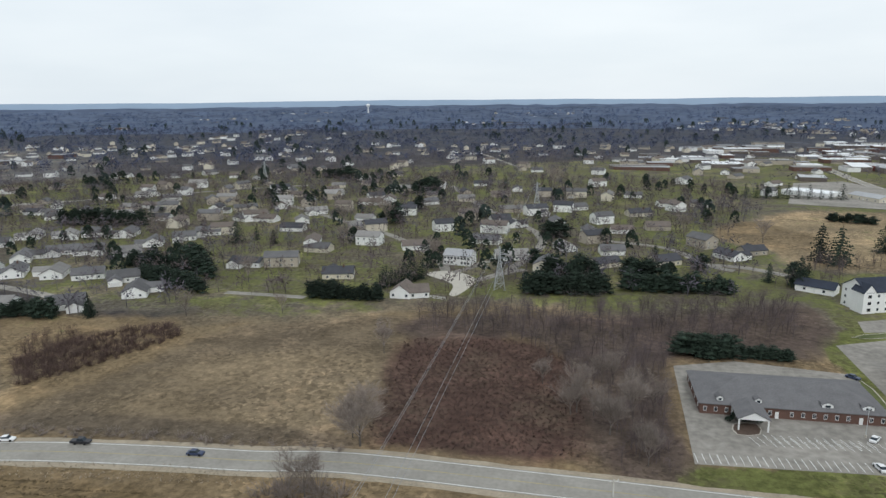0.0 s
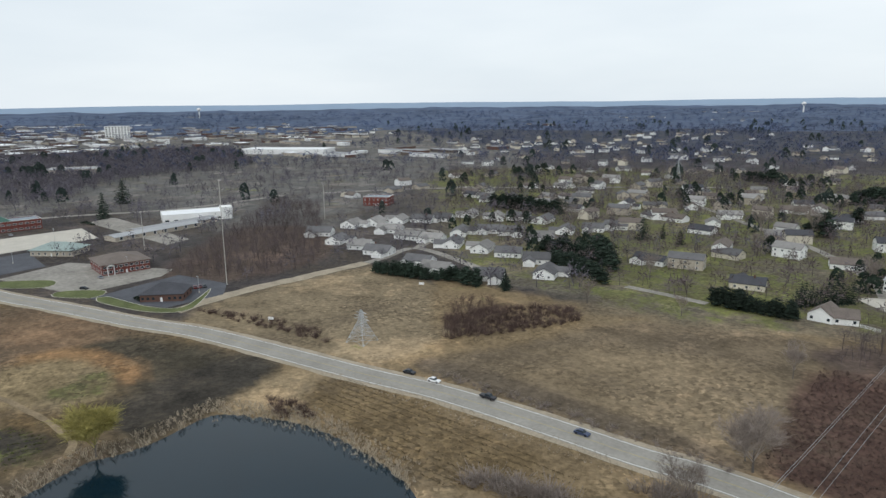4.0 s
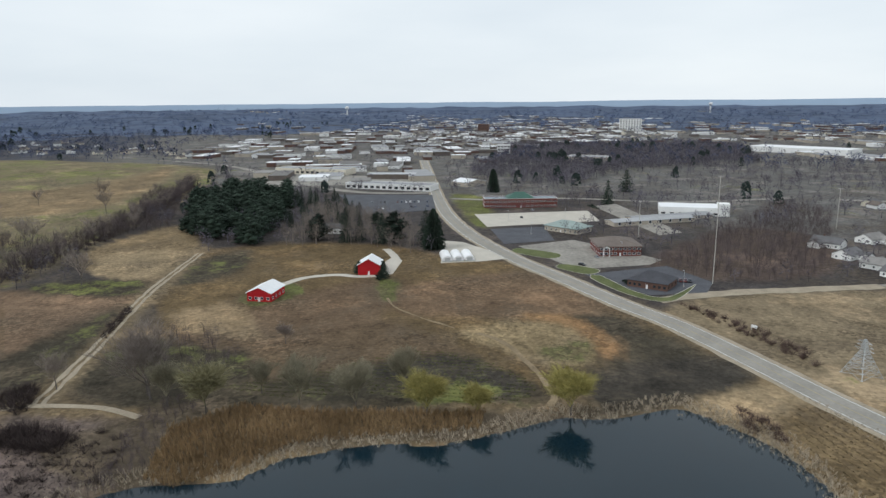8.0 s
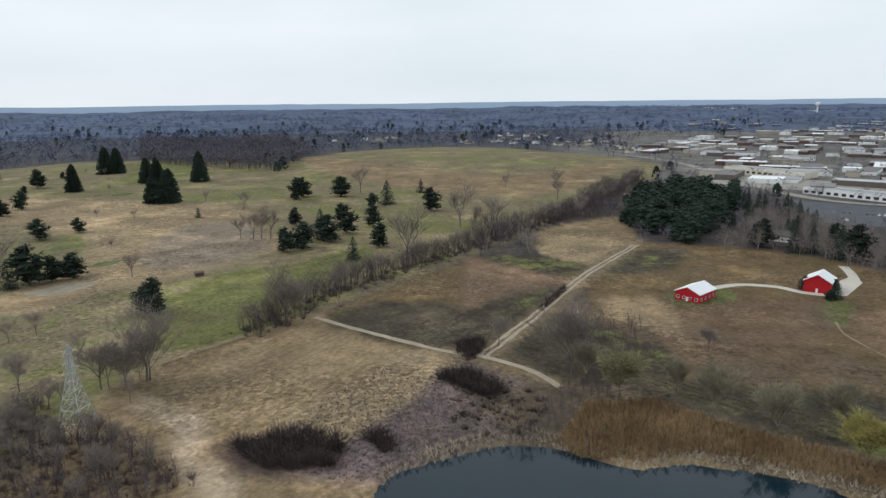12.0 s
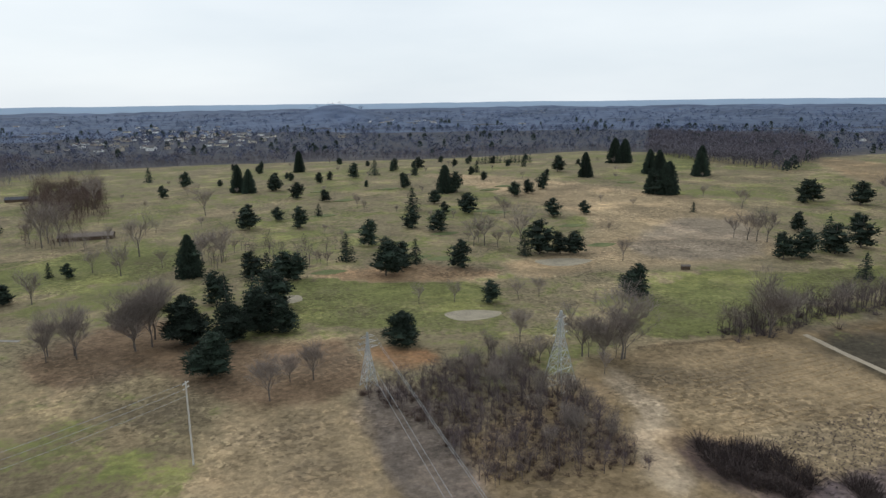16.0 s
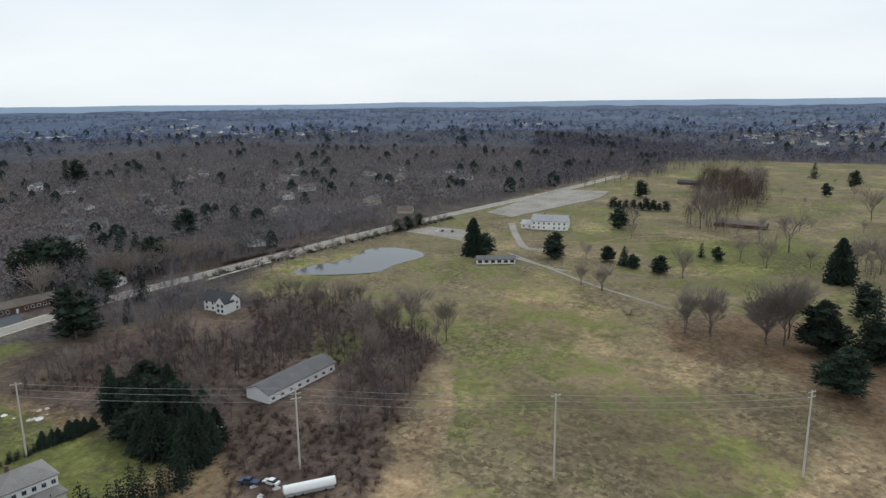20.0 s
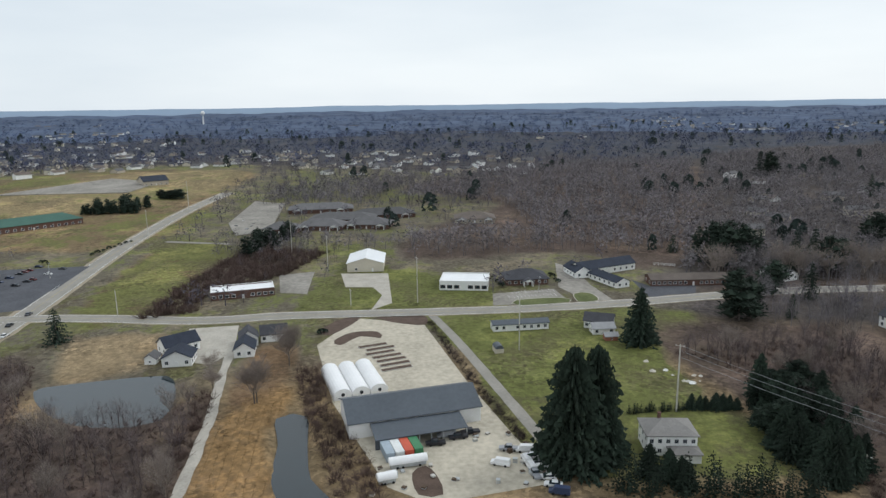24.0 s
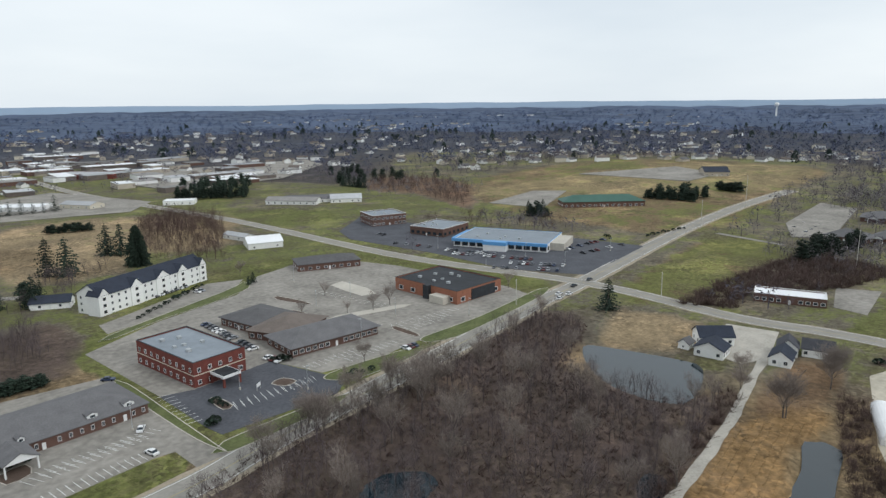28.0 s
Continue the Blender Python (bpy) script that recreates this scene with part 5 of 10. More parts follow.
paved("car_park", [(493.5, 399), (579.1, 409.9), (597.3, 381.1), (501.6, 344.4)], ASPHALT_OLD, "grey car park beside the school", 0.06)
paved("car_park", [(711.1, 436.4), (819.5, 365), (796.5, 301.2), (721, 307.5)], ASPHALT_OLD, "wide grey playground behind the school", 0.3)
paved("car_park", [(161.9, 649.8), (257.7, 624.2), (300, 672.9), (262, 836.4), (204.8, 808.5)], ASPHALT_OLD, "grey yard among low buildings", 0.06)
for bed in ([(266, 38.5), (275.7, 32.1), (275.9, 21.5), (267.5, 19.7), (270.5, 28.1), (260.3, 35.5)], [(296.3, 22), (297.5, 2.8), (283.4, 1.3), (285.2, 10.1), (290.2, 18.8)], [(279, 45.9), (293.8, 39.2), (296.7, 30.6), (286.4, 33.3), (272.8, 41.3)], [(152.5, 4.4), (162.6, 6.1), (166, 2.6), (161, -0.3), (152.3, -1.6)]):
    paved("planting_bed", bed, MULCH, "dark mulched bed in the nursery yard", 0.075, 3)
paved("plaza", [(215.8, 283.1), (224.9, 284.9), (224.7, 264), (220.4, 252.6), (213, 254.9), (213.6, 268.7)], CONCRETE, "pale plaza with a round bed", 0.075)
for k, (pts, w, label) in enumerate((
    ([(-62.5, 342.6), (-48, 363.7), (-39.4, 370.5)], 6, "pale suburban street"), ([(-78.3, 356.6), (-68.6, 372.9), (-64.6, 387.8)], 5, "pale house drive"),
    ([(-180.9, 296.6), (-159.4, 296.7), (-138.1, 295.9)], 5, "grey back lane"), ([(-213.1, 986.1), (-212.8, 1228), (-235.5, 1429.3)], 9, "distant street"),
    ([(-551, 529.8), (-502.4, 559.9), (-451, 591.6)], 9, "pale road past the field"), ([(-82.2, 359.7), (-96.5, 392.3), (-137.6, 446.3), (-188.2, 493.3), (-287.3, 580.7)], 6, "curving suburban street"),
    ([(-48.3, 366.2), (-36.3, 445.5), (-59.3, 516), (-103.5, 594.1), (-157.7, 727.3)], 6, "curving suburban street"), ([(72.8, 389.3), (59.7, 400), (41.9, 442.3), (-3.7, 460.9)], 6, "curving suburban street"),
    ([(-318.9, 237.6), (-321.3, 252.3), (-327.8, 285), (-268.9, 275.3), (-240.3, 262.4)], 6, "court street between the houses"), ([(-327.8, 285), (-359.1, 333.6), (-401, 315.5)], 6, "court street between the houses"),
    ([(-609.5, 403.9), (-549, 510.4), (-424.5, 628), (-319.2, 712.1)], 9, "road beyond the houses"), ([(-660.6, 46), (-642, 98.5), (-646.3, 153.9), (-611, 250.7), (-625.8, 366.5)], 9, "cross street behind the offices"),
    ([(-1091.5, -353.1), (-983.4, -233.4), (-736.8, -69.8), (-705.2, 25.8)], 12, "pale road past the meadow"), ([(482.7, 182.7), (470.4, 135.2)], 5, "pale drive to the care home"),
    ([(62.8, 400.6), (80, 397.1), (99.5, 382)], 7, "pale lane behind the hotel"),
)):
    tagged(part("street", ribbon(spline(pts, 8), w, 0.08 + 0.006 * k), ASPHALT_OLD), label, "street", kind="structure")


def bays(p, q, n, length, skew=0.0, material=PAINT, z=0.10):
    """Painted lines of a row of parking bays from p to q, going back by length."""
    at, L = on_line(p, q)
    m = Mesh()
    for i in range(n + 1):
        x = L * i / n
        m.add([(x - 0.07, 0, z), (x + 0.07, 0, z), (x + 0.07 + skew, length, z), (x - 0.07 + skew, length, z)], [(0, 1, 2, 3)])
    ob = tagged(part("parking_lines", m, material), "white painted parking bay lines", "parking lines", kind="structure")
    ob.matrix_basis = at


bays((26.8, 173.2), (71.3, 177), 23, 5)
bays((44.4, 186), (75, 188.4), 14, 5, -1.5)
bays((46.6, 193), (77.9, 194.6), 14, -4.5, 1.5)
bays((86.6, 188.7), (88.9, 214), 9, -5)
bays((103.1, 187.6), (132.9, 186.1), 12, 5, 1, z=0.12)
bays((103.5, 190.9), (132.2, 189.9), 11, -5, -1, z=0.12)
bays((137.8, 201), (166.2, 200.8), 12, -5)
bays((153, 190.3), (177.5, 191.6), 9, 5)
bays((191.3, 211.3), (227.3, 207.3), 12, -5)
bays((192.4, 198.5), (217.7, 198.8), 9, 5)
bays((200.9, 275.6), (206.7, 231.5), 14, 5)
bays((184.6, 237.5), (184, 214), 8, 5)
bays((333.2, -42.1), (336.2, -63.2), 12, -5)
bays((320.6, -40.6), (324, -63.5), 12, 5)


# ---- buildings ----
def window_mesh(frame_material):
    """A frame standing proud of the wall with the pane set back in it."""
    o, n = [(0, 0), (1, 0), (1, 1), (0, 1)], [(0.09, 0.08), (0.91, 0.08), (0.91, 0.92), (0.09, 0.92)]
    v = [(x, 0.0, z) for x, z in o] + [(x, -0.10, z) for x, z in o] + [(x, -0.10, z) for x, z in n] + [(x, -0.03, z) for x, z in n]
    m = Mesh()
    for k, slot in ((0, 0), (4, 0), (8, 0)):
        m.f += [(k + i, k + (i + 1) % 4, k + 4 + (i + 1) % 4, k + 4 + i) for i in range(4)]
    m.f.append((12, 13, 14, 15))
    m.v, m.m = v, [0] * 12 + [1]
    return m.data("window", frame_material, GLASS)


def window_near(frame_material):
    """The same window as a frame and a pane of its own."""
    o, n = [(0, 0), (1, 0), (1, 1), (0, 1)], [(0.09, 0.08), (0.91, 0.08), (0.91, 0.92), (0.09, 0.92)]
    m = Mesh()
    m.v = [(x, 0.0, z) for x, z in o] + [(x, -0.10, z) for x, z in o] + [(x, -0.10, z) for x, z in n] + [(x, -0.02, z) for x, z in n]
    m.f = [(k + i, k + (i + 1) % 4, k + 4 + (i + 1) % 4, k + 4 + i) for k in (0, 4, 8) for i in range(4)]
    m.m = [0] * 12
    pane = Mesh().box(0.09, -0.045, 0.08, 0.91, -0.03, 0.92).box(0.485, -0.075, 0.08, 0.515, -0.045, 0.92, 1)
    return m.data("window", frame_material), pane.data("pane", GLASS, frame_material)


def window(meshes, root, at, near):
    """A window on a wall; its pane is a part of it where the camera comes near."""
    if not near:
        return part("window", meshes, None, root, at=at)
    frame_, pane = NEAR_WINDOWS[meshes.name]
    ob = part("window", frame_, None, root, at=at)
    part("pane", pane, None, ob)
    return ob


WIN_WHITE, WIN_DARK = window_mesh(TRIM), window_mesh(WOOD_DK)
NEAR_WINDOWS = {WIN_WHITE.name: window_near(TRIM), WIN_DARK.name: window_near(WOOD_DK)}
DOOR_MESH = Mesh().box(0, -0.1, 0, 1, 0, 1).data("door", TRIM)


def roof_mesh(kind, L, D, h, rise, oh, t=0.25):
    m = Mesh()
    if kind in ("gable", "gable_y"):
        a, b = (D, L) if kind == "gable" else (L, D)
        ze, zr = h - oh * rise / (a / 2), h + rise
        prof = [(-oh, ze), (a / 2, zr), (a + oh, ze), (a + oh, ze + t), (a / 2, zr + t), (-oh, ze + t)]
        m.prism(prof, -oh, b + oh)
        if kind == "gable":
            m.v = [(y, x, z) for x, y, z in m.v]
    elif kind == "hip":
        x0, y0, x1, y1 = -oh, -oh, L + oh, D + oh
        if L >= D:
            r0, r1 = (D / 2, D / 2), (L - D / 2, D / 2)
        else:
            r0, r1 = (L / 2, L / 2), (L / 2, D - L / 2)
        e = [(x0, y0), (x1, y0), (x1, y1), (x0, y1)]
        v = [(*p, h - 0.15) for p in e] + [(*p, h + 0.1) for p in e] + [(*r0, h + rise), (*r1, h + rise)]
        f = [(0, 1, 5, 4), (1, 2, 6, 5), (2, 3, 7, 6), (3, 0, 4, 7), (3, 2, 1, 0)]
        f += [(4, 5, 9, 8), (5, 6, 9), (6, 7, 8, 9), (7, 4, 8)] if L >= D else [(4, 5, 8), (5, 6, 9, 8), (6, 7, 9), (7, 4, 8, 9)]
        m.add(v, f)
    elif kind == "barrel":
        n = 10
        prof = [(L / 2 - L / 2 * math.cos(math.pi * i / n), h + rise * math.sin(math.pi * i / n)) for i in range(n + 1)]
        m.prism(prof + [(L, h - 0.1), (0, h - 0.1)], -0.1, D + 0.1)
    else:
        m.box(0.3, 0.3, h - 0.7, L - 0.3, D - 0.3, h - 0.45)
    return m


def wall_mesh(kind, L, D, h, rise):
    m = Mesh()
    if kind == "gable":
        m.prism([(0, -0.6), (D, -0.6), (D, h), (D / 2, h + rise), (0, h)], 0, L)
        m.v = [(y, x, z) for x, y, z in m.v]
    elif kind == "gable_y":
        m.prism([(0, -0.6), (L, -0.6), (L, h), (L / 2, h + rise), (0, h)], 0, D)
    elif kind == "flat":
        m.box(0, 0, -0.6, L, 0.3, h).box(0, D - 0.3, -0.6, L, D, h).box(0, 0.3, -0.6, 0.3, D - 0.3, h).box(L - 0.3, 0.3, -0.6, L, D - 0.3, h)
    else:
        m.box(0, 0, -0.6, L, D, h)
    return m


def unit_mesh():
    m = Mesh().box(0, 0, 0, 1, 1, 0.85)
    m.box(-0.04, -0.04, 0.85, 1.04, 1.04, 0.95).tube((0.5, 0.5, 0.95), (0.5, 0.5, 1.05), 0.3, 0.3, 8)
    return m.data("rooftop_unit", GALV)


UNIT = unit_mesh()


FOOTPRINTS = []


def off_buildings(xy, margin=3.0):
    """Leaves out the places that lie on or beside a building."""
    xy = np.asarray(xy, float).reshape(-1, 2)
    for (x, y), (ux, uy), L, D in FOOTPRINTS:
        d = xy - (x, y)
        u, v = d[:, 0] * ux + d[:, 1] * uy, d[:, 1] * ux - d[:, 0] * uy
        xy = xy[~((u > -margin) & (u < L + margin) & (v > -margin) & (v < D + margin))]
    return xy


def building(name, p, q, D, h, kind, rise, wall, roof, label, category, storeys=1, front=4, side=2, back=0, win=WIN_WHITE, wsize=(1.4, 1.5), oh=0.5,
             doors=(0.5,), units=0, group="", trim=None, chimney=False, garage=None, seed=0, high=None):
    """A building whose front runs from p to q, going back by D."""
    at, L = on_line(p, q)
    gz = float(ground_height([p])[0])
    at = Matrix.Translation((0, 0, gz)) @ at
    root = thing(name, at, label, category, group)
    FOOTPRINTS.append((p, ((q[0] - p[0]) / L, (q[1] - p[1]) / L), L, D))
    part("wall", wall_mesh(kind, L, D, h, rise), wall, root)
    part("roof", roof_mesh(kind, L, D, h, rise, oh), roof, root)
    if kind == "flat":
        cap = Mesh().box(-0.08, -0.08, h, L + 0.08, 0.42, h + 0.12).box(-0.08, D - 0.42, h, L + 0.08, D + 0.08, h + 0.12)
        cap.box(-0.08, 0.42, h, 0.42, D - 0.42, h + 0.12).box(L - 0.42, 0.42, h, L + 0.08, D - 0.42, h + 0.12)
        part("parapet_cap", cap, trim or TRIM, root)
    near = math.hypot((p[0] + q[0]) / 2, (p[1] + q[1]) / 2) < 300
    sh = (h - 0.3) / storeys
    w, hh = wsize
    for s in range(storeys):
        z = s * sh + min(0.9, sh * 0.3)
        for i in range(front):
            x = (i + 0.5) * L / front - w / 2
            if s == 0 and any(abs(x + w / 2 - d * L) < w / 2 + 0.8 for d in doors):
                continue
            window(win, root, Matrix.Translation((x, 0, z)) @ Matrix.Diagonal((w, 1, hh, 1)), near)
        for i in range(side):
            y = (i + 0.5) * D / side
            window(win, root, Matrix.Translation((0, y + w / 2, z)) @ pose(0, 0, 0, 0, 0, -90) @ Matrix.Diagonal((w, 1, hh, 1)), near)
            window(win, root, Matrix.Translation((L, y - w / 2, z)) @ pose(0, 0, 0, 0, 0, 90) @ Matrix.Diagonal((w, 1, hh, 1)), near)
        for i in range(back):
            x = (i + 0.5) * L / back + w / 2
            window(win, root, Matrix.Translation((x, D, z)) @ pose(0, 0, 0, 0, 0, 180) @ Matrix.Diagonal((w, 1, hh, 1)), near)
    for d in doors:
        part("door", DOOR_MESH, None, root, at=Matrix.Translation((d * L - 0.5, 0, 0)) @ Matrix.Diagonal((1.0, 1, 2.1, 1)))
    if garage is not None:
        part("garage_door", DOOR_MESH, None, root, at=Matrix.Translation((garage * L - 2.4, 0, 0)) @ Matrix.Diagonal((4.8, 1.4, 2.3, 1)))
    if chimney:
        part("chimney", Mesh().box(L * 0.3, D * 0.55, h, L * 0.3 + 0.8, D * 0.55 + 0.8, h + rise + 1.0).box(L * 0.3 - 0.06, D * 0.55 - 0.06, h + rise + 1.0, L * 0.3 + 0.86, D * 0.55 + 0.86, h + rise + 1.15), BRICK_D, root)
    rng = random.Random(seed + 7)
    for i in range(units):
        k = rng.uniform(1.3, 2.4)
        part("rooftop_unit", UNIT, None, root, at=Matrix.Translation((rng.uniform(0.15, 0.75) * L, rng.uniform(0.2, 0.7) * D, h - 0.45)) @ Matrix.Diagonal((k, k * 0.8, k * 0.6, 1)))
    return root, L


def dormer(root, x, y, z, w, roof, wall):
    m = wall_mesh("gable_y", w, 2.6, 1.5, 0.6)
    body = part("dormer", m, wall, root, "small gabled dormer with white front", Matrix.Translation((x, y, z)))
    part("dormer_roof", roof_mesh("gable_y", w, 2.6, 1.5, 0.6, 0.25, 0.12), roof, body)
    part("window", WIN_WHITE, None, body, at=Matrix.Translation((0.2 * w, 0, 0.5)) @ Matrix.Diagonal((0.6 * w, 1, 0.9, 1)))


def porch(root, x, y, w, d, h, roof, posts=4):
    """A gabled canopy on posts in front of a wall."""
    top = part("porch_roof", roof_mesh("gable_y", w, d, h, w * 0.25, 0.3, 0.2), roof, root, at=Matrix.Translation((x, y - d, 0)))
    g = Mesh().prism([(0, h - 0.25), (w, h - 0.25), (w / 2, h + w * 0.25)], 0, d)
    part("porch_gable", g, TRIM, top, "white gable of the entrance porch")
    for px, py in ((0.3, 0.3), (w - 0.3, 0.3), (0.3, d - 0.5), (w - 0.3, d - 0.5))[:posts]:
        part("post", Mesh().box(-0.2, -0.2, 0, 0.2, 0.2, h - 0.2), TRIM, top, at=Matrix.Translation((px, py, 0)))


def canopy(root, x, y, w, d, h, top, turn=0):
    """A flat entrance roof on posts; x, y is its corner, turned about it."""
    at = Matrix.Translation((x, y, 0)) @ pose(0, 0, 0, 0, 0, turn)
    body = part("canopy", Mesh().box(0, 0, h - 0.9, w, d, h), TRIM, root, "white entrance canopy", at)
    part("canopy_roof", Mesh().box(0.3, 0.3, h, w - 0.3, d - 0.3, h + 0.06), top, body)
    for px, py in ((0.4, 0.4), (w - 0.4, 0.4), (0.4, d - 0.4), (w - 0.4, d - 0.4)):
        part("post", Mesh().box(px - 0.35, py - 0.35, 0, px + 0.35, py + 0.35, h - 0.9), BRICK, body)


# --- offices along the near side of the road ---
clinic, cl = building("clinic", (31, 203.9), (82.7, 205.4), 25, 3.4, "hip", 4.2, BRICK_D, SHINGLE, "long brick clinic with grey shingle roof and dormers", "clinic", 1, 17, 4, doors=(0.42, 0.86), wsize=(0.95, 1.5))
porch(clinic, cl * 0.17, 0, 8.5, 10, 3.8, SHINGLE)
for fx, w in ((0.13, 1.8), (0.34, 1.8), (0.72, 3.0), (0.93, 3.0)):
    dormer(clinic, cl * fx - w, 1.2, 3.5, w, SHINGLE, TRIM)
brick_office, bl = building("brick_office", (99.2, 249.8), (101.6, 211.8), 20.5, 9.0, "flat", 0, BRICK, ROOF_GREY, "two-storey red brick office with pale window bands", "office", 2, 9, 5, trim=ROOF_TAR, units=6, wsize=(1.3, 1.6), doors=())
part("stone_band", Mesh().box(-0.06, -0.06, 4.2, bl + 0.06, 20.56, 4.5), CREAM, brick_office)
canopy(brick_office, bl + 8, 6, 7, 8, 4.2, ROOF_TAR, 90)
hotel, hl = building("hotel", (114.1, 320), (178.1, 344.2), 15, 9.5, "gable", 4.5, WHITE, SHINGLE_NAVY, "three-storey white hotel with dark blue roof and gables", "hotel", 3, 17, 3, wsize=(1.3, 1.4), doors=(0.5,))
for fx, w in ((0.02, 6), (0.30, 7), (0.55, 9), (0.75, 7), (0.97, 5)):
    bay = part("gable", wall_mesh("gable_y", w, 7.5, 9.5, 3.4), WHITE, hotel, "white gabled bay of the hotel", Matrix.Translation((hl * fx - w / 2, -0.5, 0)))
    part("gable_roof", roof_mesh("gable_y", w, 7.5, 9.5, 3.4, 0.3, 0.2), SHINGLE_NAVY, bay)
    for s in range(3):
        part("window", WIN_DARK, None, bay, at=Matrix.Translation((w / 2 - 0.8, 0, 3.0 * s + 1)) @ Matrix.Diagonal((1.6, 1, 1.4, 1)))
building("hotel_annex", (94.5, 354.9), (109.4, 345.7), 9, 3.2, "gable", 2.6, WHITE, SHINGLE_NAVY, "low white annex with dark blue roof", "building", 1, 2, 1)
building("office_block", (140.1, 210.4), (179.4, 206), 20, 3.8, "hip", 4.0, BRICK_D, SHINGLE, "low brick office with broad grey hip roof", "office", 1, 14, 4, wsize=(2.0, 1.6), oh=1.2)
building("office_block", (141.1, 242), (149.3, 222.3), 26, 3.8, "hip", 3.5, BRICK_D, SHINGLE_B, "low brick office wing with grey-brown roof", "office", 1, 6, 5, wsize=(2.0, 1.6), oh=1.0)
building("office_block", (143, 266.5), (146.1, 243.6), 22, 3.8, "hip", 3.0, BRICK_D, SHINGLE, "low brick office wing beside parked cars", "office", 1, 6, 5, wsize=(2.0, 1.6), oh=1.0)
school, sl = building("library", (232.7, 251.1), (232.2, 208.5), 33, 6.5, "flat", 0, BRICK_O, ROOF_TAR, "orange brick building with black flat roof", "building", 1, 5, 4, trim=ROOF_TAR, units=7, wsize=(3.0, 2.2), doors=(0.6,))
part("entrance", Mesh().box(0, -5, 0, 9, 0, 3.6), CONCRETE, school, "pale concrete entrance block", Matrix.Translation((sl * 0.68, 0, 0)))
part("stair_tower", Mesh().box(0, -2.5, 0, 3.2, 0, 6.8), ROOF_TAR, school, "black stair tower with stepped lines", Matrix.Translation((sl * 0.52, 0, 0)))
part("panel_wall", Mesh().box(0, 0.2, 0.3, 0.25, 18, 5.6), ROOF_TAR, school, "dark glazed corner wall", Matrix.Translation((sl, 10, 0)))
building("office_block", (221.8, 319.8), (254.5, 304), 18, 4, "hip", 2.8, BRICK_D, SHINGLE, "low brick office with grey hip roof", "office", 1, 8, 3, wsize=(2, 1.4))
building("white_shed", (236.3, 394.7), (257.3, 386.1), 20, 4, "gable", 3, WHITE, METAL_WHITE, "white metal shed beside the main road", "shed", 1, 3, 2, wsize=(1.5, 1))
dealer, dl = building("car_dealership", (331.5, 298.9), (353.4, 239.8), 42, 5.5, "flat", 0, TRIM, ROOF_GREY, "car dealership with blue fascia and glass front", "dealership", 1, 12, 6, trim=BLUE_FASCIA, units=5, wsize=(4.2, 2.6), win=WIN_DARK, doors=())
part("fascia", Mesh().box(-0.6, -1.6, 3.8, dl + 0.3, 0.0, 5.8).box(-1.6, 0, 3.8, 0, 30, 5.8), BLUE_FASCIA, dealer, "bright blue metal fascia")
part("entrance", Mesh().box(dl * 0.36, -7, 0, dl * 0.6, 0, 4.0), TRIM, dealer, "glazed entrance block of the dealership")
part("entrance_fascia", Mesh().box(dl * 0.355, -7.3, 4.0, dl * 0.605, -1.6, 6.2), BLUE_FASCIA, dealer, "bright blue fascia over the entrance")
part("service_wing", Mesh().box(dl, 8, -0.4, dl + 9, 36, 4.6).box(dl - 0.0, 7.9, 4.6, dl + 9.1, 36.1, 4.9), CONCRETE, dealer, "pale concrete service wing")
building("office_block", (345.3, 394.7), (372.1, 385.3), 26, 8.5, "flat", 0, BRICK_D, ROOF_GREY, "dark brick two-storey office with grey roof", "office", 2, 8, 5, units=3, wsize=(2.2, 1.8))
building("showroom", (344, 352.5), (348.3, 324), 34, 6.0, "flat", 0, BRICK_D, ROOF_GREY, "dark showroom with white roof trim", "showroom", 1, 6, 6, units=4, wsize=(3.2, 2.4), win=WIN_DARK)
building("school", (512.2, 329.9), (565, 279), 22, 5.0, "hip", 5.0, BRICK_D, METAL_GREEN, "brick school with green metal roof", "school", 1, 14, 4, wsize=(2.2, 1.8))
building("school", (767.9, 307.9), (784.3, 286.2), 25, 5, "gable", 5, TAN_WALL, SHINGLE_NAVY, "low building with dark blue roof on the hill", "building", 1, 5, 3)
strip, _ = building("market_hall", (328, 105.9), (336.4, 76.6), 13, 4.2, "flat", 0, BRICK_D, METAL_WHITE, "low brown building with long white roof", "building", 1, 10, 2, wsize=(2, 1.5))
# --- houses by the junction pond ---
building("house", (241.3, 98.3), (242.3, 87.8), 9, 3.4, "gable_y", 2.6, WHITE, SHINGLE_NAVY, "white house with slate roof by the pond", "house", 1, 3, 3)
building("house", (252.3, 100.5), (260.9, 90.5), 9, 3.6, "gable", 3.0, WHITE, SHINGLE_NAVY, "white house wing with slate roof", "house", 1, 4, 2)
building("garden_shed", (244.7, 106), (244.7, 101.7), 5, 2.4, "gable_y", 1.5, WHITE, SHINGLE, "small white garden shed beside the house", "shed", 1, 1, 1, wsize=(0.8, 0.8), doors=())
building("house", (249, 74.1), (250.1, 66.8), 10, 3.2, "gable_y", 2.6, WHITE, SHINGLE_NAVY, "white cottage with slate roof beside the drive", "house", 1, 2, 3)
building("house", (261.1, 75), (262.9, 68.2), 8, 3.6, "gable_y", 2.8, WHITE, SHINGLE_D, "white cottage with dark roof", "house", 1, 2, 2)
building("house", (265.8, 67.7), (268.1, 57.6), 9, 3.2, "gable", 2.6, WHITE, SHINGLE_D, "low white cottage with dark roof", "house", 1, 4, 2)
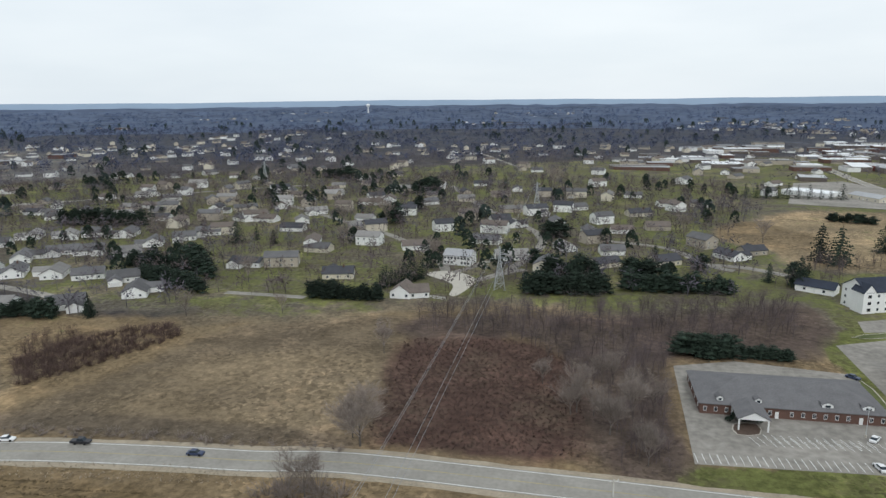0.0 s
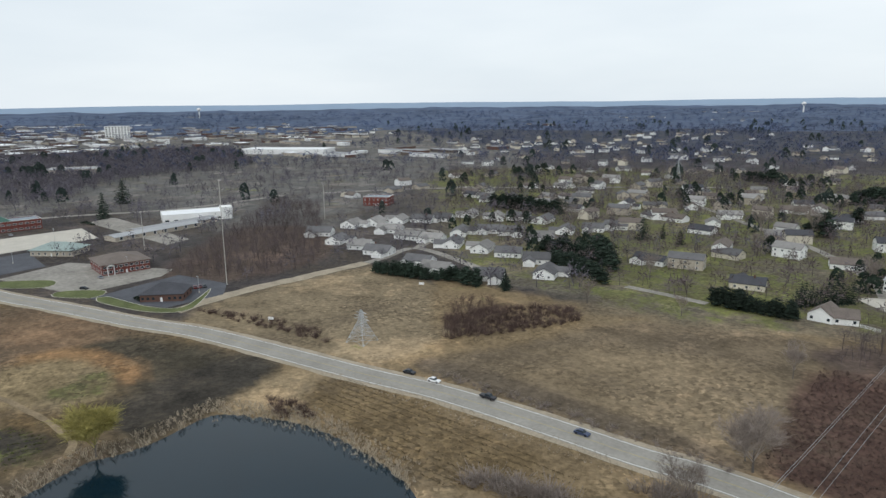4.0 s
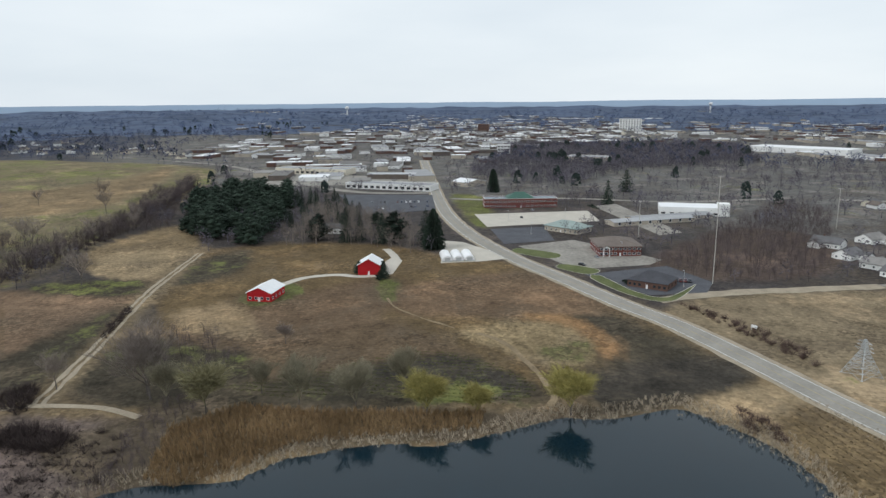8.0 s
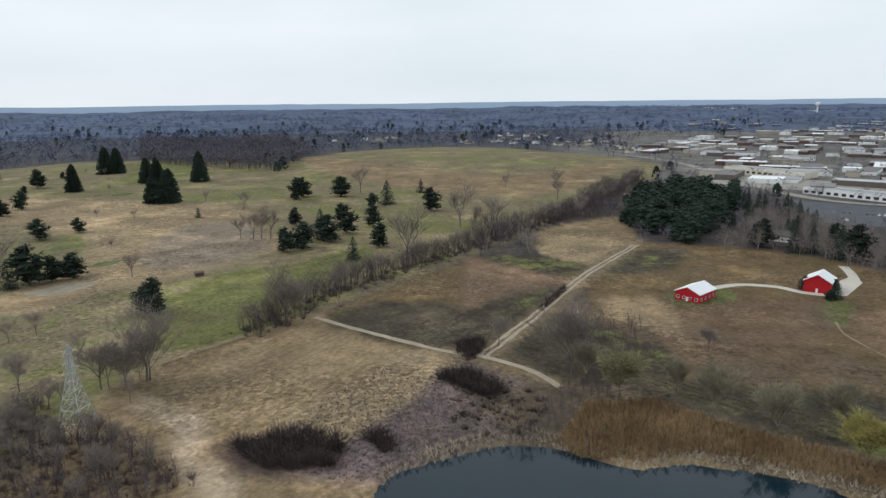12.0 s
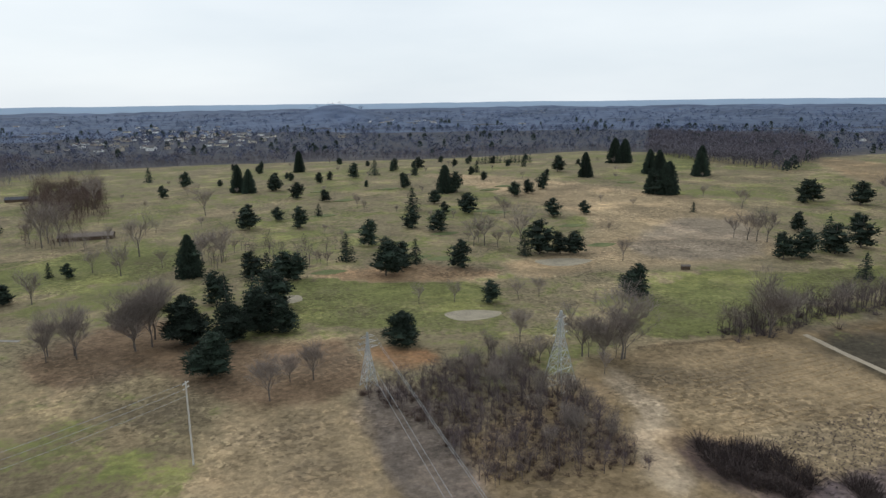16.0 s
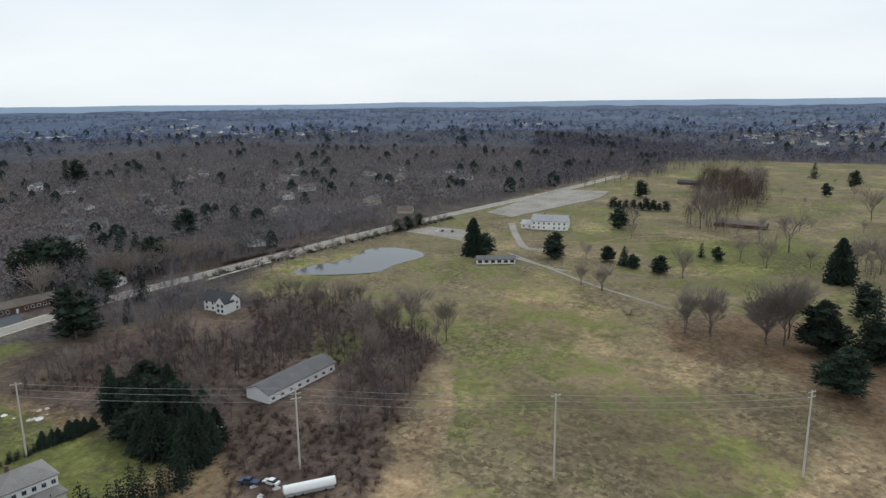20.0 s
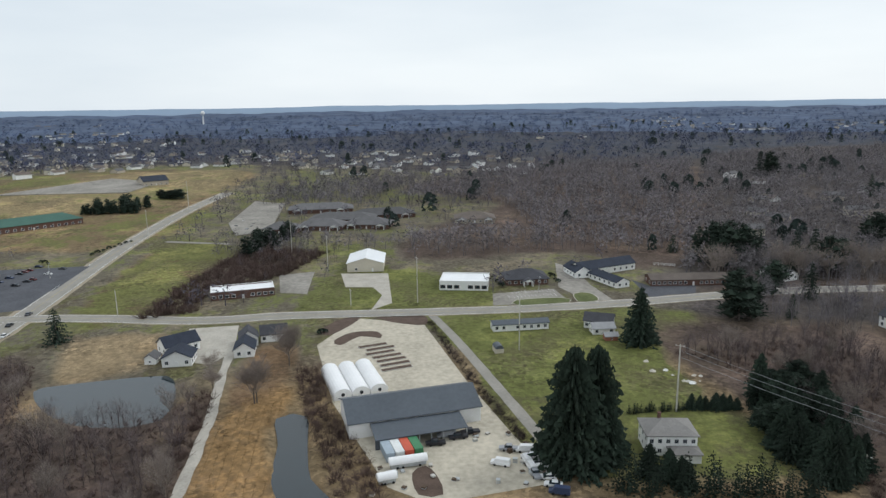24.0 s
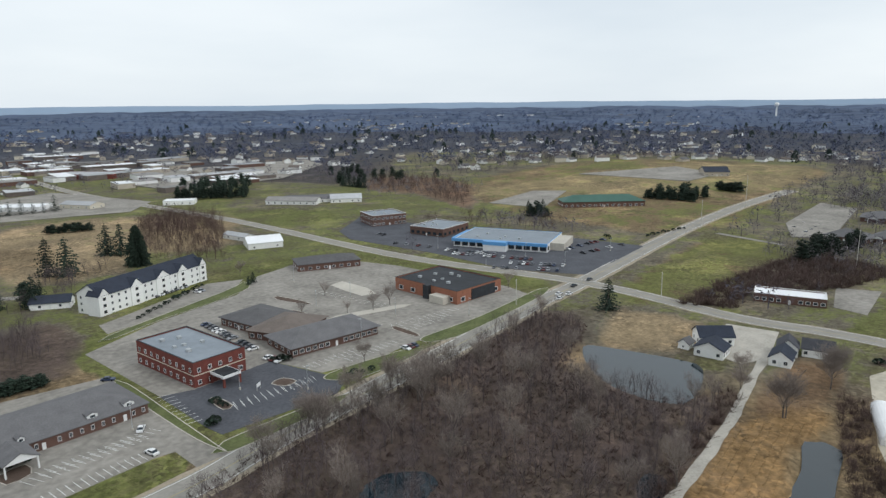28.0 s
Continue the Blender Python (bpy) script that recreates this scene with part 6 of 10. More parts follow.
# --- nursery yard ---
shed, shl = building("nursery_shed", (181.6, 24), (191.2, -14.2), 18, 4.8, "gable", 3.6, TRIM, METAL_GREY, "large nursery shed with grey metal roof", "shed", 1, 0, 0, doors=(0.93,))
part("lean_to_roof", Mesh().prism([(0, 4.0), (-8.5, 2.9), (-8.5, 3.1), (0, 4.25)], 0, shl * 0.68), METAL_GREY, shed, at=Matrix.Translation((shl * 0.83, -0.05, 0)) @ pose(0, 0, 0, 0, 0, 90))
part("lean_to_wall", Mesh().box(0, 0, 0, shl * 0.30, 0.2, 2.9), METAL_GREY, shed, at=Matrix.Translation((shl * 0.15, -8.3, 0)))
for i in range(5):
    part("post", Mesh().box(-0.12, -0.12, 0, 0.12, 0.12, 2.95), GALV, shed, at=Matrix.Translation((shl * (0.47 + 0.088 * i), -8.2, 0)))
gat, gl = on_line((207.6, 31.6), (213.1, 14.2))
house_run = thing("greenhouse", gat, "three joined white plastic-covered greenhouses", "greenhouse")
for i in range(3):
    part("tunnel", roof_mesh("barrel", gl / 3 - 0.1, 24, 1.6, 2.3, 0), POLY, house_run, at=Matrix.Translation((i * gl / 3, 0, 0)))
    part("end_wall", Mesh().box(0.15, 0.2, 0, gl / 3 - 0.25, 23.8, 1.6), POLY, house_run, at=Matrix.Translation((i * gl / 3, 0, 0)))
    part("vent", Mesh().tube((gl / 6, -0.2, 1.9), (gl / 6, 0.1, 1.9), 0.6, 0.6, 10), ROOF_TAR, house_run, at=Matrix.Translation((i * gl / 3, 0, 0)))
# --- along the far road ---
building("storage_hall", (381.6, 44.9), (381.7, 24.3), 26, 5.0, "gable_y", 3.0, CREAM, METAL_WHITE, "cream storage hall with pale metal roof", "hall", 1, 2, 0, doors=(0.7,))
building("workshop", (339.2, -6.3), (335.5, -30.7), 18, 4.8, "flat", 0, TRIM, METAL_WHITE, "white-roofed workshop with dark windows", "workshop", 1, 7, 3, win=WIN_DARK, wsize=(2.6, 1.8))
hip_house, hhl = building("dental_office", (344.3, -41.5), (345.3, -63.3), 15, 3.2, "hip", 4.0, BRICK_D, SHINGLE_D, "small office with slate hip roof and white porch", "office", 1, 7, 3, oh=0.9)
porch(hip_house, hhl * 0.5 - 2.5, 0, 5, 3.5, 2.8, SHINGLE_D)
building("motel", (359, -84), (374, -118), 11, 3.8, "gable", 3.0, WHITE, SHINGLE_NAVY, "white motel with slate roof", "motel", 1, 9, 2)
building("motel_wing", (372, -77), (356, -80), 9, 3.4, "gable", 2.8, WHITE, SHINGLE_NAVY, "white motel wing with slate roof and gable", "motel", 1, 4, 2)
building("motel_wing", (334.3, -96.1), (337.3, -103.6), 24, 3.0, "gable_y", 2.0, WHITE, SHINGLE_NAVY, "low white motel wing with slate roof", "motel", 1, 2, 6)
building("motel", (336.9, -114.8), (336.3, -158.4), 11, 3.2, "gable", 2.0, BRICK_D, SHINGLE_B, "long brown single-storey motel", "motel", 1, 16, 2, wsize=(1.6, 1.5))
building("mobile_home", (271.9, -26.7), (274.2, -50.2), 6, 2.9, "gable", 1.0, TRIM, METAL_GREY, "grey mobile home with white porch", "mobile home", 1, 8, 1, doors=(0.3,))
building("house", (274.6, -65.2), (270.4, -76.1), 9, 3.2, "gable", 2.4, WHITE, SHINGLE_D, "white house with dark roof on the lawn", "house", 1, 5, 2)
building("house", (265.2, -66.8), (265.4, -75.8), 6, 2.6, "gable", 1.6, WHITE, ROOF_PALE, "white lean-to house wing with pale roof", "house", 1, 3, 1)
building("garden_shed", (257.4, -69.8), (257.6, -74.8), 3.5, 2.0, "gable", 1.0, BRICK_O, ROOF_PALE, "small red shed with pale roof", "shed", 1, 1, 0, wsize=(0.7, 0.7), doors=())
building("garden_shed", (246.8, -24.8), (247.3, -28), 4.5, 1.8, "barrel", 1.3, CREAM, METAL_GREY, "small round-roofed shed on the lawn", "shed", 1, 0, 0, doors=())
villa, vl = building("house", (167.9, -56.8), (166.8, -69.9), 10, 5.8, "hip", 2.8, WHITE, SHINGLE_L, "large white two-storey house with brown-grey roof", "house", 2, 6, 3, chimney=True, wsize=(1.2, 1.3))
part("porch", Mesh().box(0, -4, 0, vl * 0.6, 0, 2.7), WHITE, villa, "white garage and porch wing", Matrix.Translation((vl * 0.4, 0, 0)))
part("porch_roof", roof_mesh("hip", vl * 0.6, 4.5, 2.7, 1.2, 0.3), SHINGLE_L, villa, at=Matrix.Translation((vl * 0.4, -4.5, 0)))
for k, (p, q, d) in enumerate((((506.8, 120.4), (502.4, 95.3), 18), ((517.1, 95.8), (513.5, 62.2), 20), ((521, 60.9), (515.1, 27.3), 20), ((595.7, 117.5), (601.3, 62.4), 22), ((559.1, 55.9), (570.1, 6.9), 22), ((535.8, -24.7), (534.4, -56), 22))):
    ward, wl2 = building("care_home", p, q, d, 3.4, "hip", 4.5, BRICK_D if k != 5 else TAN_WALL, SHINGLE if k != 5 else SHINGLE_B, "care home wing with broad grey shingle roof and white gables", "care home", 1, 7, 3, group="care home wings", oh=1.0)
    for fx in (0.12, 0.78):
        porch(ward, wl2 * fx - 1.5, 0.5, 6.5, 4, 3.2, SHINGLE, 2)
building("care_home", (545, 92), (542, 40), 24, 3.4, "hip", 4.5, BRICK_D, SHINGLE, "long care home wing with grey shingle roof", "care home", 1, 9, 4, group="care home wings", oh=1.0)
building("church_hall", (361.3, 565.6), (389.5, 523.8), 16, 3.6, "gable", 3.0, WHITE, SHINGLE_L, "long white hall with pale shingle roof", "hall", 1, 8, 2)
building("church_hall", (404.9, 522), (428.5, 504.1), 16, 3.8, "gable", 3.6, WHITE, ROOF_PALE, "white gabled hall beside a lawn", "hall", 1, 5, 1)
building("office_block", (367.9, 556.7), (425, 516), 18, 3.8, "hip", 3.4, WHITE, SHINGLE, "long white office with grey hip roof on a lawn", "office", 1, 9, 3)
building("white_shed", (296, 640), (318, 622), 16, 4.2, "flat", 0, WHITE, METAL_WHITE, "white flat-roofed store beside the main road", "shop", 1, 4, 2)
building("white_shed", (225, 700), (240, 668), 18, 4.0, "gable", 2.2, CREAM, ROOF_PALE, "cream shed in the yard beside the main road", "shed", 1, 4, 2)
building("white_shed", (172, 720), (205, 690), 26, 4.6, "flat", 0, TRIM, METAL_WHITE, "long white-roofed workshop behind the field", "workshop", 1, 6, 2)
building("garage", (246.8, 444.7), (249.8, 422), 9, 3.0, "gable", 1.6, WHITE, ROOF_PALE, "small white garage beside the storage shed", "garage", 1, 2, 1)
# --- golf club side ---
building("barn", (163.2, -133.6), (164.9, -165.8), 10, 3.2, "gable", 2.0, TRIM, SHINGLE, "long grey-roofed barn among bare trees", "barn", 1, 8, 0, win=WIN_DARK, wsize=(1.2, 0.8))
farmhouse, fl = building("house", (267.7, -187.3), (253.2, -189.3), 8, 5.0, "gable", 3.6, WHITE, SHINGLE_D, "white farmhouse with dark roof and cross gable among trees", "house", 2, 4, 2, chimney=True)
wing_ = part("gable", wall_mesh("gable_y", 5.4, 6, 5.0, 3.0), WHITE, farmhouse, "white front gable of the farmhouse", Matrix.Translation((fl * 0.66, -2.4, 0)))
part("gable_roof", roof_mesh("gable_y", 5.4, 6, 5.0, 3.0, 0.3, 0.2), SHINGLE_D, wing_)
for x, z in ((0.9, 3.2), (3.3, 3.2), (0.9, 0.8), (3.3, 0.8)):
    part("window", WIN_DARK, None, wing_, at=Matrix.Translation((x, 0, z)) @ Matrix.Diagonal((1.2, 1, 1.4, 1)))
club, _ = building("clubhouse", (231, -446.5), (205.8, -453.8), 15, 6.5, "gable", 3.6, WHITE, ROOF_PALE, "white two-storey golf clubhouse with pale roof", "clubhouse", 2, 7, 3, chimney=True)
building("clubhouse_wing", (239.6, -446.7), (231.4, -448.9), 12, 3.2, "gable", 2.2, WHITE, ROOF_PALE, "low white wing of the clubhouse", "clubhouse", 1, 2, 1)
building("cart_shed", (207, -330.8), (188.6, -343.9), 8, 2.8, "gable", 1.4, TRIM, SHINGLE, "long golf cart shed with grey roof", "shed", 1, 6, 0, win=WIN_DARK, wsize=(2.2, 1.6), doors=())
building("golf_shelter", (120.4, -528), (84.8, -526.9), 9, 2.8, "gable", 2.0, WOOD_DK, SHINGLE_B, "long brown shelter on the golf course", "shelter", 1, 0, 0, doors=())
building("golf_shelter", (214.9, -763.6), (186.7, -763), 9, 2.8, "gable", 2.0, WOOD_DK, SHINGLE_D, "small dark shelter on the golf course", "shelter", 1, 0, 0, doors=())
building("ball_box", (-234.4, -314.5), (-238.6, -312.8), 2.5, 2.0, "gable", 0.6, WOOD_DK, SHINGLE_B, "small brown hut on the fairway", "hut", 1, 0, 0, doors=(), oh=0.3)
building("house", (354, -179.9), (339.7, -186.2), 10, 3.0, "gable", 2.4, WHITE, SHINGLE, "white roadside house between trees", "house", 1, 4, 2)
# --- farm ---
building("barn", (-323.4, -78.1), (-320.4, -66.2), 16, 4.2, "gable_y", 2.6, RED, METAL_WHITE, "red barn with white metal roof", "barn", 1, 4, 4, wsize=(1.4, 1.4))
building("barn", (-368.8, -27.7), (-367.6, -15.8), 13, 5.6, "gable_y", 3.4, RED, METAL_WHITE, "tall red barn with white roof and trim", "barn", 1, 0, 1, wsize=(1.4, 1.4))
tat, tl = on_line((-395, 20.4), (-395.8, 40.3))
for i in range(3):
    tunnel = thing("poly_tunnel", tat @ Matrix.Translation((i * tl / 3, 0, 0)), "white plastic tunnel greenhouse on a concrete pad", "greenhouse", "farm tunnels")
    part("cover", roof_mesh("barrel", tl / 3 - 0.4, 19, 0.8, 2.6, 0), POLY, tunnel)
    part("end_wall", Mesh().box(0.05, 0.2, 0, tl / 3 - 0.45, 18.8, 0.75), GALV, tunnel)
    part("vent", Mesh().box(1.5, -0.15, 0.2, tl / 3 - 1.9, 0.0, 2.4), GALV, tunnel)
building("farmhouse", (-492.5, -60.2), (-490.9, -46.2), 10, 4.0, "gable", 2.6, WHITE, SHINGLE, "white farmhouse half hidden by trees", "house", 1, 4, 2)
# --- offices beyond the field ---
red_office, rl = building("office_block", (-596.4, 70.2), (-594.9, 134.5), 20, 8.0, "flat", 0, BRICK, ROOF_GREY, "wide red brick office with grey roof", "office", 2, 16, 4, units=4, wsize=(2.6, 1.6))
part("atrium_roof", roof_mesh("hip", 24, 16, 8, 5, 0.3), METAL_GREEN, red_office, "pale green atrium roof", Matrix.Translation((rl * 0.5 - 12, 2, 0)))
hb, _ = building("office_block", (-400.2, 116.1), (-398.5, 141.5), 26, 6.0, "hip", 4.0, BRICK, SHINGLE_B, "red brick office with brown hip roof", "office", 2, 9, 5, wsize=(2.0, 1.5), oh=1.0)
porch(hb, 2.0, 0, 4, 2.5, 5.6, SHINGLE_B, 2)
building("restaurant", (-332.4, 111.2), (-319.8, 126.9), 16, 3.6, "hip", 4.2, BRICK_D, SHINGLE_D, "low restaurant with dark hip roof", "restaurant", 1, 8, 3, win=WIN_DARK)
building("restaurant", (-488.6, 101.1), (-467.4, 120), 18, 3.8, "hip", 4.0, TAN_WALL, METAL_TEAL, "low office with pale green roof", "office", 1, 7, 3, oh=1.0)
for p, q in (((-509.2, 151.9), (-495.3, 155.1)), ((-521.7, 171.5), (-506.5, 175.2))):
    building("storage_units", p, q, 70, 3.0, "gable_y", 1.2, TAN_WALL, ROOF_PALE, "long row of storage units", "storage", 1, 0, 8, win=WIN_WHITE, wsize=(2.4, 2.2), doors=(), group="storage rows")
white_hall, wl_ = building("bowling_hall", (-545.6, 208), (-528.2, 259.3), 26, 6.5, "flat", 0, WHITE, METAL_WHITE, "white modern hall with corner tower", "hall", 1, 8, 3, win=WIN_DARK, wsize=(3, 1.4))
part("tower", Mesh().box(0, -1, 0, 9, 10, 10), WHITE, white_hall, "white corner tower", Matrix.Translation((wl_ - 9, 0, 0)))
building("shop", (-746.4, 69.8), (-763.9, 91.9), 26, 4.5, "gable_y", 3, TAN_WALL, METAL_WHITE, "shop with white metal roof", "shop", 1, 4, 3)
building("shop", (-612.3, 77.3), (-611.5, 83.4), 8, 4.0, "gable", 3, WHITE, ROOF_PALE, "small white house beside storage rows", "house", 1, 2, 2)
building("brick_office", (-504.7, 376.5), (-485.2, 390.1), 20, 8, "flat", 0, BRICK, ROOF_GREY, "distant red brick building with white band", "building", 2, 6, 3, units=2)


# ---- suburb: condominium court and houses across the field ----
ROOFS, WALLS = (SHINGLE, SHINGLE_L, SHINGLE_D, SHINGLE_B), (WHITE, WHITE, WHITE, CREAM, TAN_WALL)


def home(centre, turn, wide, deep, wall, roof, label, group, seed, storeys=1, wing=True, lite=False):
    rng = random.Random(seed)
    m = pose(centre[0], centre[1], 0, 0, 0, turn)
    p, q = (m @ Vector((-wide / 2, -deep / 2, 0))), (m @ Vector((wide / 2, -deep / 2, 0)))
    h = 2.9 * storeys + 0.2
    root, L = building("house", p[:2], q[:2], deep, h, "gable", deep * 0.26, wall, roof, label, "house", storeys, 0 if lite else 4, 0 if lite else 2, 0 if lite else 3, group=group, doors=() if lite else (0.45,),
                       garage=None if wing or lite else 0.8, chimney=rng.random() < 0.3, wsize=(1.3, 1.2))
    if wing:
        gw, gd = wide * 0.42, deep * 0.55
        x = wide * rng.choice((0.04, 0.54))
        side_wing = part("garage_wing", wall_mesh("gable_y", gw, gd + 3, 2.8, gw * 0.27), wall, root, at=Matrix.Translation((x, -gd, 0)))
        part("garage_roof", roof_mesh("gable_y", gw, gd + deep / 2, 2.8, gw * 0.27, 0.35), roof, side_wing)
        part("garage_door", DOOR_MESH, None, side_wing, at=Matrix.Translation((gw / 2 - 2.2, 0, 0)) @ Matrix.Diagonal((4.4, 1.2, 2.2, 1)))
    return root


CONDOS_A = [(-422.4, 303.2), (-417.9, 321.6), (-410.5, 339.8), (-398.8, 355.2), (-391, 369.9), (-389.3, 398.4), (-363.2, 402.3), (-330, 358.3), (-314.4, 362.3), (-350.9, 414.3), (-327.7, 416.8), (-289, 393.2), (-286.3, 361.9), (-279.3, 412.8), (-272.4, 432.1), (-384.9, 310)]
CONDOS_B = [(-380.6, 259.9), (-354.6, 260.4), (-332.8, 258.2), (-356, 303), (-337.4, 308.4), (-316, 306.8), (-291.6, 308.8), (-270.3, 309.3), (-293.8, 257.4), (-274, 252.7), (-247.2, 307.6), (-223.4, 285.8), (-413.2, 268.5), (-241.9, 260.1), (-340.4, 337.5)]
rs = random.Random(77)
for i, c in enumerate(CONDOS_A + CONDOS_B):
    home(c, rs.choice((0, 0, 90, 180, 270)) + 28 + rs.uniform(-12, 12), rs.uniform(15, 19), rs.uniform(10, 12), WHITE, rs.choice((SHINGLE_L, SHINGLE, SHINGLE)), "white condominium house with grey shingle roof and garage", "condominium houses", i, 1)
HOMES_A = [(-136.6, 336.7), (-147.7, 421.4), (-50.6, 396.4), (-28.3, 367.4), (-186.2, 590.5), (-204.1, 587.5), (-110.3, 476.6), (-100.1, 526.7), (-75.3, 520.7), (-72.5, 568), (-51.1, 557.1), (-20.6, 427.3), (-5.9, 482.4), (15.5, 490.4), (30.6, 565.6), (36.6, 398.4), (64, 451.5), (75, 419.9), (90.3, 435)]
HOMES_B = [(-232.7, 531.7), (-281.6, 574.6), (-301.6, 538.2), (-316.5, 517.4), (-432.9, 675), (-376.6, 637.2), (-290.8, 625.6), (-277.6, 699), (-278.2, 774), (-248.3, 815.1), (-218.8, 457.2), (-114.5, 413.4), (-198, 351.2), (-178.4, 354.9), (-72.9, 438.8), (-64.2, 503), (-30.4, 497.5), (1.8, 526.7), (30.5, 669.7), (57.1, 621), (85.8, 625.8), (-22, 661.2), (-155.7, 639.5), (-155.7, 539.1)]
for i, c in enumerate(HOMES_A + HOMES_B):
    home(c, rs.choice((0, 0, 90, 180)) + 15 + rs.uniform(-25, 25), rs.uniform(14, 20), rs.uniform(9, 11), rs.choice(WALLS), rs.choice(ROOFS), "suburban house with pale siding and shingle roof", "suburban houses", 100 + i, rs.choice((1, 1, 2)), rs.random() < 0.5, math.hypot(*c) > 500)
taken = CONDOS_A + CONDOS_B + HOMES_A + HOMES_B + [(-79, 375), (-92, 308), (-80, 310)]
MORE = [(-540, 440), (-300, 470), (-200, 420), (-120, 330), (40, 400), (100, 430), (60, 640), (-120, 760), (-320, 700), (-500, 600)]
fill = [c for c in scatter(MORE, 44, 431, 0.35).tolist() if all(math.hypot(c[0] - o[0], c[1] - o[1]) > 27 for o in taken)]
for i, c in enumerate(fill[:52]):
    home(c, rs.choice((0, 0, 90)) + 15 + rs.uniform(-25, 25), rs.uniform(13, 19), rs.uniform(9, 11), rs.choice(WALLS), rs.choice(ROOFS), "low suburban house with pale siding among garden trees", "suburban houses", 300 + i, rs.choice((1, 1, 2)), False, True)
building("house", (-87.2, 375), (-71.2, 372.5), 11, 5.6, "gable", 2.8, WHITE, ROOF_PALE, "long white house with pale roof and deck", "house", 2, 8, 2)
corner, _ = building("house", (-97.4, 302.9), (-87.5, 302.9), 12, 3.2, "gable_y", 3.4, WHITE, SHINGLE_B, "white gabled house at the end of the street", "house", 1, 3, 3)
building("house", (-87.8, 303.8), (-78.9, 307.5), 10, 3.0, "gable", 2.8, WHITE, SHINGLE_B, "white gabled house wing beside a fence", "house", 1, 3, 2)

# scattered homes further off, in the woods and along streets
REGIONS = (
    ([(-670.5, 648.6), (-1241.3, 1216), (-427.8, 1413), (482.4, 1339.4), (273.9, 748.8), (97.9, 680.6), (-196, 905.9)], 62, 5, 0.75),
    ([(314.3, 1213.5), (637.2, 2409.3), (1093.2, 1154.7), (1049.4, 797.8), (789.3, 709.4), (526.4, 920.4)], 75, 6, 0.7),
    ([(942.9, 912.1), (1417.6, 1177.1), (1464, 660.8), (1449.6, 147.6), (1185.1, -201.8), (847.3, -113.4), (1044.8, 284.5), (955.6, 620)], 60, 7, 0.8),
    ([(360, -150), (449.3, -177.4), (838.7, -344.5), (862.5, -620.1), (533.4, -794.5), (371.4, -664.7), (352, -240)], 62, 8, 0.6),
    ([(405, -1557.8), (297, -2089.7), (-173.6, -2105.1), (-51.3, -1565.3), (191.4, -1497.2)], 60, 9, 0.8),
    ([(-1226, -782.8), (-1719.5, -892.4), (-1488.1, -486.8), (-1149.6, -315.5), (-1279, -562.3)], 55, 10, 0.8),
    ([(640, 600), (759, 575), (869, 445), (965, 262), (1087, 283), (1055, 643), (805, 759)], 36, 12, 0.8),
    ([(960, 235), (830, 40), (800, -120), (1159, -185), (1337, 54), (1147, 279)], 48, 13, 0.65),
    ([(264, 1027), (370, 885), (606, 809), (734, 977), (347, 1334)], 60, 14, 0.6),
    ([(-561.7, 371.9), (-647, 601.7), (-402.9, 894.5), (-219, 493.7), (-256.2, 411.8), (-407.2, 479.6)], 52, 11, 0.75),
)
SHOP_LABELS = ("low town shop with a white flat roof", "low town shop with a pale flat roof", "low town shop with a grey flat roof")


def far_homes(name, polys, label, category, flat=False):
    """Many far buildings in one mesh: a wall block and a roof each."""
    m, single = Mesh(), 0
    mats = (WHITE, CREAM, TAN_WALL, TRIM, SHINGLE, SHINGLE_B, SHINGLE) if not flat else (TRIM, TAN_WALL, SHINGLE_B, BRICK_D, METAL_WHITE, ROOF_PALE, SHINGLE_L)
    rng = random.Random(3)
    for poly, gap, seed, share in polys:
        for x, y in scatter(poly, gap, seed, 0.3):
            if rng.random() > share or min(np.hypot(MAIN_LINE[:, 0] - x, MAIN_LINE[:, 1] - y).min(), np.hypot(CROSS_LINE[:, 0] - x, CROSS_LINE[:, 1] - y).min()) < 24:
                continue
            at = pose(x, y, float(ground_height([(x, y)])[0]), 0, 0, rng.uniform(0, 360) if not flat else rng.choice((0, 0, 90)) + rng.uniform(-9, 9))
            L, D, h = (rng.choice((rng.uniform(16, 34), rng.uniform(30, 78))), rng.uniform(13, 34), rng.uniform(3.8, 6.2)) if flat else (rng.uniform(12, 19), rng.uniform(9, 11), rng.choice((3, 3, 5.5)))
            w, r = Mesh().box(0, 0, -1, L, D, h) if flat else wall_mesh("gable", L, D, h, 2.6), Mesh().box(-0.2, -0.2, h, L + 0.2, D + 0.2, h + 0.5) if flat else roof_mesh("gable", L, D, h, 2.6, 0.4)
            i, j = rng.randrange(4), 4 + rng.randrange(3)
            if flat and math.hypot(x, y) < 1000 and single < 90:
                single += 1
                shop = thing("shop", at, SHOP_LABELS[j - 4], "shop", "far town shops")
                part("wall", w, mats[i], shop)
                part("roof", r, mats[j], shop)
                continue
            m.add([at @ Vector(p) for p in w.v], w.f, i)
            m.add([at @ Vector(p) for p in r.v], r.f, j)
    tagged(new(name, m.data(name, *mats)), label, category, kind="stuff")


# clusters of roofs all round, out towards the skyline
rk = random.Random(19)
OUTER = []
for k in range(46):
    r0, a0_ = rk.uniform(1450, 3700), rk.uniform(0, 2 * math.pi)
    c, w = (r0 * math.cos(a0_), r0 * math.sin(a0_)), rk.uniform(90, 320)
    OUTER.append(([(c[0] + w * rk.uniform(0.6, 1.3) * math.cos(b), c[1] + w * rk.uniform(0.6, 1.3) * math.sin(b)) for b in np.arange(6) * 1.047], 62, 400 + k, 0.6))
far_homes("far_houses", REGIONS + tuple(OUTER), "scattered far houses with pale walls and grey roofs", "houses")

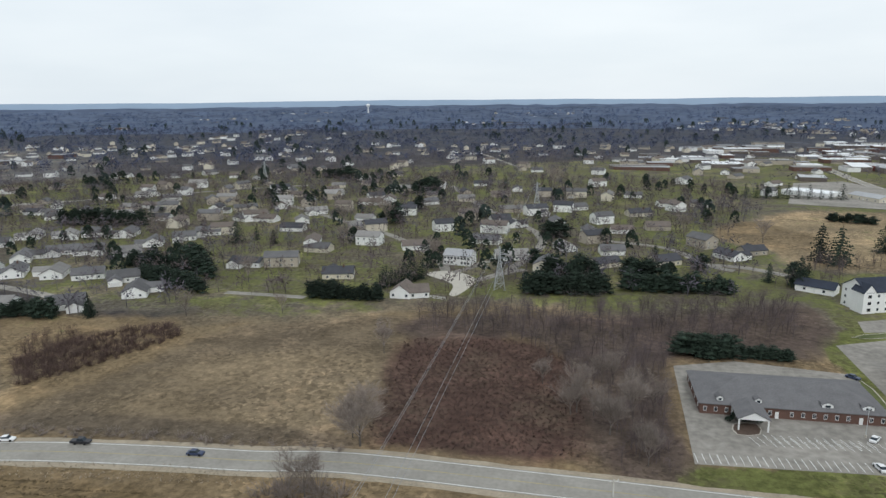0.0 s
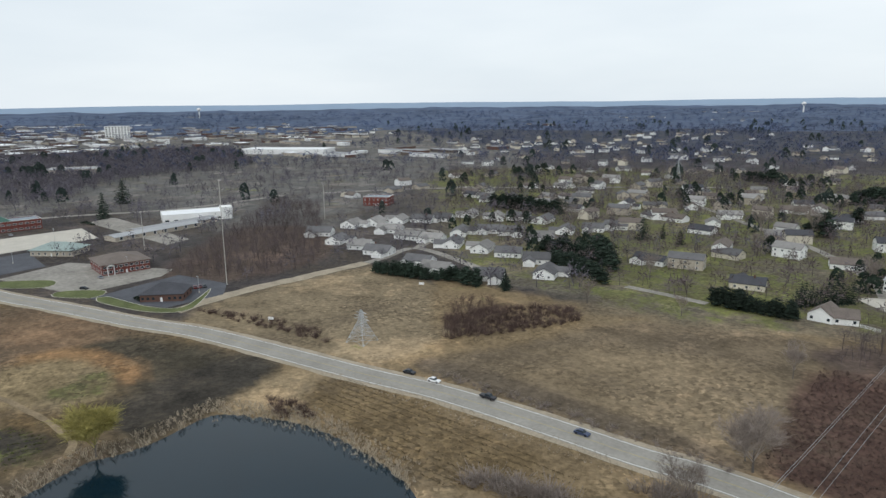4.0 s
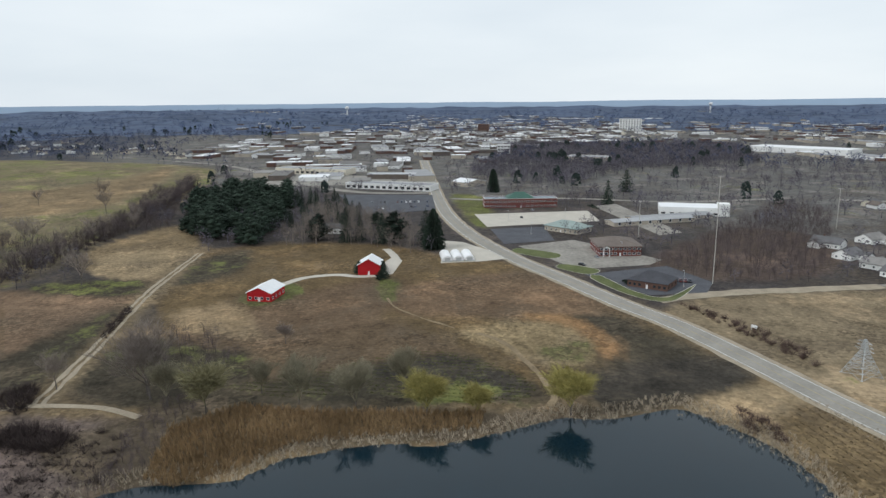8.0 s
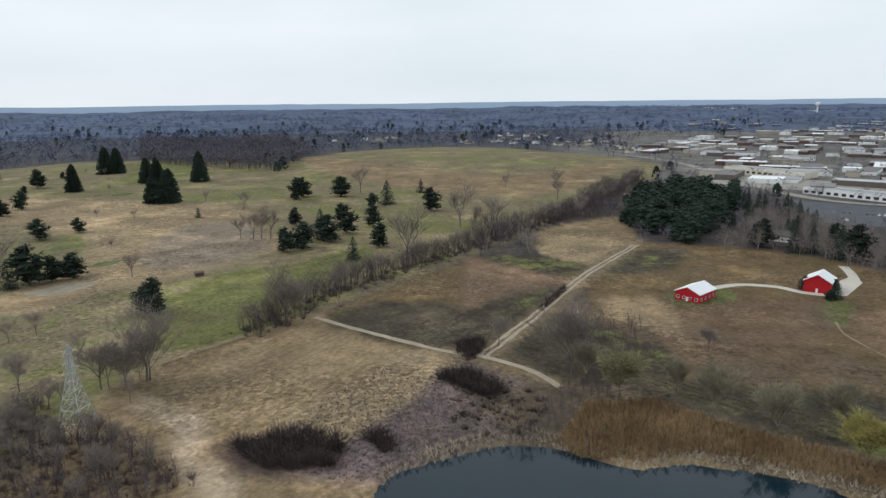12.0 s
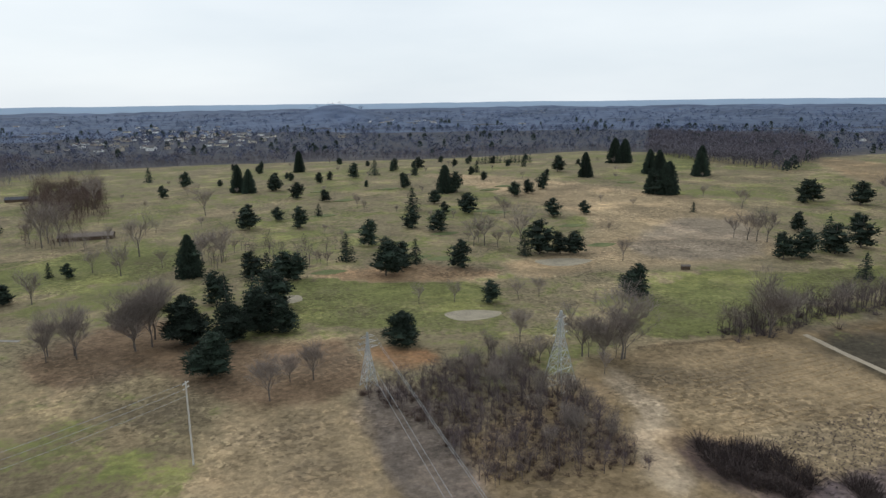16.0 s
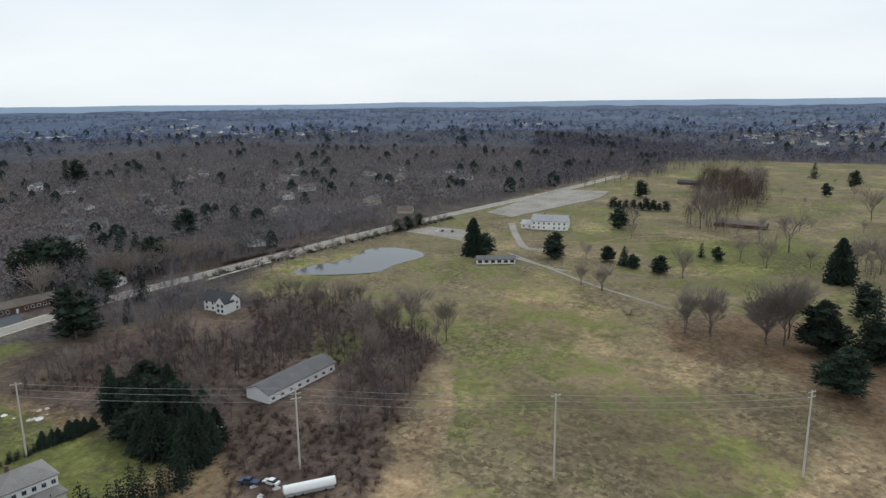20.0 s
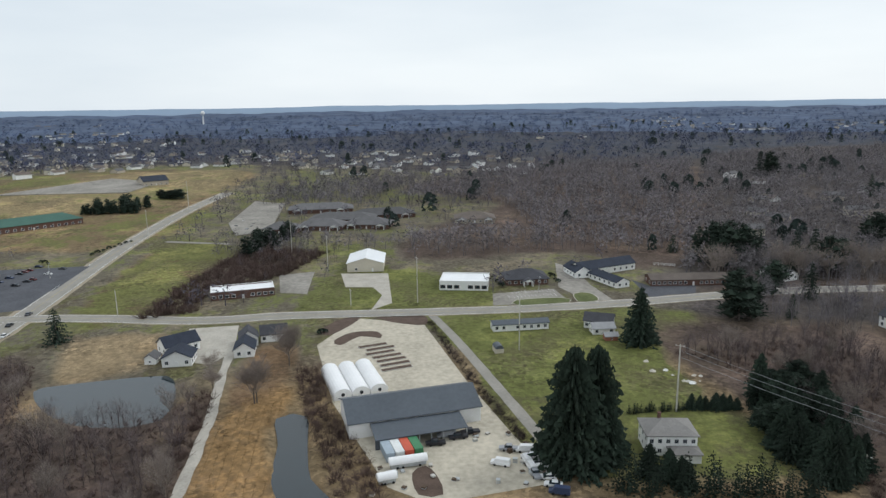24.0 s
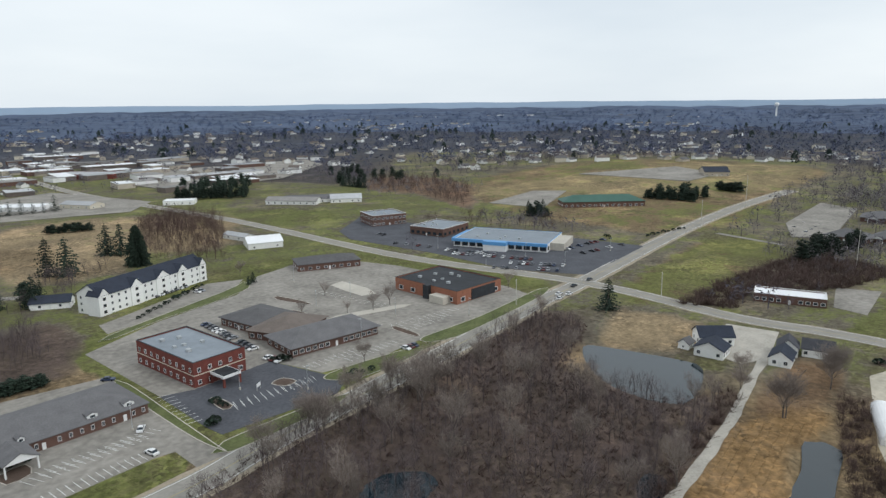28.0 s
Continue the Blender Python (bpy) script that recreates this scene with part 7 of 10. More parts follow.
# --- town: flat-roofed shops along the highway ---
TOWN = (
    ([(-793.8, -190.1), (-1138.6, -214.3), (-1092.8, 42.3), (-791.1, 16.4)], 48, 21, 0.8),
    ([(-1298.9, -428.3), (-1749.6, -408), (-1712.8, 265.9), (-1073.9, 148.1), (-1066.9, -98.2)], 55, 22, 0.8),
    ([(-1829.5, -310.1), (-2750.5, -21.3), (-2062.4, 1497.7), (-1222.2, 891.1), (-1494.8, 482.2)], 75, 23, 0.75),
    ([(244.1, 953.7), (329.8, 1271.1), (521.9, 1087.1), (557.9, 745.4), (408.6, 694.1), (317.4, 734.1)], 52, 24, 0.8),
    ([(-1115.8, 570.8), (-1102.6, 871.9), (-916.1, 996.7), (-841.3, 782.6)], 60, 25, 0.8),
    ([(-9.6, 931.2), (204.9, 1466.4), (537.2, 1494.5), (290.6, 796.1), (147.8, 825.6)], 55, 26, 0.8),
    ([(-981.3, -1.3), (-3509.8, 29.1), (-2763.2, 1005.3), (-1513.1, 444.1), (-1175.3, 94.8)], 60, 27, 0.8),
)
for k in range(22):
    r0, a0_ = rk.uniform(1700, 4300), rk.uniform(0, 2 * math.pi)
    c, w = (r0 * math.cos(a0_), r0 * math.sin(a0_)), rk.uniform(60, 190)
    OUTER.append(([(c[0] + w * math.cos(b), c[1] + w * math.sin(b)) for b in np.arange(6) * 1.047], 95, 500 + k, 0.7))
far_homes("far_shops", TOWN + tuple(OUTER[46:]), "flat-roofed shops and warehouses of the far town", "shops", True)
building("strip_mall", (-912.7, -167.5), (-870.9, -72.8), 28, 7, "flat", 0, CREAM, ROOF_PALE, "long cream shopping strip with grey roof", "shops", 1, 14, 0, wsize=(4, 2.6), win=WIN_DARK, doors=())
building("strip_mall", (-755.3, -64), (-714, 27.4), 24, 6, "flat", 0, TRIM, ROOF_PALE, "long low shopping strip with pale roof", "shops", 1, 14, 0, wsize=(4, 2.6), win=WIN_DARK, doors=())
building("warehouse", (-1217.2, 624.7), (-1079, 722.6), 60, 9, "flat", 0, TRIM, METAL_WHITE, "wide white warehouse beyond the woods", "warehouse", 1, 0, 0, doors=())
building("warehouse", (-1026.6, 244.7), (-997.7, 301.1), 40, 8, "flat", 0, TAN_WALL, ROOF_PALE, "pale flat-roofed warehouse behind woods", "warehouse", 1, 0, 0, doors=())
building("tower_block", (-1959, 625), (-1942.1, 683.6), 25, 33, "flat", 0, WHITE, ROOF_PALE, "tall white hotel tower in the distance", "tower", 7, 8, 0, wsize=(4, 2.2), win=WIN_DARK, doors=())
building("tower_block", (-1967.4, 218), (-1959.6, 246.2), 25, 26, "flat", 0, BRICK_D, ROOF_PALE, "dark office tower in the distance", "tower", 5, 5, 0, wsize=(4, 2.2), win=WIN_DARK, doors=())
building("tower_block", (-1198.2, 165.5), (-1194, 187.7), 14, 16, "flat", 0, TRIM, ROOF_PALE, "pale office block above the trees", "tower", 3, 4, 0, wsize=(4, 2.2), win=WIN_DARK, doors=())
building("mall", (308.6, 978.3), (362.5, 917), 40, 7, "flat", 0, BRICK, ROOF_PALE, "wide red-fronted store with pale roof", "shop", 1, 0, 0, doors=())


# ---- plants ----
CON_A = [(12.9, -240.6, 17.9), (22.7, -277.2, 22.4), (7.7, -304.8, 22.1), (-5.9, -283.1, 20.7), (-14.9, -279.5, 15.9), (6.2, -275, 17.6), (-4.2, -310.4, 21.1), (-12.6, -318.7, 20.2), (12.1, -332.2, 18.0), (-5.9, -373.8, 17.4), (-13.7, -370.1, 16.6), (-21.5, -368.9, 17.2), (-29.1, -366.5, 16.4), (25.9, -395.1, 20.4), (-61.5, -401, 18.1), (-82.8, -440, 19.8), (-76, -358.2, 23.6), (-87.9, -372.2, 17.1), (-98.9, -380.3, 15.8), (-57.8, -247.9, 15.5), (-120.3, -361.9, 18.4), (-111.5, -290.6, 12.4), (-167.6, -378.5, 16.6), (-178, -378.4, 23.8), (-189.6, -373.7, 14.9), (-199.3, -372.2, 15.8), (-183.4, -277.8, 16.2), (-179.9, -280.9, 13.5)]
CON_B = [(176.4, -370.3, 17.5), (145.3, -377.5, 10.1), (133.2, -372.1, 12.3), (126.9, -368.8, 8.7), (110.7, -365.3, 10.9), (91.4, -412.3, 9.4), (101.7, -416.9, 9.5), (-9.3, -528.3, 20.9), (-31.9, -556.7, 12.3), (-46.1, -519.6, 18.4), (-65.7, -565.3, 11.0), (-80.7, -636, 12.4), (-58.1, -663.5, 17.5), (-42.8, -727.9, 20.4), (-15.5, -723.7, 25.3), (-4.9, -735.2, 29.6), (48.9, -797.4, 19.5), (66.8, -725.8, 14.0), (95, -885.8, 19.4), (-84.6, -910.8, 28.7), (-92.3, -768.9, 13.5), (-135.5, -793.9, 19.7), (-164.2, -812, 20.2), (-198.9, -857.1, 16.9), (-233.8, -863.6, 17.2), (-169.6, -680.3, 16.0), (-144.6, -560.4, 21.4), (-125, -489.4, 15.6)]
CON_C = [(-140.2, -471.1, 17.4), (-171.1, -584.2, 13.9), (-197.7, -637.3, 28.1), (-208.3, -635.3, 22.3), (-185.3, -532.8, 18.9), (-166.5, -539, 10.9), (-281.1, -775.6, 15.8), (-254.1, -596.7, 14.8), (-270.4, -601, 15.0), (-294.2, -619.2, 18.0), (-363.1, -821.6, 15.7), (-243.1, -493.7, 16.5), (-271.7, -493.8, 12.4), (-373.2, -745, 21.8), (-378.3, -686, 28.8), (-496.4, -820.4, 35.1), (-509.7, -817.5, 33.6), (-468.9, -698.2, 26.4), (-471.2, -682.3, 29.0), (-378.6, -553.4, 22.3), (-391.6, -551, 32.0), (-504.6, -651.4, 34.6), (-358.1, -469.2, 9.3), (-305.8, -316.5, 17.9), (-319.6, -314.8, 19.8), (-379.4, -380.5, 15.1), (-346.8, -324.3, 23.4), (-344.1, -316.2, 20.6)]
CON_D = [(-373.1, -324.2, 22.6), (-425.1, -373.6, 12.4), (-309.8, -264.9, 15.2), (-348.4, -274.9, 17.7), (-404.7, -324, 18.2), (-475.9, -381.1, 13.9), (-493.5, -378.2, 22.9), (-503.5, -442.4, 22.3), (-469.7, -466.6, 23.1), (-482.6, -470.8, 21.2), (-565.2, -389.5, 15.6), (-486.2, -324.8, 22.6), (-463.8, -689.5, 29.0), (-462.2, -668.5, 28.3), (-388.1, -550.6, 30.6), (-379.1, -559.1, 24.8), (-500.4, -647.2, 28.5), (-180.7, -276.3, 18.4), (221.4, -350.1, 24.3), (216.4, -356.9, 14.9), (175.9, -369, 16.0), (145.8, -378.8, 10.1), (133.9, -372.8, 11.3), (127, -369.1, 9.1), (110.5, -365.6, 10.9), (176.2, -482.1, 18.1), (27, -392.7, 24.7), (216.4, -649.4, 18.0)]
CON_E = [(165, -35.9, 33.4), (169.4, -43.2, 31.9), (162.2, -31.7, 17.2), (165.7, -45.9, 16.1), (162.3, -38.2, 19.9), (253.1, -81.9, 23.9), (271.1, 151, 15.4), (415.9, -154.9, 11.8), (-433.5, 17.2, 26.9), (-452.1, 12.8, 24.0), (-361.2, -13.2, 10.3), (-605.6, 183.1, 23.3), (-686.5, 226.8, 24.0), (-705.1, 92.3, 24.8), (-223.7, 252.3, 9.1), (-236, 244, 9.1), (169, 452.1, 21.2), (175, 444.9, 21.9), (169.5, 408, 25.3), (123.8, 420.4, 23.2), (97.8, 359.4, 16.6), (192.4, 319.9, 6.0), (187.6, 316.6, 5.9), (463.4, 318.6, 15.8), (460.8, 330.9, 13.9)]
for k, group in enumerate((CON_A, CON_B, CON_C, CON_D, CON_E)):
    pick = SPRUCES if k == 4 else PINES
    for i, (x, y, h) in enumerate(group):
        meshes = SPRUCES if i % 4 == 2 else pick
        if h > 24:
            meshes = SPRUCE_BIG + SPRUCE_BIG
        grove("conifer", [meshes[i % 3]], [(x, y)], [h], ("spreading dark pine on pale winter grass" if meshes is PINES else "dark pointed spruce on winter grass"), "tree", "conifers", 100 * k + i, 1.08 if meshes is PINES else 1.0 if h > 24 else 1.3)


def row(p, q, n, h, seed, wide=1.0, meshes=None, label="dense dark conifer in a planted row", jitter=0.6):
    """A close-planted row: single trees where they are few, else one hedge."""
    rng = random.Random(seed)
    pl = [(p[0] + (q[0] - p[0]) * (i + 0.5) / n + rng.uniform(-jitter, jitter), p[1] + (q[1] - p[1]) * (i + 0.5) / n + rng.uniform(-jitter, jitter)) for i in range(n)]
    if n < 9:
        return grove("conifer", meshes or SPRUCES, pl, h, label, "tree", "planted conifer rows", seed, wide)
    hs = np.array([rng.uniform(0.75, 1.2) for _ in pl]) * h / 10
    joined("conifer_row", PINE_T if meshes is PINES else SPRUCE_T, np.array(pl), hs * wide, np.array([rng.uniform(0, 6.28) for _ in pl]), PINE, "close dark row of planted conifers", "conifers", heights=hs)


row((-296.8, 225.6), (-267.3, 234.5), 15, 9, 1, 1.25, PINES)
row((-266.6, 234.9), (-249.5, 245.7), 9, 8, 2, 1.25, PINES)
row((-411, 447.9), (-377.3, 451.5), 11, 13, 3, 1.3, PINES)
row((-375.9, 453.3), (-340.4, 453.9), 11, 13, 4, 1.3, PINES)
row((-136.8, 296.1), (-100, 297.6), 17, 9.5, 5, 1.2, PINES)
row((-108.3, 317), (-90.9, 343.1), 12, 11, 6, 1.3)
row((-34.4, 323.1), (4.7, 328.8), 14, 13, 7, 1.4, PINES)
row((-27, 351.8), (0.6, 351.3), 9, 14, 8, 1.4, PINES)
row((12.9, 337.5), (64.4, 340.4), 18, 11, 9, 1.4, PINES)
row((15.2, 365.9), (26.2, 356.3), 4, 12, 10, 1.4, PINES)
row((-241.8, 314.1), (-191, 292.6), 12, 11, 11, 1.5, PINES)
row((-268.6, 337.8), (-221.4, 333.2), 12, 10, 12, 1.4, PINES)
row((29.7, 252.8), (49.5, 253.4), 10, 9, 13, 1.7, PINES)
row((51.5, 253.8), (69.6, 254.1), 9, 6, 14, 1.7, PINES)
row((-328.5, -903), (-404, -886.1), 15, 11, 15, 1.3)
row((-265.5, 336.4), (-229.2, 336.9), 10, 9, 16, 1.6, PINES)
row((-242, 360.7), (-201.7, 316), 6, 12, 17, 1.5, PINES)
row((193.4, -59.2), (195, -78.9), 16, 3.2, 18, 1.5)
row((195, -78.9), (194.7, -94.3), 7, 5, 19, 1.6)
row((150.5, -44), (146.3, -92), 15, 11, 20, 1.25, jitter=1.6)
row((172.9, -93.9), (148.3, -97.2), 8, 12, 21, 1.25, jitter=2.5)
row((202.4, -102.7), (168.6, -101.1), 8, 13, 22, 1.2, jitter=2.5)
row((156.6, -55.3), (152, -62.1), 6, 8, 23, 1.4, jitter=2)
row((312.1, -387.2), (312.7, -419.7), 6, 9, 24, 1.3, PINES)
row((218.8, -573.8), (168.2, -578.1), 9, 10, 25, 1.4, PINES)
row((603.6, 298.7), (608.3, 251.5), 12, 10, 26, 1.4, PINES)
row((684.1, 260.2), (685.1, 238.6), 6, 10, 27, 1.5, PINES)
row((319.4, 662.3), (380.5, 631.1), 12, 13, 28, 1.4, PINES)
row((498.2, 619.3), (498.9, 576), 5, 17, 29, 1.3)
row((168.6, 564.2), (198.7, 552.6), 8, 7, 30, 1.5, PINES)
row((-325.9, 785.1), (-288.3, 772.5), 5, 16, 31, 1.5, PINES)
row((-185.4, 676.2), (-162.4, 679.9), 5, 15, 32, 1.5, PINES)
row((128.7, 685.6), (219.1, 681.9), 10, 14, 33, 1.3)
row((-36, 464.7), (-24.4, 462.9), 4, 13, 34, 1.4, PINES)
for i, (x, y, h) in enumerate([(-153.6, 499.4, 18.4), (-163.1, 497.7, 10.1), (-151.5, 563.6, 14.3), (-96.9, 712.7, 13.8), (-211, 409.8, 9.8), (-228.7, 419.9, 10.1), (-237.2, 244.9, 10.4), (-242.2, 243.9, 10.5), (-253.6, 243.3, 8.8), (-219.6, 248.4, 10.7), (-237.3, 408.7, 16.7), (32.7, 409, 10.2), (54.8, 385.8, 11.1), (-35.8, 381.9, 11.0), (96.6, 364.3, 13.5), (102, 362.2, 13.5), (85.4, 367.7, 10.8), (132, 413.7, 23.1)]):
    grove("conifer", [(PINES + SPRUCES)[i % 6]], [(x, y)], [h], "dark evergreen between suburban houses", "tree", "suburban evergreens", 500 + i, 1.2)

# pine wood by the farm
PINEWOOD = [(-508.9, -166.3), (-643.5, -194.6), (-717.4, -161.2), (-689.4, -110.7), (-541.3, -95.2), (-445.4, -92.5)]
pw = scatter(PINEWOOD, 9.5, 61)
ph = np.random.default_rng(61).uniform(0.9, 2.3, len(pw))
joined("pine_wood", PINE_T, pw, ph * 1.25, ph * 50, PINE, "dense dark pine wood beside the farm", "pines", heights=ph)
grove("conifer", SPRUCES, scatter([(-528.8, -95.3), (-689.4, -110.7), (-663.3, -63.5), (-474, -7.8), (-468.3, -46.7)], 18, 62).tolist(), 14, "dark spruce near the farmhouse", "tree", "farm spruces", 62)

# single bare trees
BARE_A = [(-212.4, -85.1, 26.7), (-261.2, -49.8, 9.8), (61.9, -274.1, 20.5), (72.4, -274.8, 15.5), (41.7, -276.2, 23.0), (36, -279.1, 27.0), (-20.7, -225.3, 15.3), (-12.8, -226.4, 10.6), (-5.2, -212.8, 17.1), (136.6, -319.5, 12.5), (123.7, -315.1, 15.2), (97.1, -361, 20.0), (80.6, -421.4, 15.2), (64.1, -408.2, 20.2), (125.6, -508.3, 34.5), (115.7, -513.3, 32.4), (121.6, -685.1, 36.5), (59.8, -457.2, 30.6), (10.4, -423.3, 24.4), (21.1, -424.9, 20.8), (43.5, -420.3, 13.1), (24.2, -606.1, 26.6), (-102.4, -590, 14.7), (-78.8, -299.8, 11.2), (-95.6, -297.4, 11.3), (-126.5, -293, 11.0), (-136.7, -291.5, 11.6), (-215.9, -344.9, 16.3)]
BARE_B = [(-132.1, -208.1, 20.6), (-123.6, -209.2, 18.1), (-118.4, -215, 20.5), (-102.9, -236.8, 15.5), (-204.5, -500.2, 19.0), (-176.1, -402.3, 29.2), (-154.9, -414.2, 23.5), (-147.8, -415.3, 21.5), (148.1, -212.1, 20.3), (165.7, -213, 22.3), (169.3, -202.5, 19.4), (178.9, -196.3, 18.3), (215.9, -208.1, 16.3), (124.1, -315.3, 13.8), (137.4, -319.6, 12.5), (157.7, -375, 12.7), (42.5, -279.8, 26.0), (63.4, -278.3, 22.2), (73.1, -280.6, 18.6), (35.6, -288.1, 27.9), (125.5, -526, 33.4), (168.1, -486.9, 20.5), (-62.8, 163.4, 19.8), (-66.5, 167.6, 12.3), (-78, 232.7, 13.6), (4.5, 184.2, 14.3), (11.2, 196.4, 15.1), (-4.8, 205, 13.7)]
BARE_C = [(208, 56.9, 15.2), (243.5, 52.4, 16.1), (233.4, 78.5, 9.1), (208.5, 56.3, 16.3), (220.6, 73.8, 8.7), (239.9, 51.7, 16.0), (127.5, 160.9, 15.6), (108.6, 154, 16.3), (90.9, 154.6, 13.1), (144.4, 147.9, 16.6), (154.4, 149.8, 16.2), (175.6, 147.7, 12.8), (194.5, 336.3, 10.3), (173.7, 250.2, 8.2), (200.5, 268.2, 8.4), (189.8, 237.9, 6.9), (200.3, 232.2, 10.5), (211.5, 232.8, 11.9), (155.7, 187.1, 9.0), (271.8, 208.2, 10.7), (-215.9, -87.2, 28.0), (-223.1, -119.7, 13.9), (-457.6, -245.8, 22.8), (-362.8, -173, 21.4), (-598.2, -255.9, 22.8), (-437.6, -266.5, 33.8), (-467.1, -255.9, 23.4), (-323.9, -235.3, 35.6)]
BARE_D = [(-321.5, -377.3, 17.4), (-324.8, -368.2, 21.6), (-327.1, -362.1, 21.5), (-332.2, -358.5, 25.8), (-198.2, -209.1, 28.8), (-130.7, -207.8, 29.4), (-534.7, -442.7, 30.3), (-405.4, -468.3, 19.0), (-283.6, 390.7, 25.6), (-654.5, -280.8, 24.8), (-636.9, -331, 17.5), (-17.2, 215.9, 10.2), (-7, 194.5, 11.2), (13.4, 176.3, 10.4), (-67.4, 136.7, 13.9), (-96.5, 392.3, 14.4), (-179.3, 316.6, 17.9), (-178.2, 258.3, 14.2), (-137.7, 270.5, 11.0), (-180.1, 459.7, 26.1), (-174.9, 508.4, 23.6), (-45.9, 698.3, 30.6), (56.2, 481.4, 19.3), (104.1, 471.2, 19.2), (-53.3, 319.4, 8.8), (-94.6, 386.8, 14.2), (-158.9, 493.9, 22.9), (-165.4, 419.7, 16.0)]
BARE_E = [(67.0, -415.7, 9), (23.8, -432.8, 13), (15.1, -430.6, 13), (9.2, -435.8, 12), (2.8, -448.2, 11), (-43.5, -399.6, 10), (-48.6, -392.3, 11), (-69.7, -468.4, 8), (-160.8, -405.8, 14), (-153.5, -422.4, 11), (-148.6, -427.5, 9), (-174.0, -417.0, 12), (-409.5, -523.6, 13), (137.4, -527.4, 19), (156.3, -450.5, 13), (100.3, -372.4, 11), (184.8, -797.7, 14), (163.1, -767.5, 15), (146.4, -762.6, 15), (132.2, -744.9, 16), (168.2, -746.5, 14), (149.1, -732.4, 15)]
for k, group in enumerate((BARE_A, BARE_B, BARE_C, BARE_D, BARE_E)):
    for i, (x, y, h) in enumerate(group):
        grove("bare_tree", [(BARE, BARE_WIDE, BARE)[i % 3][i % 2]], [(x, y)], [h], ("leafless broad tree on winter grass" if i % 3 == 1 else "leafless grey-brown tree in early spring"), "tree", "bare trees", 700 + 50 * k + i)
for (x, y, h), meshes, label in (((-190.4, 46.8, 15.4), WILLOWS, "yellow budding willow at the pond"), ((-192.8, 3.3, 14.8), WILLOWS, "yellow budding willow above the reeds"), ((-191.5, 18.6, 10.7), WILLOWS, "small yellow willow above the reeds"), ((-199.5, -64, 17.8), WILLOWS_G, "greening willow above the reeds"),
                                 ((-201.1, -36, 18), WILLOWS_N, "grey bare willow above the reeds"), ((-198.7, -18.2, 17), WILLOWS_N, "grey bare willow above the reeds"), ((-210.8, -3.5, 16.5), WILLOWS_N, "grey bare willow behind the reeds"), ((-207, -78, 16), WILLOWS_N, "grey bare willow at the reed bed's end"), ((-214, -50, 12), WILLOWS_N, "grey bare willow behind the reeds")):
    grove("willow", [meshes[0]], [(x, y)], [h], label, "tree", "pond willows", int(h * 10), 1.0)

# street trees beside the pond and tall woods across the road
grove("bare_tree", BARE_TALL, [(313.8 + 0.07 * (-268 - y), y + (3 if y % 2 else -2)) for y in range(-268, -395, -14)], 9, "slender leafless street tree beside the sidewalk", "tree", "street trees", 320)
grove("bare_tree", BARE_TALL, scatter([(334, -150), (338, -260), (362, -262), (362, -150)], 12, 321).tolist(), 17, "tall leafless tree across the road", "tree", "trees across the road", 321)
wood("woods", scatter([(333, -150), (336, -300), (338, -420), (420, -420), (400, -170)], 7, 322), 15, "tall leafless woods across the road", WOOD_BROWN, seed=322)
wood("woods", scatter([(258, -150), (262, -200), (292, -205), (314, -215), (316, -165), (296, -140)], 6, 323), 12, "leafless woods round the white house", WOOD_BROWN, seed=323)
brush("roadside_hedge", np.array([(333.5, -250 - 0.9 * i) for i in range(70)]), 2.2, "dark clipped hedge along the road", SCRUB, seed=324)

# hedgerows and thickets
HEDGE = np.array([(-188.5, -215.8), (-251.8, -227.6), (-313.6, -224.2), (-379.3, -221.2), (-467.9, -217.2), (-574.3, -215.3), (-777.9, -234.1)])
rg = np.random.default_rng(4)
hl_ = spline(HEDGE, 3.0)
hedge_pts = np.vstack([hl_ + rg.normal(0, 3.5, hl_.shape) for _ in range(3)])
wood("hedgerow", hedge_pts, 13, "bare hedgerow trees between field and golf course", TWIG_PURPLE, seed=2)
grove("bare_tree", BARE_TALL, (hl_[::6] + rg.normal(0, 4, hl_[::6].shape)).tolist(), 15, "tall leafless hedgerow tree", "tree", "hedgerow trees", 41)
brush("hedge_brush", hl_[rg.integers(0, len(hl_), 600)] + rg.normal(0, 5, (600, 2)), 2.6, "tangled brush under the hedgerow", TWIG_PURPLE, seed=3)
THICKET = [(67.4, 151.6), (115.3, 162.9), (165.6, 163.2), (250.9, 172.9), (243.3, 144.8), (201, 126.5), (197.5, 100.4), (207.2, 82.5), (218.2, 76.6), (145.7, 63.2), (160, 70), (120, 60), (60, 110)]
wood("thicket", scatter(THICKET, 4.3, 43, clear=[grown(POND_B, 5)]), 8.5, "dense bare thicket beside the road", TWIG_PURPLE, seed=4)
grove("bare_tree", BARE_TALL, scatter(THICKET, 21, 44, clear=[grown(POND_B, 8)]).tolist(), 13, "tall leafless tree standing in the thicket", "tree", "thicket trees", 44)
brush("thicket_brush", scatter(THICKET, 2.4, 45, clear=[grown(POND_B, 2), grown(POND_E, 1)]), 1.3, "reddish undergrowth of the thicket", TWIG_RED, TUFT, seed=5)
THICKET_B = [(235.2, 48.7), (236.8, 38.4), (199.1, 30.9), (175.3, 19.7), (150.5, 13.1), (148.8, 23.1), (176.4, 32.6), (206, 41.2)]
wood("thicket", scatter(THICKET_B, 3.5, 46), 5, "bare brush strip beside the narrow pond", TWIG_RED, seed=6)
brush("thicket_brush", scatter(THICKET_B, 2.2, 47), 2, "undergrowth beside the narrow pond", TWIG_RED, seed=7)
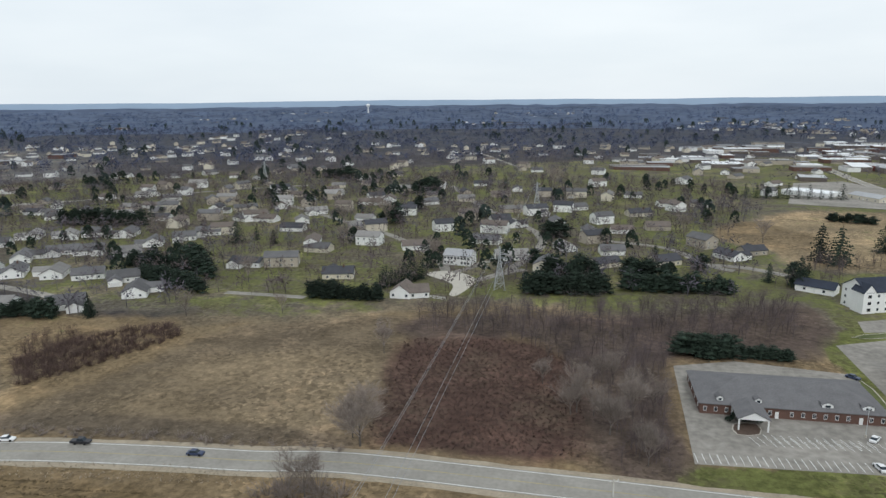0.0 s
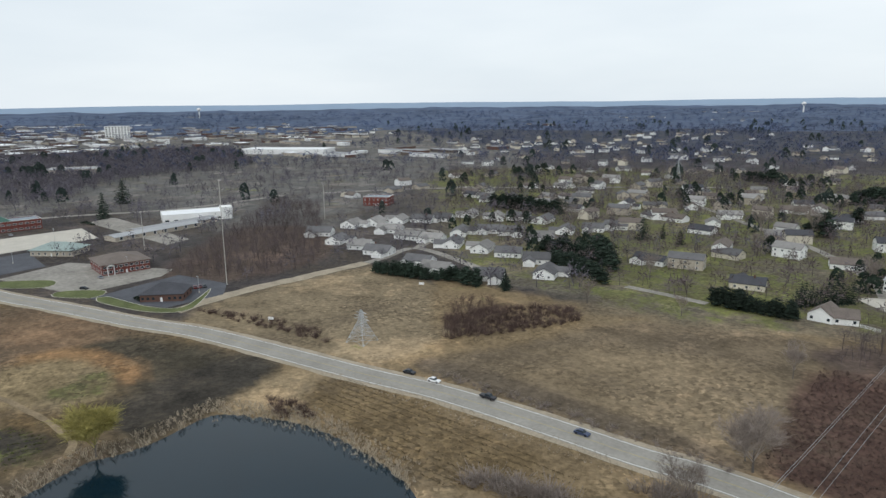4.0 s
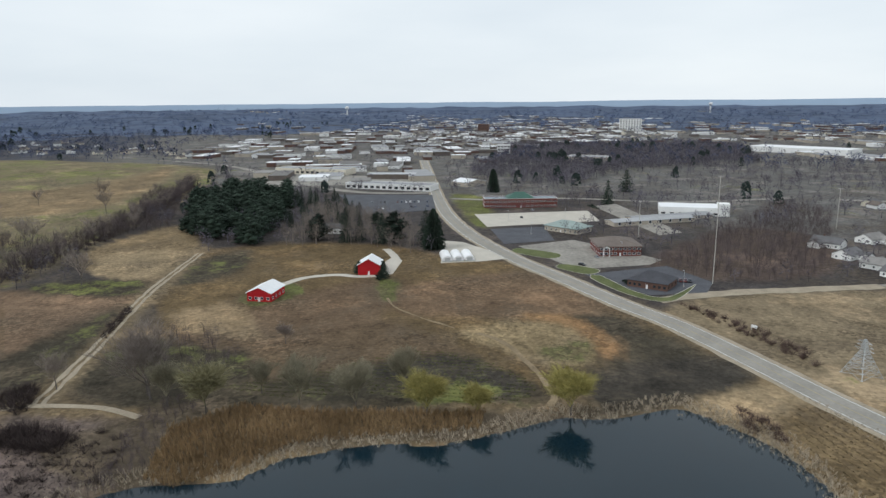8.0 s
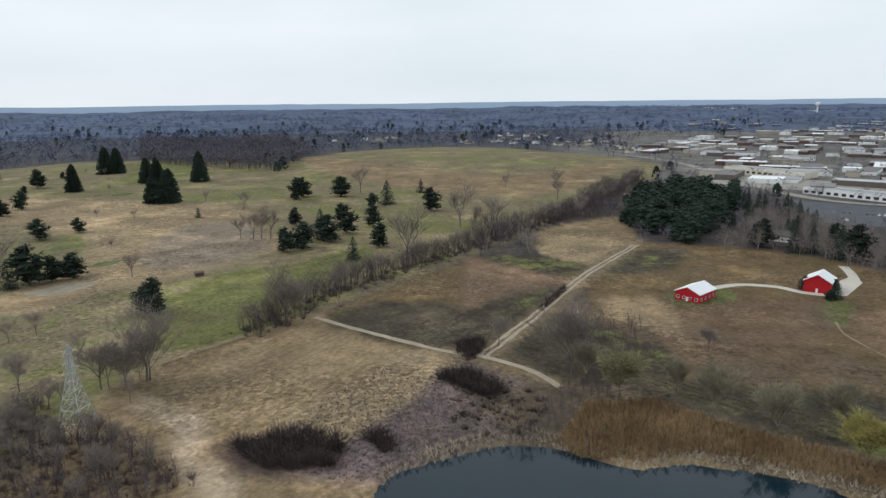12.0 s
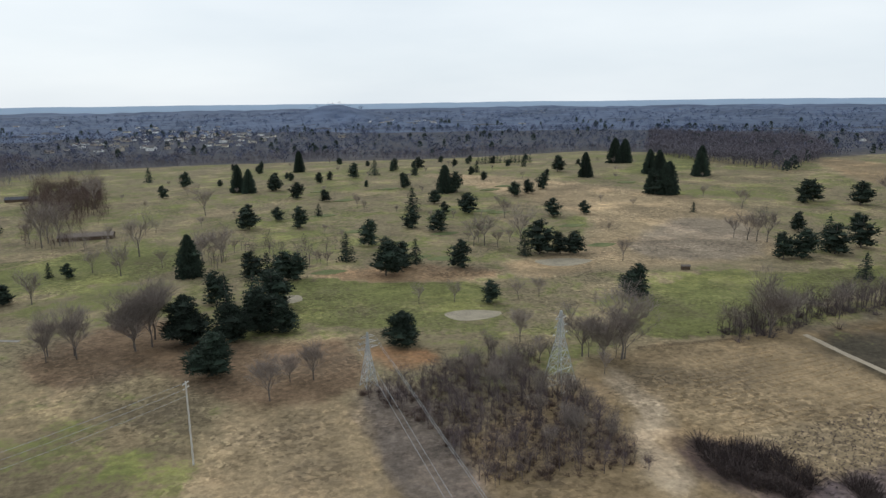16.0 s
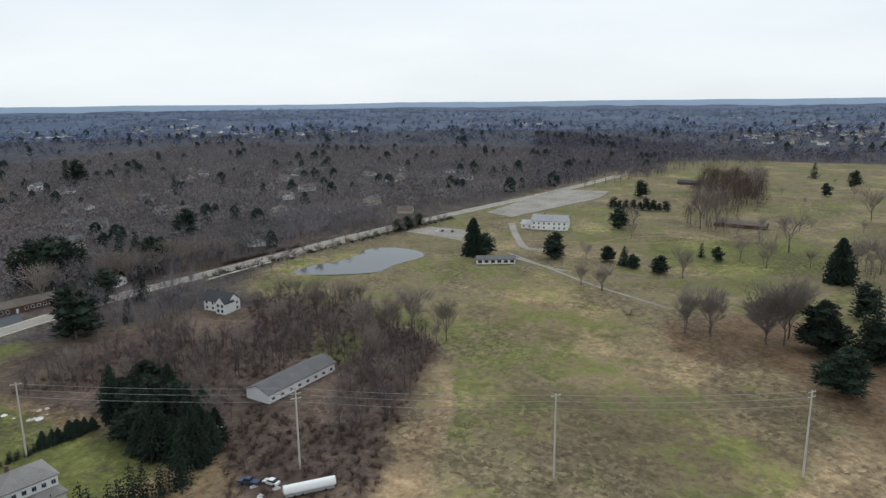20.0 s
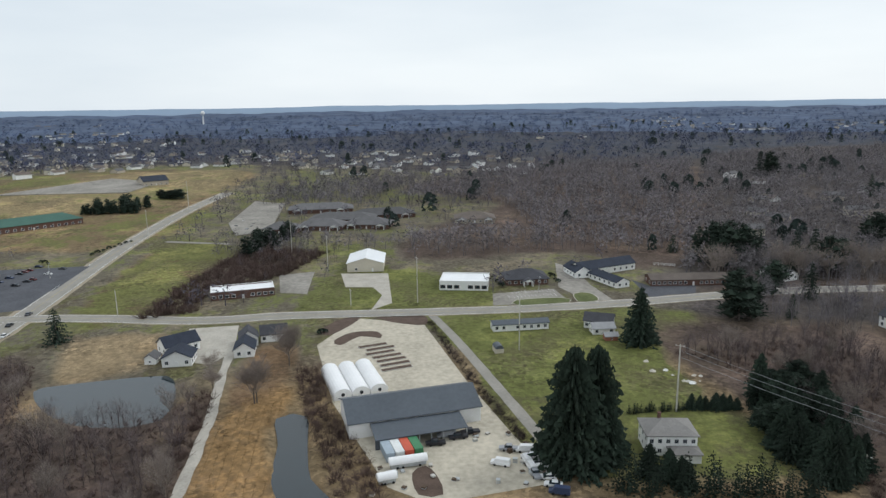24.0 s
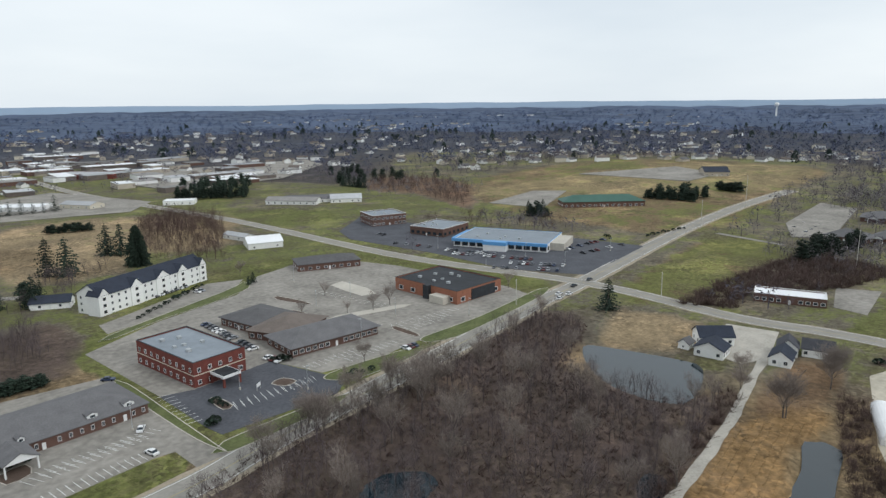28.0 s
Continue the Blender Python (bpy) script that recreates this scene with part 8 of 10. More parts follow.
STRIP_C = [(141, 68.4), (166.4, 72.5), (205, 75.6), (219.8, 76.4), (210.6, 70.5), (167.4, 66.3), (142.2, 63.8)]
brush("thicket_brush", scatter(STRIP_C, 2.5, 48), 2.5, "brush strip beside the gravel drive", TWIG_RED, seed=8)
EASTWOOD = [(243.9, -89.3), (258.8, -171.3), (256.9, -225.7), (221.1, -236.5), (148.2, -208.2), (140.1, -185.7), (118.9, -142.4), (128.1, -128.2), (139.3, -137.8), (165.9, -169), (176.8, -168.5), (177.8, -137.6), (155.1, -106.6), (212.1, -110)]
FARM_YARD = [(236.6, -155.5), (280.1, -188), (255.9, -203.3), (215, -173.3)]
wood("eastern_woods", scatter(EASTWOOD, 4.6, 49, clear=[FARM_YARD]), 10, "bare woods round the long barn", TWIG_PURPLE, seed=9)
grove("bare_tree", BARE_TALL, scatter(EASTWOOD, 21, 50, clear=[FARM_YARD]).tolist(), 12, "tall leafless tree near the barn", "tree", "barn woods", 50)
brush("eastern_undergrowth", scatter(EASTWOOD, 3.4, 350, clear=[FARM_YARD]), 1.6, "brown undergrowth of the barn woods", TWIG_RED, seed=63)
brush("eastern_brush", scatter([(153.8, -107.5), (167.4, -128.9), (132.8, -133.3), (116, -136.1), (101.3, -111.3), (131.3, -91.6)], 2.6, 51), 1.8, "reddish brush below the barn", TWIG_RED, seed=10)
SOUTHBRUSH = [(-33.1, -209.1), (-52.7, -211.2), (-78, -228.5), (-104, -219.6), (-90.1, -197.3), (-101.6, -179.6), (-97.5, -137.6), (-52.3, -143.1), (-48, -179.1)]
wood("southern_thicket", scatter(SOUTHBRUSH, 3.6, 52), 8.5, "dense bare thicket under the power lines", BRIAR_TWIG, seed=11)
brush("southern_undergrowth", scatter(SOUTHBRUSH, 2.6, 351), 1.8, "reddish undergrowth under the power lines", TWIG_RED, seed=64)
grove("bare_tree", BARE_TALL, scatter([(-66, -212), (-96, -212), (-100, -165), (-92, -142), (-72, -150)], 9, 352).tolist(), 10, "slender leafless tree rising from the thicket", "tree", "thicket trees", 352)
grove("bare_tree", BARE_TALL, scatter([(-74, -229), (-139.3, -214.9), (-131.8, -196.3), (-102.6, -195.6), (-70, -204.3)], 11, 53).tolist(), 11, "slender leafless tree beside the pylon", "tree", "pylon trees", 53)
WESTSHRUB = [(-114.9, -147.4), (-131.6, -138.3), (-135, -121.5), (-119.8, -114.2), (-110.3, -130.7)]
brush("willow_scrub", scatter(WESTSHRUB, 1.8, 54), 3.0, "dark willow scrub in the wet field", SCRUB, seed=12)
brush("willow_scrub", scatter([(-183.8, -123.3), (-195.9, -119.3), (-188.2, -99.8), (-179, -99.2)], 1.6, 55), 3.0, "dark scrub near the farm track", SCRUB, seed=13)
brush("willow_scrub", scatter([(-136.8, -117.1), (-144.5, -115.2), (-138.4, -105.3), (-132.4, -108.2)], 1.6, 56), 2.6, "dark scrub in the purple briar", SCRUB, seed=14)
brush("briar", scatter([(-127.4, -140.3), (-181.9, -147.6), (-188.9, -98.1), (-172.5, -78.6), (-135.8, -94.7), (-117.5, -105.3), (-108.9, -140.6)], 1.1, 57), 0.5, "low purplish briar on the wet field", BRIAR_TWIG, TUFT, seed=15)
FIELD_HEDGE = [(-190.9, 175.3), (-208.9, 197.3), (-204.2, 226.6), (-178.5, 246.3), (-163, 234.9), (-178, 198.1)]
brush("field_hedge", scatter(FIELD_HEDGE, 2.6, 58), 2.6, "reddish brush hedge between two fields", TWIG_RED, seed=16)
wood("field_hedge", scatter([(-202.1, 187.8), (-219.6, 216.7), (-204.2, 226.6), (-189.2, 213.2), (-186.3, 176.3)], 3.0, 59), 7, "row of slim bare saplings in the hedge", TWIG_RED, seed=17)
BRIARFIELD = [(-73.8, 249.4), (-34.1, 257.4), (-6.9, 238.5), (-1.4, 170.1), (-53.3, 165.4), (-63.1, 170)]
brush("bramble", scatter(BRIARFIELD, 1.4, 60), 0.8, "red-brown bramble field under the power lines", TWIG_RED, TUFT, seed=18)
NORTHWOOD = [(-80.1, 290.5), (35.8, 313.4), (87.6, 332.6), (81.2, 280.7), (26.1, 256.9), (19.4, 163.3), (7.2, 166.2), (1.3, 210.6), (-29.7, 258.3), (-71.1, 256.8)]
wood("northern_thicket", scatter(NORTHWOOD, 4.2, 63), 8.5, "bare purplish thicket behind the brambles", TWIG_PURPLE, seed=19)
grove("bare_tree", BARE_TALL, scatter([(-18.9, 236.1), (25.1, 245), (19.7, 166), (1.5, 173.8)], 14, 64).tolist(), 11, "slender leafless tree in the scrub", "tree", "scrub trees", 64)
brush("roadside_brush", scatter([(-167.7, 148.8), (-171.5, 152.6), (-110.8, 160), (-65, 161.4), (-63.6, 157.6), (-116, 154.2)], 2.4, 65), 1.5, "dry brush along the highway", TWIG, seed=20)
brush("roadside_brush", scatter([(-300.3, 124.5), (-272.6, 129), (-218.9, 142.3), (-236.3, 148.3), (-272, 140.3)], 2.6, 66), 2.0, "dry brush along the highway", TWIG_RED, seed=21)
WESTWOOD = [(-375.8, 139.8), (-472.6, 228.4), (-589.5, 336.4), (-532.9, 346.2), (-348.2, 228.9), (-326.9, 184.1), (-349.4, 153)]
wood("western_thicket", scatter(WESTWOOD, 4.3, 67), 8, "bare brush beside the restaurant", TWIG_PURPLE, seed=22)
FARMWOOD = [(-444.2, -81.3), (-580.3, -75.4), (-562.3, -45.5), (-517.6, 0.6), (-417.9, 6.6), (-458.5, -45.9)]
wood("farm_trees", scatter(FARMWOOD, 7, 68), 15, "bare trees round the farmyard", TWIG, seed=23)
wood("meadow_hedge", scatter([(-477.9, -221.7), (-754.4, -265.3), (-726.4, -227), (-514.6, -176.3)], 5, 69), 9, "purplish hedge below the meadow", TWIG_PURPLE, seed=24)
wood("meadow_hedge", scatter([(-413.5, -242.8), (-506, -293.6), (-460.1, -228.5), (-395.8, -204.8)], 5, 70), 9, "bare hedge beside the farm lane", TWIG_PURPLE, seed=25)
MARKETSCRUB = [(301.1, 131), (364.6, 129.5), (447.9, 116.9), (436.2, 60.7), (371.2, 81.2), (341.5, 112.2), (309.8, 105.2)]
brush("market_scrub", scatter(MARKETSCRUB, 3.0, 71), 3.5, "reddish scrub round the market hall", TWIG_RED, seed=26)
wood("market_scrub", scatter([(446, 132.5), (455.1, 59.3), (404.4, 49.5), (381.7, 107.2)], 7, 72), 7, "bare trees behind the market hall", TWIG_PURPLE, seed=27)
grove("bare_tree", BARE_TALL, scatter([(106.5, 151.3), (126.2, 165.5), (172.9, 167.2), (165.2, 151.9), (119.5, 146.8)], 9, 73).tolist(), 12, "slim leafless roadside tree", "tree", "roadside trees", 73)
brush("pond_brush", scatter([(-192, 98.9), (-178.8, 104.7), (-167, 102), (-174.9, 93.7)], 1.6, 74), 1.6, "dry brush at the pond bank", TWIG_RED, seed=28)
brush("near_brush", scatter([(-112.1, 105.1), (-112.3, 111.3), (-90.3, 121.5), (-84.6, 118)], 1.6, 75), 3.2, "bare brush near the mown strip", TWIG, seed=29)
brush("near_brush", scatter([(-82.1, 133.6), (-73.5, 143.6), (-61.2, 143), (-56, 137.2)], 2.6, 76), 3.6, "bare brush below the highway", TWIG, seed=30)

brush("wet_scrub", scatter([(-157.5, -101.9), (-191.3, -120.5), (-197.3, -105.8), (-186.5, -81.1), (-163.9, -79), (-156.2, -85.3)], 3.4, 77), 1.8, "dark tangled scrub in the wet corner", SCRUB, seed=35)
brush("lane_scrub", scatter([(-204.7, -127.9), (-220, -136.3), (-228.7, -129.8), (-218.9, -123.1), (-204.2, -120.8)], 2.0, 78), 3.0, "dark scrub beside the farm lane", SCRUB, seed=36)
wood("meadow_copse", scatter([(136.5, -499.3), (192.2, -718.9), (116.9, -726.3), (101.9, -626.6), (107.9, -494.6)], 11, 79), 11, "bare copse near the golf shelters", TWIG_RED, seed=37)
wood("meadow_copse", scatter([(210, -850), (138, -828), (107, -652), (128, -601), (168, -645)], 7, 425), 17, "tall brown leafless copse at the golf course's edge", TWIG_RED, seed=78)
wood("meadow_copse", scatter([(142, -515), (113, -504), (56, -440), (83, -513), (154, -600)], 11, 426), 14, "leafless grove beside the golf shelter", TWIG, seed=79)
wood("meadow_copse", scatter([(31, -400), (27, -500), (-62, -440), (-50, -385)], 13, 80), 13, "bare trees between the fairways", TWIG_PURPLE, seed=38)

# the dark belt beside the reeds, evergreens and road trees round the barn, trees along the golf road
wood("reed_thicket", scatter([(-155.9, -81.1), (-178.4, -81.2), (-199.2, -83.3), (-214.8, -74.5), (-201.7, -67.2), (-190.9, -72.3), (-168.7, -70.9), (-152.3, -74.3)], 2.2, 401), 4.2, "dark leafless brush beside the reed bed", TWIG_PURPLE, seed=71)
wood("lane_hedge", scatter([(-246.9, -100.5), (-278.8, -102.8), (-269.4, -75.1), (-243.6, -62.6), (-224.2, -77.3)], 5.5, 402), 8, "bare hedge trees at the field corner", TWIG_PURPLE, seed=72)
brush("lane_hedge", scatter([(-275.4, -127.7), (-317.4, -132.4), (-314.4, -128.7), (-272.4, -124.2)], 1.5, 403), 1.8, "low dark hedge along the farm lane", SCRUB, seed=73)
for i, (x, y, h) in enumerate([(278.1, -132.8, 25.1), (283.6, -139.3, 19.9), (318.9, -169, 18.7), (308.7, -181.2, 18.6), (280.5, -157.4, 11.6), (391, -160.7, 22.5), (389.3, -168.6, 26.3), (373.9, -171.5, 29.2), (373.3, -178.7, 27.5), (377.6, -190.3, 22.5), (365.9, -205.1, 22.3), (366.3, -215.7, 24.5), (356.7, -218.5, 22.3), (363.7, -230.5, 19.1), (410.5, -279.3, 26.3), (433.5, -341.6, 19.4), (641.7, -430.1, 23.6), (823.5, -411.7, 32.1), (822.7, -424.7, 33.9)]):
    grove("conifer", [(PINES + SPRUCES)[i % 6]], [(x, y)], [h], "dark evergreen among bare woodland trees", "tree", "woodland evergreens", 560 + i, 1.05)
pr = scatter([(179.2, -90.8), (214, -114.1), (200.3, -123), (158.6, -112.3), (143.2, -98.4), (164.3, -96.8)], 6.0, 404)
grove("conifer", SPRUCES + PINES[:1], pr.tolist(), 11, "dark evergreen behind the white house", "tree", "evergreens round the house", 405, 1.25)
rt = spline([(292.4, -185.8), (298, -255), (303.9, -339.9), (311.4, -429.2)], 13)
grove("bare_tree", BARE, rt.tolist(), 8, "leafless tree planted along the road", "tree", "road trees", 406)

brush("ditch_brush", scatter([(288.1, 1.3), (286.2, -2), (217.7, -16.7), (181.4, -26.1), (158.1, -31), (157.7, -28.8), (180.9, -23), (216.4, -13.9)], 1.5, 410), 1.3, "dark brush in the ditch between lane and yard", SCRUB, seed=74)

wood("hotel_thicket", scatter([(179.9, 431.4), (229.4, 545.9), (275.2, 553.6), (260.8, 468.9), (215.9, 387.9), (188.3, 385.5)], 5.5, 411), 10, "reddish leafless trees behind the hotel", TWIG_RED, seed=75)
wood("hotel_thicket", scatter([(82.8, 356.6), (114.2, 412.7), (152.8, 428.1), (153.5, 405.4), (101.4, 355.2)], 7, 412), 10, "bare trees beside the hotel", TWIG_PURPLE, seed=76)
wood("lot_trees", scatter([(359.8, 384.6), (433.7, 378.9), (452.3, 289.8), (407.9, 270.8), (380, 367.5)], 9, 413), 8, "bare trees behind the sales lot", TWIG_RED, seed=77)

# young green rows on the tilled field, and lines of cut grass
def rows_of(name, poly, p, q, gap, step, h, material, label, category, seed):
    """Tufts along parallel lines that run the way from p to q."""
    d = np.array(q, float) - np.array(p, float)
    d /= np.linalg.norm(d)
    e, c = np.array([-d[1], d[0]]), np.array(poly).mean(0)
    rng = np.random.default_rng(seed)
    u, w = np.meshgrid(np.arange(-90, 90, step), np.arange(-90, 90, gap))
    xy = c + u.reshape(-1, 1) * d + w.reshape(-1, 1) * e + rng.normal(0, 0.14, (u.size, 2))
    xy = xy[inside(xy, spline(poly, 6, True))]
    xy = xy[wobble(xy, 34, 0.8) + rng.normal(0, 0.4, len(xy)) > -0.5]
    brush(name, xy, h, label, material, TUFT, category, seed, 2.2)


CROP = island(mat("young_green_crop", (0.085, 0.112, 0.030), 0.3, 4, 0.95, tint=(0.13, 0.125, 0.05)), 0.3)
CUT = island(mat("cut_dry_grass", (0.078, 0.058, 0.032), 0.25, 4, 0.95), 0.3)
CUT_PALE = island(mat("pale_cut_grass", (0.36, 0.25, 0.13), 0.2, 4, 0.95), 0.3)
rows_of("crop_rows", [(-222, -62), (-234, -30), (-249, 8), (-224, 36), (-204, 38), (-199, 16), (-209, -10), (-212, -50)], (-232.9, -55.6), (-217.5, 17.5), 3.0, 0.8, 0.55, CROP, "thin green rows of young crop on dark soil", "crop", 421)
rows_of("cut_rows", [(-181, 110), (-185, 128), (-139.2, 130), (-104.5, 130), (-88, 127), (-117.3, 103)], (-166.1, 117.1), (-104.1, 124.8), 2.8, 0.7, 0.42, CUT, "dark lines of cut grass beside the highway", "cut grass", 422)
rows_of("cut_rows", [(140, 58), (202, 64), (220, 53.5), (210, 46), (186.5, 50.5), (148, 39.5)], (145, 57.5), (200.6, 63.5), 2.4, 0.8, 0.34, CUT_PALE, "pale lines of cut grass beside the gravel drive", "cut grass", 423)
rows_of("stubble_rows", [(-136, -196), (-198, -200), (-197, -160), (-180, -147), (-139, -148.5), (-129, -160)], (-132.2, -190), (-203, -196), 3.4, 0.9, 0.4, CUT_PALE, "pale lines of flattened grass on the wet field", "dry grass", 424)

# brush and evergreens between the shops, the school and the hotel
wood("school_scrub", scatter([(493.2, 570.7), (498, 495.3), (461.4, 397.4), (564.4, 483.5), (609.5, 577.8), (563.1, 640.6)], 7, 441), 9, "reddish leafless scrub behind the sales lot", TWIG_RED, seed=81)
wood("school_scrub", scatter([(449, 528), (542, 442), (611, 515), (538, 611)], 11, 442), 8, "bare trees behind the offices", WOOD_BROWN, FAR_TREE_MID, seed=82)
wood("hotel_thicket", scatter([(210, 496), (250, 447), (294, 530), (263, 592)], 5.5, 443), 11, "brown leafless thicket beside the main road", TWIG_RED, seed=83)
for poly, gap, k in (([(319, 662), (377, 621), (447, 732), (381, 772)], 15, 444), ([(500, 640), (492, 573), (585, 604), (640, 780)], 22, 445), ([(420, 112), (468, 118), (500, 96), (440, 95)], 11, 446), ([(610, 300), (645, 262), (625, 245), (598, 285)], 10, 447), ([(460, 345), (480, 312), (472, 305), (455, 330)], 9, 448)):
    pts = scatter(poly, gap, k)
    hs = np.random.default_rng(k).uniform(0.8, 1.6, len(pts))
    joined("evergreens", PINE_T, pts, hs * 1.1, hs * 40, PINE, "cluster of dark evergreens on mown grass", "evergreens", heights=hs)
wood("care_home_trees", scatter([(420, 130), (480, 150), (480, -60), (440, 20)], 8, 449), 9, "bare trees below the care home", WOOD_BROWN, FAR_TREE_MID, seed=84)
wood("care_home_trees", scatter([(640, 160), (760, 150), (900, 0), (780, 10), (640, 60)], 8, 450), 12, "bare trees behind the care home", WOOD_BROWN, FAR_TREE_MID, seed=85)

# reeds and sedge round the pond
REEDBED = [(-163.1, -69.7), (-190.9, -72.3), (-204.6, -54.1), (-198.7, -30.5), (-194.4, 21.5), (-183.5, 18.5), (-181, -14.1), (-179.4, -34.5), (-166.7, -45.7), (-158.6, -61.9)]
brush("reed_bed", scatter(REEDBED, 0.75, 81), 2.4, "tall golden reed bed at the pond", REED, TUFT, "reeds", 31, 0.55)
shore = spline(POND[:16], 1.0)
rs_ = np.random.default_rng(8)
rim = np.vstack([shore * (1 + 0.012 * k) + rs_.normal(0, 0.5, shore.shape) for k in range(5)])
rim = rim[~inside(rim, spline(POND, 5, True))]
brush("sedge", rim, 1.5, "pale matted sedge along the water's edge", SEDGE, TUFT, "sedge", 32, 1.0)
brush("sedge", scatter([(-185.4, 73.9), (-192, 89.1), (-172.9, 106.2), (-125.2, 106.6), (-126.2, 96.6), (-158.2, 96), (-188.2, 84)], 1.3, 82), 1.0, "pale dry sedge on the bank", SEDGE, TUFT, "sedge", 33, 0.9)
brush("dry_grass", scatter([(-203.3, 122), (-184.1, 130.9), (-102.6, 144.6), (-80.4, 146), (-85.6, 138.4), (-163.8, 127.3)], 1.6, 83), 0.6, "dry verge grass along the highway", SEDGE, TUFT, "grass", 34, 1.2)


# ---- far woods ----
def clear_of(xy, polys):
    for poly in polys:
        xy = xy[~inside(xy, spline(poly, 20, True))]
    return xy


OPEN = [c[3] for c in COVERS[5:]] + [r[0] for r in TOWN] + LOTS
rf = np.random.default_rng(12)


def ring_of(n, r0, r1, gap=-0.55, grain=420):
    r, a = np.sqrt(rf.uniform(r0 ** 2, r1 ** 2, n)), rf.uniform(0, 2 * np.pi, n)
    xy = np.stack([r * np.cos(a), r * np.sin(a)], 1)
    return xy[wobble(xy, grain, 3.0) + 0.5 * wobble(xy, 130, 1.0) > gap]


def off_roads(xy, gap=14):
    for line in (MAIN_LINE, CROSS_LINE):
        for q in line[::2]:
            xy = xy[np.hypot(xy[:, 0] - q[0], xy[:, 1] - q[1]) > gap]
    return xy


def clumped(xy, low=-0.7):
    return xy[wobble(xy, 190, 2.0) + 0.6 * wobble(xy, 70, 0.5) > low]


FORESTS = ([(449.3, -177.4), (1139.1, -473.4), (1255, -980.9), (435.2, -1192.8), (334.8, -818.2), (342.6, -425.7), (334.3, -232.5), (338.8, -130)],
           [(409.7, 9.1), (781.5, 16.8), (990.1, -169.1), (1000, -395.2), (404.8, -164.2), (422.8, -89.8)],
           [(299.8, -572.9), (876.9, -1732.4), (344.4, -1403.9), (272.1, -831.2)], [(-682.1, -1026.4), (-1040.7, -1553.9), (-1139.1, -1144.3), (-846.1, -794.5), (-595.1, -621.7), (-604, -782.4)],
           [(-873.6, 83.7), (-1366, 211.7), (-1338.3, 660.9), (-960.3, 517.3), (-907.1, 331.9), (-741.3, 176.6)])
CARE_LAND = [(480, -85), (640, -70), (660, 170), (480, 170)]
for k, poly in enumerate(FORESTS):
    wood("woods", clumped(off_roads(scatter(poly, (8.6, 8.2, 9.5, 8.4, 8)[k], 90 + k, clear=[CARE_LAND])), (-1.0, -9, -1.0, -9, -1.2)[k]), (13, 14, 13, 18, 13)[k], "dense leafless woodland", WOOD_BROWN if k < 2 else TWIG_FAR, FAR_TREE_MID, seed=40 + k)
    sp = off_buildings(clumped(off_roads(scatter(poly, 24, 190 + k)), 0.6 if k != 1 else 1.0))
    hs = rf.uniform(0.9, 1.65, len(sp))
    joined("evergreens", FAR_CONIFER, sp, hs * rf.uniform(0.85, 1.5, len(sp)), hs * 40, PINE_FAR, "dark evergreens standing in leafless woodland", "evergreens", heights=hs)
SUBURB = [(-343.6, 323.6), (-670.5, 648.6), (-336.4, 849.9), (138.7, 772.8), (68.5, 364.5), (-67.6, 306.8), (-207.7, 289.3)]
sub = off_roads(scatter(SUBURB, 8.5, 301))
wood("suburb_trees", sub[rf.random(len(sub)) < 0.75], 9.5, "leafless garden trees between suburban houses", TWIG_PURPLE, FAR_TREE_MID, seed=54)
se = off_buildings(clumped(scatter(SUBURB, 19, 302), 0.5))
hs = rf.uniform(0.6, 1.25, len(se))
joined("garden_evergreens", FAR_CONIFER, se, hs * 1.3, hs * 40, PINE, "dark garden evergreens between suburban houses", "evergreens", heights=hs)
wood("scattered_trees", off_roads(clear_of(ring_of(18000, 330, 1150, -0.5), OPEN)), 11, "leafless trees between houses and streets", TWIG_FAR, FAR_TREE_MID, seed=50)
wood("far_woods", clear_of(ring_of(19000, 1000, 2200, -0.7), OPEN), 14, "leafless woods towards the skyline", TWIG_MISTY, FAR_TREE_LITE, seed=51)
wood("skyline_woods", ring_of(13000, 1900, 3900, -0.6), 17, "leafless woods below the skyline, coloured blue for haze", DISTANCE, FAR_TREE_LITE, seed=52)
ce = off_buildings(clear_of(clumped(ring_of(9000, 450, 2600), 0.6), OPEN))
hs = rf.uniform(0.9, 1.8, len(ce))
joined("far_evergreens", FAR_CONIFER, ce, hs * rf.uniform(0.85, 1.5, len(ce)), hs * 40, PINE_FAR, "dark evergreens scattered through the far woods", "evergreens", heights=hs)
town = np.vstack([scatter(r[0], 20, 200 + i) for i, r in enumerate(TOWN)])
town = off_roads(town[rf.random(len(town)) < 0.5])
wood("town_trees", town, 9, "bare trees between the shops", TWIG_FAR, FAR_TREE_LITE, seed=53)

wood("woods", off_roads(scatter([(260.7, -795.9), (239.6, -940.8), (167.8, -1056.4), (193.6, -1228.6), (333.2, -1253.1), (396.2, -1130.7)], 11, 330)), 12, "leafless woods beside the fairways", WOOD_BROWN, seed=330)
wood("woods", off_roads(scatter([(312.4, -788.2), (276.7, -777.8), (245.4, -841.2), (317.1, -1022.2), (381.1, -1005.4)], 9, 331)), 12, "leafless woods behind the clubhouse", WOOD_BROWN, seed=331)
grove("bare_tree", BARE_TALL, scatter([(74.6, -457.8), (53.9, -547.8), (87.5, -613.3), (97.9, -512.6)], 24, 332).tolist(), 11, "slender leafless tree between the fairways", "tree", "fairway trees", 332)
GOLFLAND = [(118.5, -800.5), (-33.4, -1060.4), (-542.6, -988.5), (-537.2, -669.1), (-217.1, -358), (-91.1, -462.2), (55, -447.4)]
